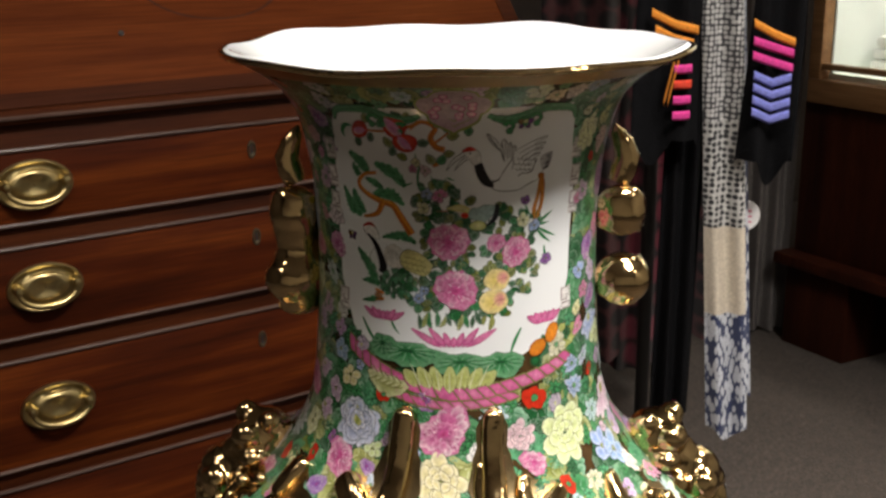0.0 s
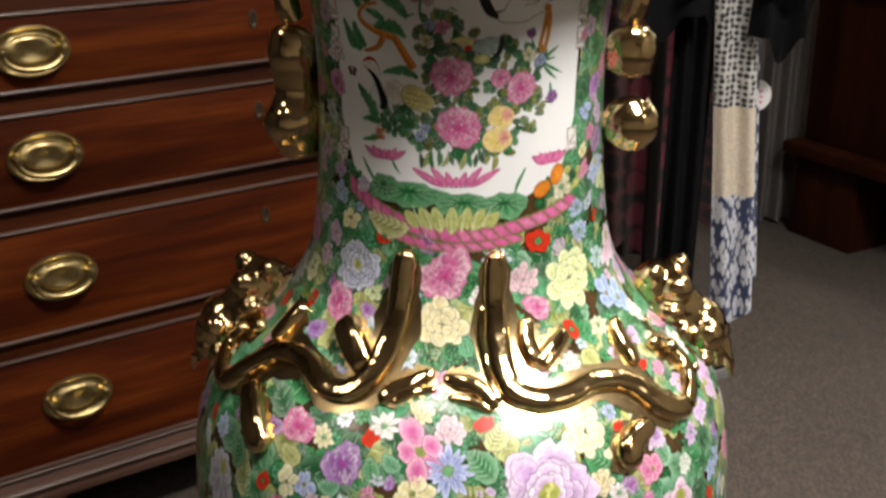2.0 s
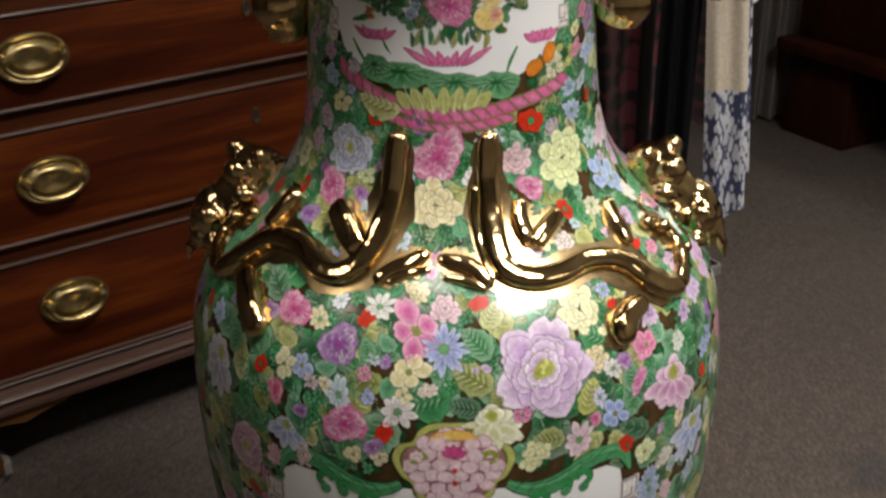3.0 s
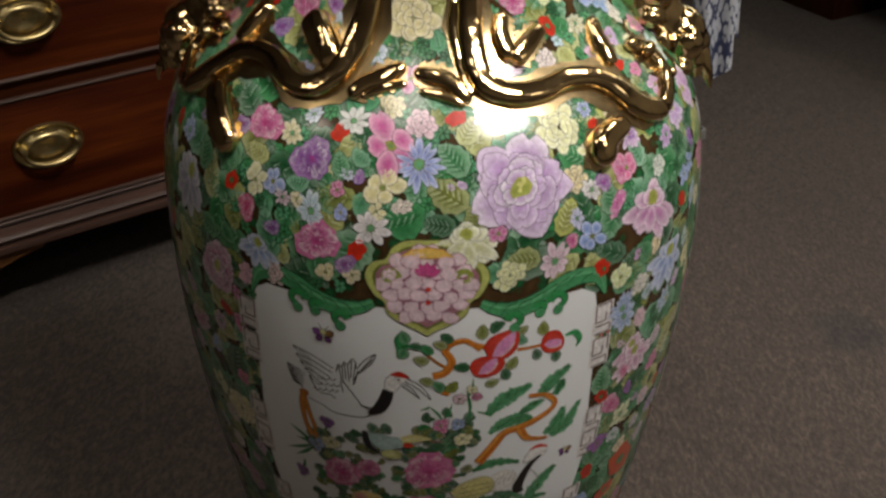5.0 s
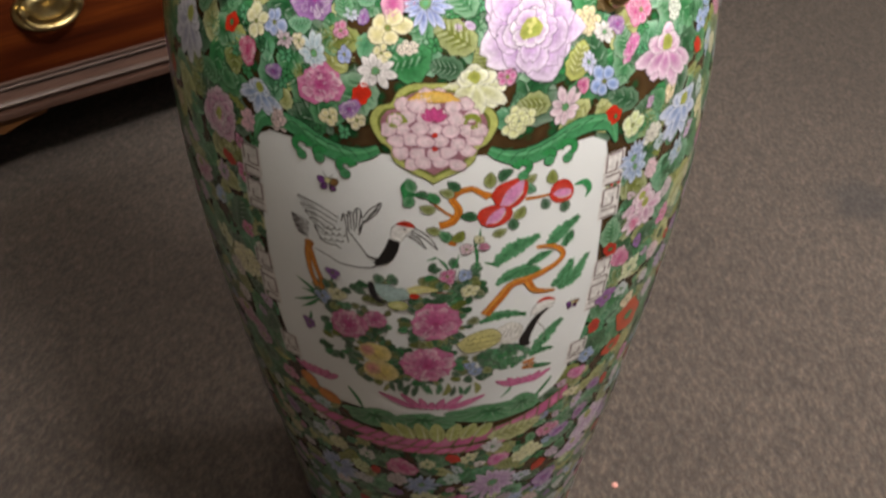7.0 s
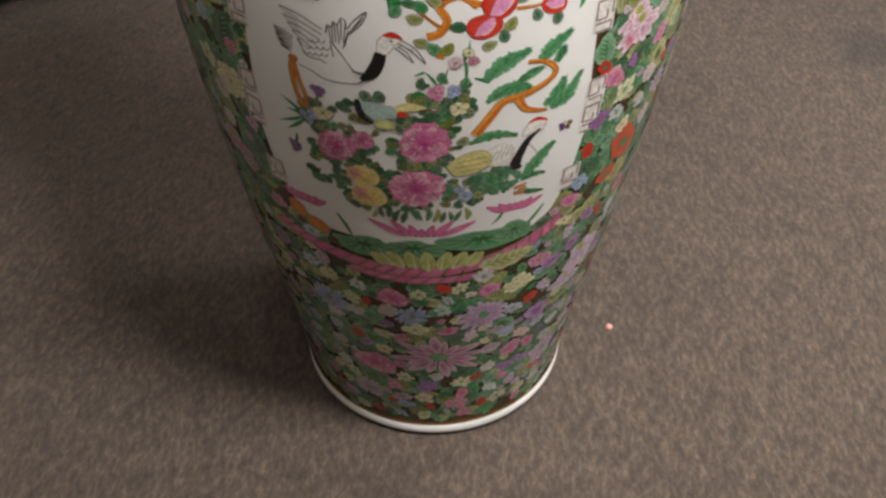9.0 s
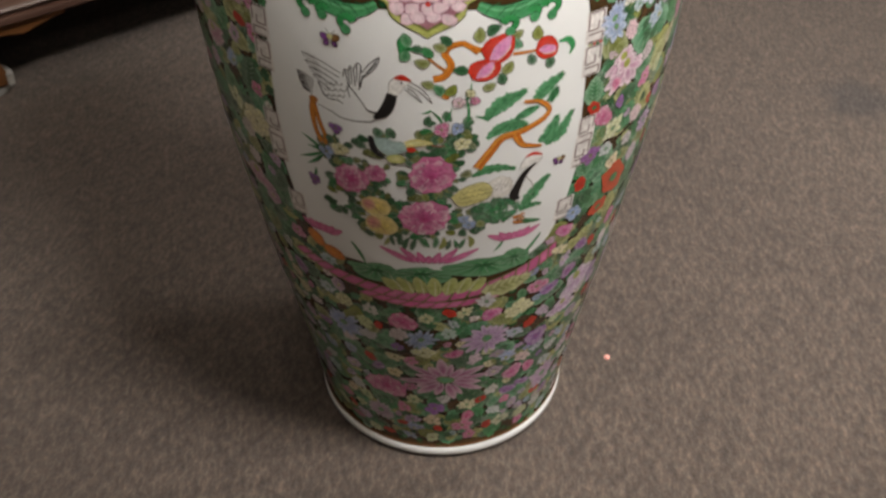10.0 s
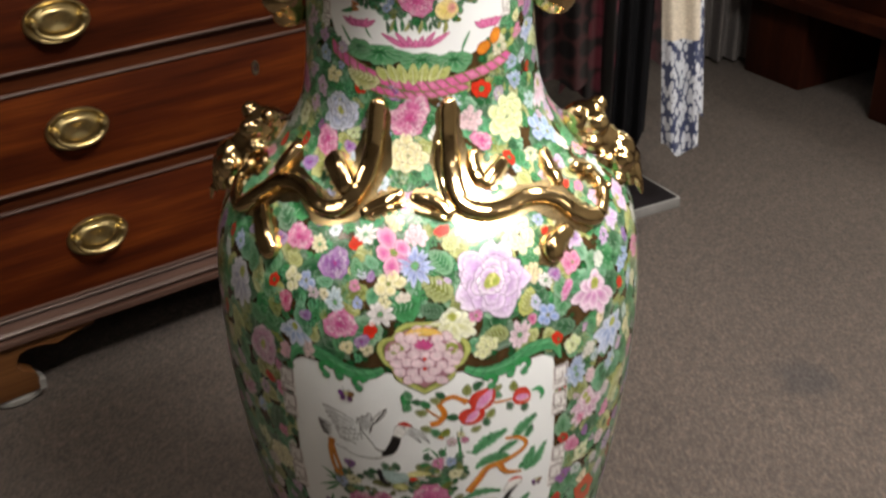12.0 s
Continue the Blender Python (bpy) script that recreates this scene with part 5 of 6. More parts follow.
def garden(a0, zc, k, flip):
    """The picture of cranes, peonies, pine and peaches; places in mm from its middle."""
    sc = arc_of(zc)

    def spot(p, x, y, size, turn=0.0, layer=18):
        s = Spot(p, a0, zc, size * k / 1000, turn, layer, flip)
        s.s = sc + y * k / 1000
        s.a = radians(a0) + flip * x * k / 1000 / float(np.interp(s.s, TAB_S, TAB_R))
        return s

    def leafy(p, x, y, size, turn, col, lift=0, w=0.42):
        leaf(spot(p, x, y, size, turn, 17 + lift), col, w, 2)

    # leaves of the flower bush, in ruffs round the blooms
    p = Paint()
    ruffs = ((3.7, -7.9, 18.5, 18, 44), (-2.3, -51.2, 20, 18, 46), (-55.5, -19.4, 15, 15, 34), (-36, -10, 10, 9, 14), (-38, -53, 13, 21, 40), (-64, 6, 11, 8, 20), (-18, 16, 24, 11, 26), (14, 34, 15, 9, 22), (24, 21, 8, 8, 14), (30, -56, 9, 10, 20), (-66, -42, 8, 12, 16))
    for x, y, rx, ry, n in ruffs:
        for i in range(n):
            q, rr = rng.uniform(0, 6.28), rng.uniform(0.92, 1.32)
            leafy(p, x + rx * rr * math.cos(q), y + ry * rr * math.sin(q), rng.uniform(3.0, 4.8), q + 1.57 + rng.uniform(-0.8, 0.8), rng.choice((GREEN, DEEP, DEEP, darker(GREEN, 0.4), OLIVE, darker(OLIVE, 0.3))), 2 * (i % 5), rng.uniform(0.45, 0.75))
    for i in range(90):
        q, rr = rng.uniform(0, 6.28), rng.uniform(0, 1) ** 0.5
        leafy(p, 50 + 17 * rr * math.cos(q), -48 + 13 * rr * math.sin(q), rng.uniform(2.2, 3.4), rng.uniform(0, 6.28), rng.choice((GREEN, TEAL, darker(GREEN, 0.4))), 2 * (i % 4), 0.5)
    for x0, y0, x1, y1, w in ((-61, -90, -50, -115, 2.6), (88, -85, 69, -111, 2.6), (57, -82, 49, -95, 1.8), (-76, 2, -93, 13, 2.4), (-76, 2, -89, 3, 2.0), (-76, 0, -97, -11, 2.2), (-76, -2, -91, -16, 2.4), (-84, -18, -88, -30, 2.0), (-70, 10, -64, 24, 1.6), (29, 40, 27, 62, 1.8), (27, 55, 31, 72, 1.5), (12, 38, 4, 50, 1.6), (12, 38, 18, 52, 1.4), (4, 50, -2, 47, 1.4), (34, 44, 42, 40, 1.4)):
        spot(p, 0, 0, 1, 0, 18).ribbon([(x0, y0, w * 0.3), ((x0 + x1) / 2 + 1.2, (y0 + y1) / 2, w * 0.6), (x1, y1, 0.15)], GREEN, DEEP, 2, 12)
    for i in range(13):
        leafy(p, -32 + 5.2 * i, -76 - rng.uniform(0, 6), rng.uniform(5, 8), rng.uniform(-0.5, 0.5), rng.choice((GREEN, LIME, DEEP)), 4, 0.24)
    p.mesh("painted_bush_leaves", "dark green enamel leaves of the flower bush")

    for x, y, r in ((3.7, -7.9, 19), (-2.3, -51.2, 20.5), (-55.5, -19.4, 15), (-37, -10, 9)):
        p = Paint()
        carnation(spot(p, x, y, r, 0, 28), PINK, 0.4)
        p.mesh("painted_peony", "pink enamel peony with pale petal edges")

    p = Paint()
    for x, y, r, col in ((30, -60, 5.5, BLUE), (11, 34, 6.5, PINK), (21.6, 35, 5, BLUE), (24.7, 21.5, 6.5, YELLOW), (-62, 8, 7, YELLOW), (-63.7, 26, 5, PURPLE), (-86, -30, 6, PURPLE), (22.7, 56, 5, SHELL), (30.3, 63, 4, YELLOW), (33.5, 57, 3.4, PINK), (26, -53, 4.5, BLUE), (-73, 2, 6, BLUE), (70, -61, 3.5, ORANGE)):
        blossom(spot(p, x, y, r, rng.uniform(0, 6), 30), col)
    for x, y, r in ((-38, -43.5, 10.5), (-35, -63, 11.5)):
        s = spot(p, x, y, r, 0, 30)
        s.lined(ring_outline(1.1, 0.95, 16, 0.06), (0.2, -0.1), (0.72, 0.56, 0.16), (0.74, 0.62, 0.30), (0.36, 0.2, 0.1), 0.0002)
        s.blob(ring_outline(0.55, 0.62, 10, 0.1, -0.5, 0.15), (-0.6, 0.2), (0.66, 0.24, 0.26), (0.72, 0.50, 0.26), 3)
        s.stroke([(-0.9, 0.1), (-0.2, 0.0), (0.3, -0.7)], 0.08, 0.04, (0.42, 0.16, 0.12), 4, 8)
    p.mesh("painted_small_blooms", "small enamel blooms and yellow fruit")

    # peach bough
    p = Paint()
    s = spot(p, 0, 0, 1, 0, 19)
    for pts, w0, w1 in (([(6, 75), (12.9, 77.2), (17.5, 84.4), (16.1, 89.8), (13.4, 94.5), (17.4, 99.4), (25, 101.5), (30.8, 98.2), (37.7, 95.4)], 4.8, 3.0), ([(58, 90.3), (67, 90.1), (74.5, 90.5)], 1.8, 1.2), ([(14.2, 81.4), (9.4, 84.9), (2.7, 91.2)], 1.6, 1.0), ([(30.2, 98.2), (34.3, 93.3)], 2.0, 1.2), ([(12, 62), (16, 60)], 3.4, 2.0)):
        s.stroke(pts, w0 + 0.8, w1 + 0.6, (0.26, 0.08, 0.01), 0, 26)
        s.stroke(pts, w0, w1, ORANGE, 1, 26)
        s.stroke([(x + 0.5, y - 0.5) for x, y in pts], w0 * 0.3, w1 * 0.3, (0.52, 0.14, 0.015), 2, 26)
    fruits = (([(37, 95.5), (40.2, 101.7), (47, 104.8), (55.5, 106.3), (59, 101), (58, 92.9), (54, 87.2), (47.7, 84.8), (40.7, 87.9)], [(42.1, 87.7), (45.2, 96.5), (51.2, 102.2), (56.4, 104.5), (56, 97.3), (52.7, 91.7), (47.6, 87.4)]),
              ([(28.8, 79.8), (30.4, 85.6), (37.2, 88.3), (44.2, 87.9), (49.6, 84.1), (49.8, 79.3), (46.4, 74.7), (39.5, 72.2), (32.4, 73.8)], [(33.5, 74.6), (36.7, 81.6), (42.5, 86), (45.6, 85.6), (44.4, 80.2), (40.4, 75.6)]),
              ([(73.5, 89.5), (75.2, 96.3), (79.5, 99.4), (85.3, 97.9), (89.4, 90.9), (88.4, 84.3), (82.7, 82.4), (76.8, 84.5)], [(75.3, 90), (79.9, 93), (87.1, 91.1), (87.4, 87.2), (80.5, 86.5)]))
    for skin, flesh in fruits:
        skin = smooth_path(skin + skin[:1], 28)[:-1]
        flesh = smooth_path(flesh + flesh[:1], 20)[:-1]
        q = spot(p, 0, 0, 1, 0, 24)
        q.lined(skin, skin.mean(0), lighter(RED, 0.05), RED, (0.22, 0.01, 0.01), 0.0003)
        q.blob(flesh, flesh.mean(0), (0.66, 0.24, 0.50), (0.70, 0.36, 0.58), 3)
        q.stroke(flesh[11:18] + (0.3, -0.2), 0.9, 0.4, (0.74, 0.60, 0.50), 4)
        for i in range(4):
            q.stroke([flesh[3 + i], flesh[3 + i] * 0.55 + flesh.mean(0) * 0.45], 0.4, 0.2, (0.50, 0.08, 0.24), 4)
    for x, y, r, tn, col in ((-11.2, 103.8, 5, 0.3, GREEN), (-12.8, 92.6, 5, -0.3, GREEN), (-4.6, 97, 4, 1.4, DEEP), (2.7, 95.4, 4.6, 0.7, GREEN), (-1, 87.8, 5, 1.4, OLIVE), (10.4, 98.7, 4.6, 1.2, OLIVE), (14.3, 103.6, 4.6, 0.8, DEEP), (36, 106.8, 5.4, 0.0, OLIVE), (45.4, 109, 5.2, -0.9, DEEP), (61.2, 98.3, 4.6, 0.6, TEAL), (60.6, 104.6, 4.2, -1.0, OLIVE), (75.2, 103, 5.2, 0.2, OLIVE), (71.1, 84, 4.4, 0.4, DEEP), (84.1, 79.3, 4.8, 0.2, DEEP), (54.8, 80.6, 5.2, -0.6, OLIVE), (51.4, 72.6, 4.6, 0.3, DEEP), (42.8, 67.3, 4.6, -1.2, OLIVE), (23.7, 81, 5, 1.4, DEEP), (2.3, 70.5, 4.6, 1.2, OLIVE), (8.8, 66.2, 5, 0.6, GREEN), (17.4, 66.4, 5, -0.7, OLIVE)):
        leafy(p, x, y, r, tn, col, 6, 0.6)
    s.ribbon([(90, 93.5, 0.6), (97.2, 93.4, 2.2), (101.1, 87.2, 2.0), (98.7, 81.5, 0.3)], GREEN, TEAL, 6, 14)
    s.ribbon([(-12, 108, 1.2), (-13.5, 102, 3.6), (-14, 96, 2.2), (-12, 90, 2.8)], GREEN, DEEP, 4, 14)
    s.ribbon([(-13, 97, 1.6), (-6, 97.5, 1.2), (2, 94, 0.6)], DEEP, GREEN, 5, 12)
    p.mesh("painted_peach_bough", "orange enamel bough with red peaches")

    # pine: soft pads of needles, then the trunk
    p = Paint()
    s = spot(p, 0, 0, 1, 0, 19)
    pads = ([(40.5, 40, 2), (47.4, 48.7, 5.2), (56.2, 55, 5.5), (69, 60, 2)], [(42, 23.5, 1.5), (51.8, 31.4, 5), (62, 32.5, 5), (71, 31, 1.5)], [(61.6, 37, 1.5), (69, 41.2, 3.6), (78, 44.7, 1.5)], [(76, 50.5, 3), (83, 58.7, 5.6), (95.5, 67.5, 2.2)], [(86, 46.5, 3), (90, 53, 3.6), (91, 56, 1)],
            [(80.5, 13, 2), (89.7, 21.7, 5), (93.6, 33, 1.8)], [(85, 10, 3), (96.4, 17.4, 5.4), (105.6, 33.4, 1.5)], [(32, -10, 1.5), (45.7, -4.4, 4), (63.5, -7.4, 1.5)], [(71, -51, 3), (78, -36.8, 5.2), (91, -21.5, 2)], [(68, -51, 2.4), (77, -49, 3), (86, -50, 1)], [(66.4, -63, 1.2), (76, -66, 2.6), (85.8, -68.5, 1)])
    for pad in pads:
        s.ribbon(pad, (0.075, 0.27, 0.115), (0.14, 0.38, 0.20), rng.randrange(3), 30, 0.28)
        q = smooth_path(pad, 34)
        for i in range(46):
            u = rng.randrange(33)
            d = q[u + 1, :2] - q[u, :2]
            d /= np.linalg.norm(d) + 1e-9
            c = q[u, :2] + np.array([-d[1], d[0]]) * q[u, 2] * rng.uniform(-0.85, 0.85)
            s.stroke([c, c + d * rng.uniform(1.5, 3.6) + np.array([-d[1], d[0]]) * rng.uniform(-0.8, 0.8)], 0.7, 0.25, rng.choice((DEEP, DEEP, darker(DEEP, 0.35), (0.15, 0.42, 0.22))), 4 + i % 3)
    for pts, w0, w1 in (([(35.5, -2.4), (45.1, 12.2), (52.2, 22.4), (61.5, 24.8), (71.1, 27.7), (82.6, 33.6), (86.5, 40.6), (79.4, 48.6), (67.7, 51)], 6.4, 2.4), ([(62.3, 24.1), (67.2, 14.8), (74.1, 11.2), (82.4, 9.4)], 5.2, 2.0), ([(64, -59), (72.4, -56)], 2.4, 1.2), ([(64, -64), (72, -66)], 2.4, 1.0)):
        s.stroke(pts, w0 + 0.7, w1 + 0.5, (0.28, 0.09, 0.01), 9, 30)
        s.stroke(pts, w0, w1, (0.66, 0.22, 0.02), 10, 30)
        s.stroke([(x + 1, y - 0.6) for x, y in pts], w0 * 0.3, w1 * 0.25, (0.50, 0.13, 0.015), 11, 30)
        s.stroke([(x - 1, y + 0.6) for x, y in pts], w0 * 0.2, w1 * 0.2, (0.72, 0.34, 0.06), 11, 30)
    p.mesh("painted_pine", "orange pine trunk with green needle pads in enamel")

    # flying crane, drawn in thin grey lines on the white
    grey = (0.06, 0.052, 0.056)
    p = Paint()
    white = (0.76, 0.75, 0.74)
    s = spot(p, 0, 0, 1, 0, 22)
    for i in range(8):
        u = i / 7
        s.stroke([(-90.3 + 3.5 * u * u, 67.5 - 13 * u), (-83, 66 - 13.5 * u), (-77 - 2.2 * u, 63 - 12.4 * u)], 1.0, 0.5, (0.12, 0.10, 0.11), 1, 10)
    for i in range(4):
        s.stroke([(-89.5 + i, 66 - 3.6 * i), (-84 + i, 63.5 - 3.6 * i)], 1.5, 0.6, grey, 2)
    tips = [(-84.3, 83.5), (-82.4, 77.7), (-80, 72.8), (-77.2, 67.9), (-74.4, 62.6)]
    roots = [(-56.5, 73.3), (-57.6, 69.5), (-59.3, 65.5), (-61.9, 61.3), (-65.2, 57.7)]
    for (x0, y0), (x1, y1) in zip(tips, roots):
        s.stroke([(x0, y0), (x0 * 0.55 + x1 * 0.45, y0 * 0.5 + y1 * 0.5 + 2.0), (x1, y1)], 0.75, 0.55, grey, 1, 12)
        s.stroke([(x0, y0), (x0 + 2.5, y0 - 2.6), (x0 * 0.55 + x1 * 0.45, y0 * 0.5 + y1 * 0.5 - 1.2)], 0.6, 0.4, grey, 1, 10)
        s.stroke([(x0 + 4, y0 - 1.2), (x0 * 0.6 + x1 * 0.4, y0 * 0.55 + y1 * 0.45 + 0.4)], 0.35, 0.25, (0.22, 0.20, 0.20), 1)
    s.stroke([(-73.7, 61.5), (-71, 55.5), (-68.1, 51.4), (-63.8, 50.4), (-60, 50.8), (-56.5, 48.5)], 0.75, 0.6, grey, 1, 16)
    for i in range(11):
        g = np.linspace(0.1, 3.0, 8)
        cx, cy = -69 + 4.2 * (i % 4) + 1.4 * (i // 4), 54.5 + 5.0 * (i // 4) + 0.6 * (i % 4)
        s.stroke(np.stack([cx + 2.0 * np.cos(g), cy - 2.4 * np.sin(g)], 1), 0.5, 0.45, grey, 1)
    lobes_at = [(-54.8, 71.1), (-53.4, 77.1), (-50.8, 75.8), (-49.5, 80.1), (-47, 78.4), (-44.3, 83.3), (-41.8, 81.5), (-41.3, 76.4), (-36.1, 83.6), (-28.9, 89.6), (-31.6, 82), (-38.2, 74.6), (-41.6, 71.3), (-44.2, 62.4)]
    s.stroke(lobes_at, 0.7, 0.6, grey, 1, 56)
    for x0, y0, x1, y1 in ((-53, 76, -51.6, 66), (-50.8, 75.8, -50.4, 64.5), (-49, 79, -48.6, 66), (-47, 78.4, -46.6, 65), (-44.3, 82, -45.4, 68), (-41.8, 80, -44, 66), (-29.5, 89, -40.5, 73), (-31, 85, -38, 76), (-40.5, 75, -43, 64), (-52.4, 64, -51, 55)):
        s.stroke([(x0, y0), (x1, y1)], 0.65, 0.5, grey, 1)
    s.stroke([(-52.4, 66), (-47.3, 59.5), (-42.9, 52.8), (-38.7, 46.6), (-33, 46)], 0.75, 0.6, grey, 1, 16)
    s.stroke([(-75.6, 43.3), (-66.5, 40.5), (-59, 36.4), (-49.4, 35.6), (-38.1, 36.7), (-33, 40)], 0.6, 0.8, grey, 1, 20)
    s.ribbon([(-34.5, 40.5, 1.6), (-28, 46, 4.0), (-23.8, 54, 4.2), (-21.6, 62, 3.6)], (0.006, 0.006, 0.007), (0.012, 0.010, 0.010), 3, 18)
    s.stroke([(-40, 46.5), (-34, 44.5), (-29, 47)], 0.6, 2.2, grey, 3)
    head = smooth_path([(-23.8, 62.5), (-23.2, 70.2), (-20.7, 74), (-16.5, 76.2), (-11, 75.7), (-8.7, 72.8), (-13.2, 68.2), (-16.8, 62.1), (-19.3, 60.5), (-23.8, 62.5)], 26)[:-1]
    s.lined(head, head.mean(0), white, white, grey, 0.0003, 2)
    s.ribbon([(-20, 74.8, 0.5), (-14.4, 75.6, 2.2), (-8.6, 73.4, 0.6)], RED, (0.5, 0.03, 0.015), 5, 12)
    s.blob(ring_outline(0.8, 0.8, 6, 0, -15, 71.5), (-15, 71.5), (0, 0, 0), (0, 0, 0), 6, (1.0,))
    for pts in ([(-9.7, 72.8), (-2.9, 68.3), (1.6, 63.2), (5, 56.2)], [(-11, 70), (-4, 65.5), (1.2, 60), (4.6, 56)], [(-11.5, 67.9), (-6.4, 64.2), (-1.9, 56.5)], [(-13, 66.5), (-7.5, 62), (-2.2, 56.5)]):
        s.stroke(pts, 0.75, 0.55, grey, 3, 12)
    for pts in ([(-79, 46, 2.4), (-81, 37, 2.0), (-79.8, 21, 1.5), (-75, 8, 2.0)], [(-79, 42, 1.8), (-75.8, 27.6, 1.4), (-72.6, 16, 1.6), (-74, 8, 1.8)]):
        s.ribbon([(x, y, w + 0.35) for x, y, w in pts], (0.24, 0.08, 0.02), (0.24, 0.08, 0.02), 1, 16)
        s.ribbon(pts, (0.56, 0.22, 0.03), (0.46, 0.16, 0.02), 2, 16)
    s.blob(ring_outline(3.6, 3.2, 10, 0.1, -79, 46.5), (-79, 46.5), (0.52, 0.20, 0.03), (0.40, 0.14, 0.02), 4, (1.0,))
    p.mesh("painted_crane", "white crane with black neck and red crown in enamel")

    # standing crane, small birds, insects
    p = Paint()
    s = spot(p, 0, 0, 1, 0, 30)
    back = smooth_path([(41, -21), (47, -15.5), (54, -13), (62, -20), (59, -32), (47, -33), (41, -21)], 20)[:-1]
    s.lined(back, back.mean(0), white, (0.72, 0.70, 0.66), (0.32, 0.29, 0.27), 0.0002, 0)
    for i in range(4):
        s.stroke([(46 + 3.4 * i, -28 + i), (51 + 3 * i, -18 + 1.2 * i)], 0.6, 0.4, (0.38, 0.34, 0.30), 3)
    wing = smooth_path([(17.1, -29.5), (26.1, -20.6), (39.6, -16.3), (46.8, -23.4), (44.7, -32.2), (33.3, -37.7), (23.3, -38.8), (17.1, -29.5)], 28)[:-1]
    s.lined(wing, wing.mean(0), (0.66, 0.60, 0.24), (0.62, 0.58, 0.26), DARK, 0.0003, 2)
    for i in range(14):
        g = np.linspace(0.2, 2.9, 7)
        cx, cy = 24 + 4.6 * (i % 5) + 1.2 * (i // 5), -34 + 5 * (i // 5) + 0.8 * (i % 5)
        s.stroke(np.stack([cx + 2.1 * np.cos(g), cy - 2.6 * np.sin(g)], 1), 0.55, 0.5, (0.16, 0.15, 0.03), 5)
    s.stroke([(71, -16.5), (77.6, -26.9), (76.7, -37), (70, -40.5)], 0.6, 0.5, (0.25, 0.23, 0.22), 3, 12)
    s.ribbon([(79, -6, 0.7), (70.8, -14.5, 2.4), (65.4, -27, 3.2), (63.6, -35, 3.8), (67.4, -39, 1.6)], (0.007, 0.007, 0.008), (0.014, 0.012, 0.012), 5, 22)
    head = smooth_path([(66.6, -9.5), (68.9, -1.9), (74.7, 2.7), (83.1, 1.4), (82, -5.9), (76.3, -8.8), (66.6, -9.5)], 20)[:-1]
    s.lined(head, head.mean(0), white, white, grey, 0.0003, 3)
    s.ribbon([(70.4, 1.2, 0.4), (76.7, 3.4, 1.5), (83.8, 0.4, 0.5)], RED, (0.5, 0.03, 0.015), 7, 10)
    # blue bird
    bird = smooth_path([(-36, 23.8), (-34.2, 15.6), (-26.2, 8.9), (-20.2, 10.8), (-12.8, 14.7), (-16.3, 21.9), (-22.1, 22.1), (-26.4, 24.5), (-36, 23.8)], 26)[:-1]
    s.lined(bird, bird.mean(0), (0.42, 0.56, 0.56), (0.38, 0.52, 0.50), DARK, 0.0003, 4)
    s.ribbon([(-38.3, 25, 1.6), (-37.1, 16.1, 2.4), (-34.4, 10.5, 2.0), (-28.5, 6, 0.6)], (0.01, 0.012, 0.016), (0.02, 0.02, 0.025), 7, 14)
    s.ribbon([(-14, 20, 2.6), (-5.8, 22.4, 3.4), (5, 22, 0.8)], YELLOW, (0.66, 0.56, 0.18), 6, 14)
    s.stroke([(4, 20), (14, 19.5)], 1.0, 0.5, (0.45, 0.12, 0.10), 6)
    s.blob(ring_outline(3.4, 2.6, 9, 0.1, -10, 16), (-10, 16), RED, RED, 7, (1.0,))
    s.lined(ring_outline(7, 4.2, 12, 0.1, -21, 6.5), (-21, 6.5), YELLOW, LIME, DARK, 0.0003, 5)
    # butterfly and bee
    for x, y, r in ((-62, 97, 1.0), (98, -11, 0.72)):
        q = spot(p, x, y, r, 0, 26)
        for sx, col in ((-1, PURPLE), (1, (0.30, 0.16, 0.05))):
            o, c = petal(sx * 1.0, 8, 2.6, 1, 1.2)
            q.lined(o, c, col, darker(col, 0.4), DARK, 0.0003, 0)
            o, c = petal(sx * 2.2, 6, 2.0, 1, 1.2)
            q.lined(o, c, PURPLE, DARK, DARK, 0.0003, 0)
        q.lined(ring_outline(2.2, 2.0, 8, 0, 0, 3), (0, 3), YELLOW, YELLOW, DARK, 0.0003, 3)
        q.stroke([(0, 4), (-3, 9)], 0.6, 0.4, DARK, 3)
        q.stroke([(0, 4), (4, 8)], 0.6, 0.4, DARK, 3)
    p.mesh("painted_bird", "small painted standing crane and blue bird in enamel")

    # lotus, pods and basket below
    for x, y, w, h in ((0, -99, 30, 9), (-86, -84, 12, 10), (65, -79, 15, 8)):
        p = Paint()
        for i in range(7):
            s = spot(p, x + w * 0.12 * (i - 3), y - h * 0.5, 1, 0, 22)
            q = (i - 3) / 3
            o, c = petal(q * 1.05, max(h, w * 0.85 * abs(q) + h * 0.6), h * 0.32, 0, 0.9)
            s.lined(o, c, lighter(PINK, 0.15), lighter(PINK, 0.02), darker(PINK, 0.55), 0.0003, 2 * (i % 2))
        p.mesh("painted_lotus", "pink enamel lotus flower")
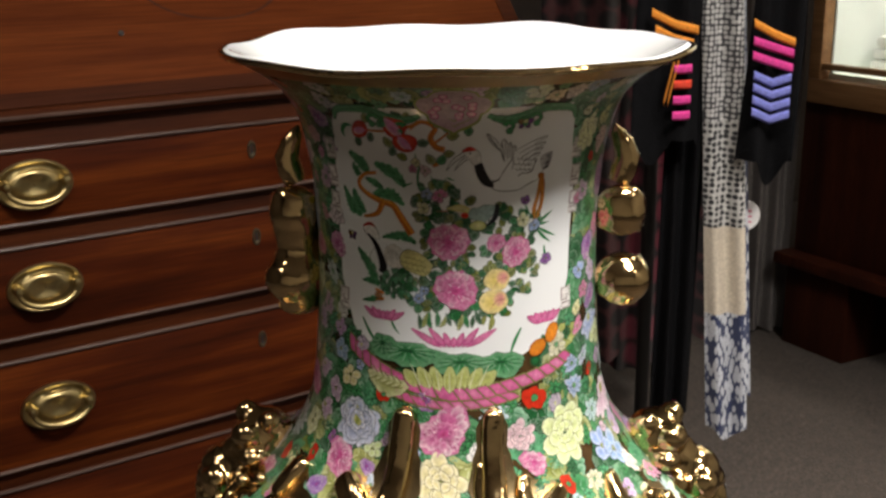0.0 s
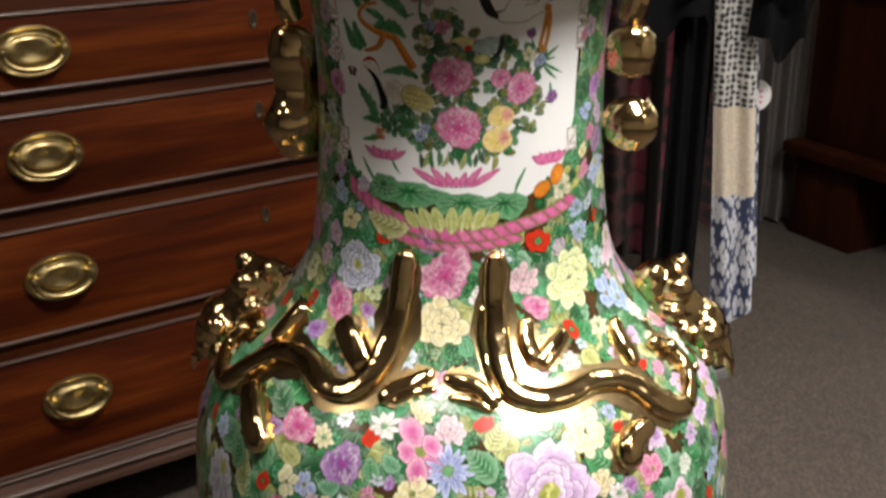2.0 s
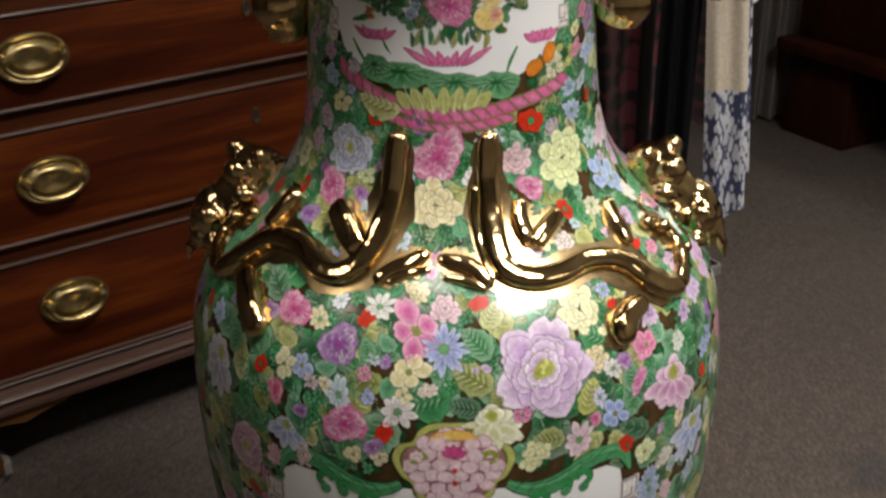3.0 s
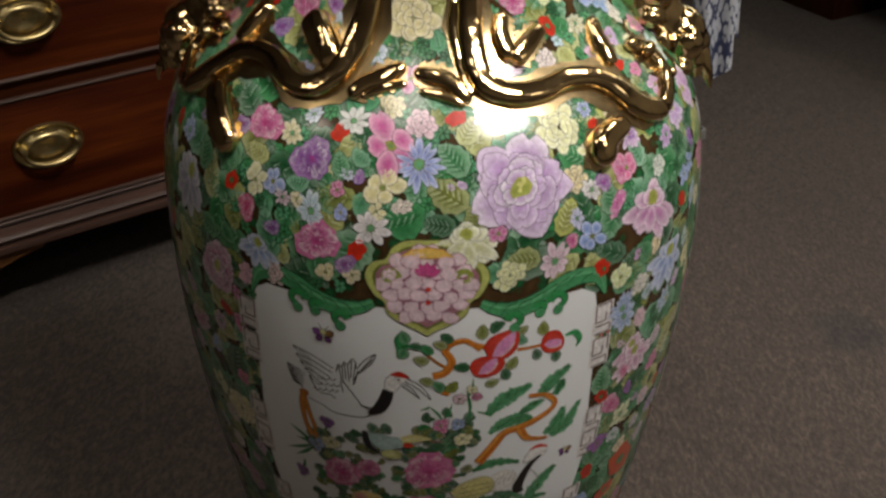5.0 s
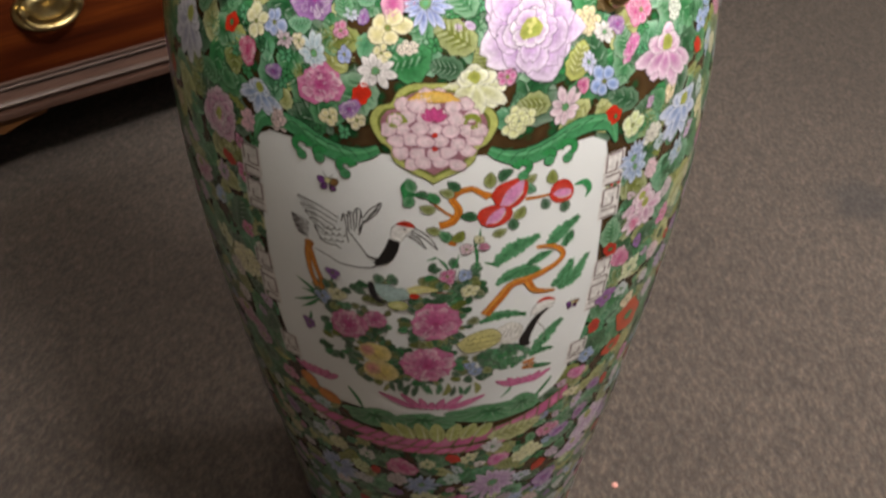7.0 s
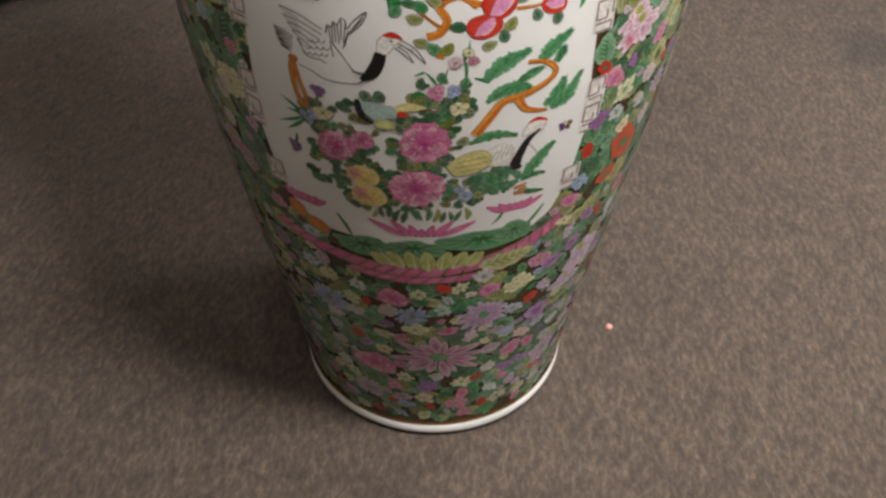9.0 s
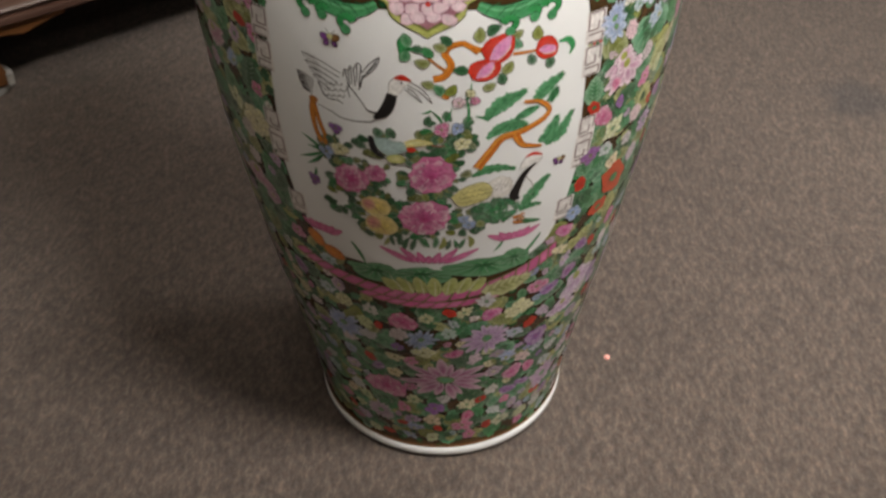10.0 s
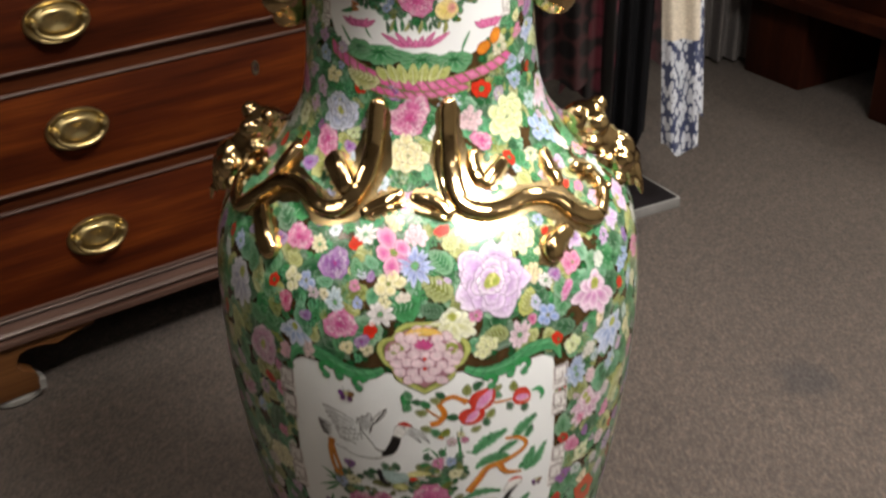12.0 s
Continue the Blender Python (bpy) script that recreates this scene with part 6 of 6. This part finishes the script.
    for x, y, w in ((-42, -122, 24), (42, -112, 33), (-6, -120, 26), (66, -108, 14)):
        p = Paint()
        s = spot(p, x, y, 1, 0, 20)
        s.lined(ring_outline(w, 11, 22, 0.16), (0, 3), darker(GREEN, 0.15), lighter(GREEN, 0.14), darker(DEEP, 0.5), 0.0004, 0, (0.35, 0.7, 1.0))
        for i in range(10):
            g = math.pi * 2 * i / 10 + 0.2
            s.stroke([(0, 3), (w * 0.85 * math.cos(g), 8.5 * math.sin(g))], 0.7, 0.4, darker(DEEP, 0.45), 4)
            s.stroke([(w * 0.25 * math.cos(g + 0.25), 3 + 2.5 * math.sin(g + 0.25)), (w * 0.8 * math.cos(g + 0.3), 8.5 * math.sin(g + 0.3))], 1.0, 0.4, lighter(GREEN, 0.3), 3)
        p.mesh("painted_lotus_leaf", "broad green enamel lotus leaf")
    p = Paint()
    for i in range(7):
        g = (i - 3) / 3
        s = spot(p, 4 + 26 * g, -146 + 5 * abs(g), 1, 0, 25)
        o, c = petal(g * 0.75 + rng.uniform(-0.1, 0.1), 25 - 4 * abs(g), 6.0, 0, 0.9)
        s.lined(o, c, (0.40, 0.44, 0.12), lighter(LIME, 0.1), (0.13, 0.15, 0.03), 0.0003, 2 * (i % 2))
        s.stroke([(0, 1), (9 * g, 20)], 0.9, 0.4, lighter(LIME, 0.5), 5)
        s.stroke([(2.4, 4), (9 * g + 3, 17)], 0.5, 0.3, (0.16, 0.18, 0.04), 5)
    leaf(spot(p, 62, -138, 22, -1.35, 27), LIME, 0.40, 5)
    # two twisted strands of the rim, slanting bands of pink
    for path, w in ((smooth_path([(-120, -124), (-90, -134), (-54, -141), (-24, -146), (6, -147)], 12), 6.0), (smooth_path([(108, -108), (90, -119), (66, -131), (38, -140), (6, -146)], 10), 6.5), (smooth_path([(-60, -150), (-25, -156), (10, -157), (45, -152), (75, -140)], 13), 4.0)):
        for i in range(len(path) - 1):
            a, c = path[i], path[i + 1]
            d = (c - a) / np.linalg.norm(c - a)
            nn = np.array([-d[1], d[0]])
            quad = np.array([a - nn * w + d * 0, c - nn * w - d * 1, c + nn * w * 0.2 + d * 4.0, c + nn * w + d * 7.0, a + nn * w + d * 8.5, a + nn * w * 0.1 + d * 4.0])
            s = spot(p, 0, 0, 1, 0, 24)
            quad = quad.mean(0) + (quad - quad.mean(0)) * 0.90
            s.lined(quad, quad.mean(0), lighter(PINK, rng.uniform(0.02, 0.22)), darker(PINK, 0.1), (0.17, 0.17, 0.05), 0.0014, 2 * (i % 2))
    for x, y, tn in ((-94, -100, 0.5), (-78, -111, 1.1)):
        s = spot(p, x, y, 9, tn, 30)
        s.lined(ring_outline(0.75, 1.05, 12, 0.05), (0, 0), ORANGE, (0.62, 0.19, 0.02), (0.2, 0.05, 0.01), 0.0004)
    p.mesh("painted_basket", "pink braided basket in enamel")


garden(0.0, 0.400, 1.0, 1)
garden(0.0, 0.8265, 0.69, -1)

# panel borders: cartouche, scrolls and key frets
for zc, k, spread, side in ((0.541, 1.0, 34.5, True), (0.905, 0.6, 42, False)):
    p = Paint()
    s = Spot(p, 0.8, zc, k / 1000, 0, 26)
    half_shape = [(0, 27), (11, 26.5), (19, 22), (23, 15), (31, 12), (35, 3), (30, -8), (24.5, -12), (22, -20), (14, -26), (6, -30), (0, -34)]
    right = smooth_path(half_shape, 40)
    o = np.concatenate([right, (right * (-1, 1))[::-1][1:-1]])
    if side:
        o = np.array(o, float)
        s.lined(o * 1.04, (0, 0), OLIVE, LIME, (0.09, 0.10, 0.02), 0.0006, 0, (0.3, 0.6, 0.8, 1.0))
        s.blob(o * 0.92, (0, 0), darker(OLIVE, 0.45), darker(OLIVE, 0.5), 2, (0.3, 0.6, 0.8, 1.0))
        s.blob(o * 0.87, (0, -1), (0.34, 0.15, 0.19), (0.34, 0.15, 0.19), 3, (0.3, 0.6, 0.8, 1.0))
        for row in range(-4, 4):
            for colm in range(-4, 5):
                x, y = colm * 9.0 + 4.5 * (row % 2) + rng.uniform(-1.6, 1.6), row * 7.2 + rng.uniform(-1.4, 1.4)
                if (x / 29) ** 2 + (y / (28 if y < 0 else 22)) ** 2 < 1:
                    s.lined(ring_outline(5.0, 4.5, 8, 0.2, x, y), (x, y), lighter(SHELL, 0.35), lighter(SHELL, 0.05), (0.20, 0.06, 0.11), 0.0004, 4 + 2 * (colm % 2))
        for y in (-3, -12):
            s.blob(ring_outline(1.7, 1.7, 8, 0, 0.6, y), (0.6, y), RED, RED, 6, (1.0,))
        for i in range(5):
            oo, c = petal((i - 2) * 0.55, 8.5, 2.4, 0, 0.9)
            s.lined(oo + (0, 6), c + (0, 6), PINK, ROSE, DARK, 0.0002, 6)
        s.lined([(-15, 18), (-9, 22.5), (0, 24), (9, 22.5), (15, 18), (0, 17)], (0, 20), (0.72, 0.50, 0.13), (0.72, 0.42, 0.08), (0.25, 0.13, 0.02), 0.0006, 6)
        for sx in (-1, 1):
            g = np.linspace(0, 5.2, 18)
            s.stroke(np.stack([sx * (22 - 5.5 * np.cos(g) * (1 - g / 8)), 4 + 5.5 * np.sin(g) * (1 - g / 8)], 1), 4.2, 2.2, OLIVE, 7)
    else:
        s.lined(np.array(o, float), (0, 0), darker(SHELL, 0.35), darker(SHELL, 0.3), OLIVE, 0.0015, 0, (0.3, 0.6, 0.8, 1.0))
        for i in range(14):
            x, y = rng.uniform(-20, 20), rng.uniform(-18, 18)
            s.lined(ring_outline(4.5, 4, 8, 0.15, x, y), (x, y), lighter(SHELL, 0.3), PINK, DARK, 0.0003, 2, (1.0,))
    half = math.radians(spread) * float(np.interp(zc - 0.025 * k, TAB_Z, TAB_R)) / (k / 1000)
    for sx in (-1, 1):
        band = [(sx * 32, -14, 2.5), (sx * 42, -19, 4.0), (sx * 54, -20.5, 5.4), (sx * 68, -17, 5.6), (sx * 82, -10, 5.6), (sx * 95, -7.5, 5.2), (sx * (half - 6), -12, 4.4), (sx * half, -26, 1.0)]
        s.ribbon([(x, y, w + 0.7) for x, y, w in band], darker(DEEP, 0.7), darker(DEEP, 0.7), -2, 40, 0.06)
        s.ribbon(band, (0.055, 0.26, 0.10), (0.085, 0.34, 0.15), -1, 40, 0.05)
        s.ribbon([(x, y + w * 0.35, w * 0.22) for x, y, w in band], (0.15, 0.44, 0.22), (0.10, 0.36, 0.16), 0, 40)
        for g in range(8):
            x = 42 + 8.4 * g
            y = float(np.interp(x, [32, 54, 82, 95, 112], [-14, -20.5, -10, -7.5, -18]))
            s.stroke([(sx * (x + 4), y + 3.6), (sx * (x - 2.5), y + 1.2), (sx * (x - 6.5), y - 4.2)], 0.9, 0.35, darker(DEEP, 0.5), 1, 8)
        for cx, cy, n in ((sx * 53, -29, 5.5), (sx * 81, -21, 6.5), (sx * 69, -23, 3.6)):
            g = np.linspace(0.2, 4.9, 16)
            arm = np.stack([cx - sx * n * np.cos(g) * (1 - g / 9), cy + n * np.sin(g) * (1 - g / 9)], 1)
            s.stroke(arm, 6.2, 3.8, darker(DEEP, 0.7), -1)
            s.stroke(arm, 4.8, 2.8, GREEN, 0)
            oo = ring_outline(3.2, 3.2, 9, 0, cx, cy - n * 0.9)
            s.lined(oo, (cx, cy - n * 0.9), (0.05, 0.26, 0.10), (0.09, 0.34, 0.15), darker(DEEP, 0.6), 0.0005, 0, (1.0,))
    p.mesh("painted_cartouche" if side else "painted_collar", "green scroll border with a pink cartouche in enamel")
    for sx in (-1, 1):
        for a, z in ((36.0, 0.496), (36.0, 0.470), (37.2, 0.410), (37.0, 0.388), (35.0, 0.335)) if side else ((49, 0.873), (50.5, 0.855), (51, 0.838), (48, 0.777)):
            p = Paint()
            s = Spot(p, sx * a * 0.985, z, k / 1000, 0, 22, sx)
            s.blob([(-8, -12), (8, -12), (8, 12), (-8, 12)], (0, 0), (0.74, 0.72, 0.71), (0.72, 0.69, 0.69), 0)
            for pts in ([(6, 11), (-6, 11), (-6, -2), (2, -2), (2, 4)], [(-6, -5), (6, -5), (6, -11), (-6, -11)], [(6, 11), (6, 0)]):
                s.stroke(pts, 1.1, 1.1, (0.12, 0.06, 0.06), 3)
            p.mesh("painted_key_fret", "brown key fret lines on white")

# ---- the vase: gilt dragons, lions and gourd handles ----
GOLD_FLAT = metal("dull_gilding", (0.62, 0.46, 0.24), 0.24, 0.35, 120)


def outward(p):
    z = min(max(p.z, 0.0), TOP)
    r = Vector((p.x, p.y, 0)).normalized()
    return (r * float(np.interp(z, TAB_Z, TAB_NR)) + Vector((0, 0, 1)) * float(np.interp(z, TAB_Z, TAB_NZ))).normalized()


def limb(pts, bm=None, n=40, flat=0.78, lift=0.34, seg=20, ridge=0.0):
    """A rounded gilt limb along (angle, height in mm, half width in mm) points on the vase, with ridges along it and a hand-made unevenness."""
    bm = bm or bmesh.new()
    q, rings = smooth_path(pts, n), []
    path = [Vector(on_vase(radians(a), np.array([arc_of(z / 1000)]), np.array([0.0]), np.array([abs(k) * lift / 1000]))[0]) for a, z, k in q]
    run = np.r_[0, np.cumsum([(c - a).length for a, c in zip(path, path[1:])])]
    for i, c in enumerate(path):
        d = (path[min(i + 1, n - 1)] - path[max(i - 1, 0)]).normalized()
        side = d.cross(outward(c)).normalized()
        nor = side.cross(d).normalized()
        r = q[i][2] / 1000
        end = min(run[i], run[-1] - run[i]) / (0.85 * r) + 0.02
        r *= math.sqrt(1 - (1 - min(1.0, end)) ** 2)
        ring = []
        for k in range(seg):
            g = 2 * math.pi * k / seg
            cx, cy = math.cos(g), math.sin(g)
            w = 1 + ridge * math.cos(5 * g + 0.6) + 0.10 * noise.noise(c * 62 + side * cx * 0.4 + nor * cy * 0.4)
            ring.append(bm.verts.new(c + side * (r * w * math.copysign(abs(cx) ** 0.8, cx)) + nor * (r * w * flat * math.copysign(abs(cy) ** 0.8, cy))))
        rings.append(ring)
    for a, c in zip(rings, rings[1:]):
        for k in range(seg):
            bm.faces.new((a[k], a[(k + 1) % seg], c[(k + 1) % seg], c[k]))
    bm.faces.new(rings[0][::-1]), bm.faces.new(rings[-1])
    return bm


def knob(a, z, r, sq=(1, 1, 1), bm=None, out=0.4):
    """A rounded gilt lump on the vase."""
    bm = bm or bmesh.new()
    c = Vector(on_vase(radians(a), np.array([arc_of(z / 1000)]), np.array([0.0]), np.array([r * out]))[0])
    made = bmesh.ops.create_uvsphere(bm, u_segments=14, v_segments=10, radius=r)
    n = outward(c)
    side = Vector((0, 0, 1)).cross(n).normalized()
    up = n.cross(side)
    for q in made["verts"]:
        q.co = c + side * (q.co.x * sq[0]) + up * (q.co.z * sq[1]) + n * (q.co.y * sq[2])
    return bm


def gilding(pts, wide, lift, parent):
    """Flat worn gold round one limb, lying on the glaze."""
    p, n = Paint(), 40
    q = smooth_path(pts, n)
    xy = np.stack([np.radians(q[:, 0]) * np.interp(q[:, 1] / 1000, TAB_Z, TAB_R) * 1000, np.interp(q[:, 1] / 1000, TAB_Z, TAB_S) * 1000], 1)
    d = np.gradient(xy, axis=0)
    d /= np.linalg.norm(d, axis=1, keepdims=True)
    nrm, i = np.stack([-d[:, 1], d[:, 0]], 1), np.arange(n)
    ww = (q[:, 2] + wide) * (1 + 0.14 * np.sin(i * 0.9 + lift) + 0.06 * np.sin(i * 2.3)) * np.sqrt(np.clip(np.minimum(i, n - 1 - i) / 6, 0.05, 1))
    rows = np.concatenate([xy + nrm * (ww * k)[:, None] for k in (-1, -0.5, 0, 0.5, 1)]) / 1000
    i = i[:-1]
    faces = np.concatenate([np.concatenate([np.stack([g * n + i, g * n + i + 1, g * n + n + 1 + i], 1), np.stack([g * n + i, g * n + n + 1 + i, g * n + n + i], 1)]) for g in range(4)])
    p.a, p.s, p.x, p.o = [rows[:, 0] / np.interp(rows[:, 1], TAB_S, TAB_R)], [rows[:, 1]], [np.zeros(len(rows))], [np.full(len(rows), STEP * (40 + lift))]
    p.c, p.f, p.n = [np.zeros((len(rows), 3))], [faces], len(rows)
    p.mesh("gilding", "flat worn gilding round the dragon", material=GOLD_FLAT).parent = parent


def dragon(body, head, eye, limbs):
    """A gilt chilong that crawls over the shoulder: its winding body, curled head and limbs."""
    main = part("dragon", limb(body, n=110, ridge=0.035), GILT, vase, "gilded moulded dragon crawling on the shoulder")
    gilding(body, 5.5, 0, main)
    bm = limb(head, None, 30)
    for a, z, r in eye:
        knob(a, z, r, (1.1, 1.0, 1), bm, 0.9)
    part("head", bm, GILT, main)
    gilding(head, 4.0, 2, main)
    for i, pts in enumerate(limbs):
        part("leg", limb(pts, None, 30, ridge=0.04), GILT, main)
        if pts[0][2] > 3:
            gilding(pts, 4.0, 4 + 2 * i, main)


dragon([(14.2, 716, 6.6), (13.6, 705, 7.3), (12.9, 688, 7.2), (12.5, 673, 7.8), (12.2, 660, 8.2), (12.6, 648, 7.8), (14.9, 640, 7.6), (20.6, 636, 7.4), (27.3, 636, 7.5), (34.4, 638, 7.2), (41.4, 636, 7.3), (45.6, 630, 7.4), (48.6, 620, 7.7), (52.5, 613, 7.8), (58.0, 610, 6.6)],
       [(57.0, 610, 6.6), (63.9, 617, 5.6), (67.6, 626, 5.4), (66.8, 635, 5.2), (61.7, 640, 4.4)], [(66.0, 634, 0.0052), (61.5, 640, 0.0046), (69, 619, 0.0035)],
       [[(8.9, 684, 2.7), (7.7, 670, 3.3), (8.6, 656, 3.4), (9.8, 644, 3.2), (10.6, 637, 2.7)],
        [(55.0, 660, 4.6), (52.3, 650, 5.4), (51.9, 643, 5.2), (50.3, 637, 4.2)],
        [(22.8, 674, 4.4), (21.0, 662, 5.6), (22.4, 650, 6.0)],
        [(35.0, 663, 4.8), (28.6, 657, 6.2), (22.4, 649, 6.0)],
        [(44.8, 613, 5.6), (39.5, 611, 7.4), (36.2, 606, 8.6), (36.4, 596, 7.0)],
        [(10.2, 635, 4.0), (5.9, 643, 5.6), (1.0, 646, 5.2), (-3.0, 648, 3.6)],
        [(9.0, 634, 2.5), (4.0, 638, 3.4), (-1.5, 640, 2.2)]])
dragon([(-17.0, 716, 7.2), (-17.8, 704, 8.0), (-18.1, 687, 7.9), (-18.5, 673, 8.2), (-19.5, 658, 8.2), (-21.1, 647, 8.2), (-23.6, 640, 7.8), (-27.1, 636, 7.5), (-31.8, 636, 7.6), (-37.5, 640, 7.6), (-44.3, 643, 7.7), (-51.8, 640, 7.8), (-56.2, 632, 8.0), (-59.4, 621, 8.3), (-64.0, 612, 7.6)],
       [(-63.8, 612, 6.4), (-71.6, 616, 5.6), (-77.3, 623, 5.4), (-75.4, 634, 5.3), (-68.0, 642, 4.5)], [(-74.5, 633, 0.0052), (-68.5, 641, 0.0044)],
       [[(-58.2, 641, 5.6), (-57.8, 650, 7.0), (-57.2, 657, 7.2), (-57.5, 665, 6.0)],
        [(-23.6, 646, 7.0), (-27.7, 653, 9.0), (-32.6, 661, 9.8), (-37.0, 668, 8.0)],
        [(-53.6, 623, 7.6), (-48.0, 615, 8.8), (-43.7, 606, 9.4), (-40.2, 598, 8.0)],
        [(-17.4, 635, 4.2), (-14.5, 641, 5.4), (-9.8, 645, 5.4), (-5.2, 651, 3.6)],
        [(-14.8, 636, 2.6), (-9.5, 641, 3.5), (-4.4, 643, 2.2)]])


def ball(bm, c, r, sq=(1, 1, 1)):
    made = bmesh.ops.create_uvsphere(bm, u_segments=18, v_segments=12, radius=r)
    for q in made["verts"]:
        q.co = Vector(c) + Vector((q.co.x * sq[0], q.co.y * sq[1], q.co.z * sq[2]))
    return bm


# gourd-shaped handles on the neck; local to the vase, at its two sides
for sx in (-1, 1):
    bm = bmesh.new()
    pts, seg = [(0.7495, 0.0110), (0.752, 0.0150), (0.758, 0.0162), (0.765, 0.0182), (0.774, 0.0212), (0.782, 0.0196), (0.789, 0.0158), (0.795, 0.0138), (0.805, 0.0158), (0.818, 0.0176), (0.828, 0.0172), (0.835, 0.0142), (0.839, 0.0075)], 36
    pts = smooth_path(pts, 46)
    rings = [[bm.verts.new((sx * (0.107 + r * (1 + 0.03 * math.sin(5 * 2 * math.pi * j / seg)) * math.cos(2 * math.pi * j / seg)), -0.008 + r * math.sin(2 * math.pi * j / seg), z)) for j in range(seg)] for i, (z, r) in enumerate(pts)]
    for a, c in zip(rings, rings[1:]):
        for j in range(seg):
            bm.faces.new((a[j], a[(j + 1) % seg], c[(j + 1) % seg], c[j]))
    bm.faces.new(rings[0])
    for q in bm.verts:
        q.co += Vector((sx, 0, 0)) * 0.0009 * noise.noise(q.co * 45) + Vector((0, 0, 1)) * 0.0008 * noise.noise(q.co * 60)
    ball(bm, (sx * 0.1105, -0.012, 0.7735), 0.0192, (1.0, 1.0, 0.92))
    ball(bm, (sx * 0.108, -0.010, 0.8195), 0.0172, (1.0, 1.0, 1.0))
    gourd = part("gourd_handle", bm, GILT, vase, "gilded double-gourd handle on the neck")
    fuse = gourd.modifiers.new("fuse", "REMESH")
    fuse.mode, fuse.voxel_size, fuse.use_smooth_shade = "VOXEL", 0.0014, True
    ease = gourd.modifiers.new("ease", "SMOOTH")
    ease.factor, ease.iterations = 0.5, 6
    path = [Vector((sx * x, -0.006, z)) for x, z in ((0.107, 0.838), (0.110, 0.846), (0.112, 0.855), (0.109, 0.864), (0.105, 0.871), (0.1035, 0.876))]
    part("stalk", tube(path, lambda u: 0.0078 * (1 - u) ** 0.6 * (0.8 + 0.5 * math.sin(3 * u)) + 0.001, 14), GILT, gourd)

# crouching lions at the two sides of the shoulder
for sx in (-1, 1):
    bm = bmesh.new()
    for dx, dy, dz, r, sq in ((0.139, 0.000, 0.652, 0.0225, (1.0, 1.0, 0.95)), (0.1475, -0.013, 0.658, 0.0125, (1.0, 1.0, 0.9)), (0.131, -0.013, 0.668, 0.0080, (1, 1, 1)), (0.151, 0.003, 0.669, 0.0085, (1, 1, 1)), (0.143, -0.021, 0.644, 0.0095, (1.2, 1, 0.8)),
                          (0.152, 0.000, 0.637, 0.0190, (1, 1, 1)), (0.165, 0.000, 0.628, 0.0195, (1.1, 1.0, 0.9)), (0.175, 0.002, 0.618, 0.0160, (1, 1, 1)), (0.171, -0.015, 0.624, 0.0120, (1, 1, 1)), (0.181, -0.004, 0.607, 0.0100, (1, 1, 1.2)), (0.153, -0.021, 0.622, 0.0095, (0.9, 1, 1.5)), (0.166, -0.024, 0.610, 0.0085, (1.2, 1, 0.8))):
        ball(bm, (sx * dx, dy, dz), r, sq)
    tail = [Vector((sx * x, y, z)) for x, y, z in ((0.176, 0.0, 0.622), (0.184, -0.006, 0.612), (0.189, -0.010, 0.600), (0.192, -0.010, 0.590))]
    lion = part("lion", bm, GILT, vase, "gilded moulded lion crouching on the shoulder")
    fuse = lion.modifiers.new("fuse", "REMESH")
    fuse.mode, fuse.voxel_size, fuse.use_smooth_shade = "VOXEL", 0.0015, True
    ease = lion.modifiers.new("ease", "SMOOTH")
    ease.factor, ease.iterations = 0.5, 10
    part("tail", tube(tail, lambda u: 0.0085 * (1 - u) + 0.0012, 12), GILT, lion)
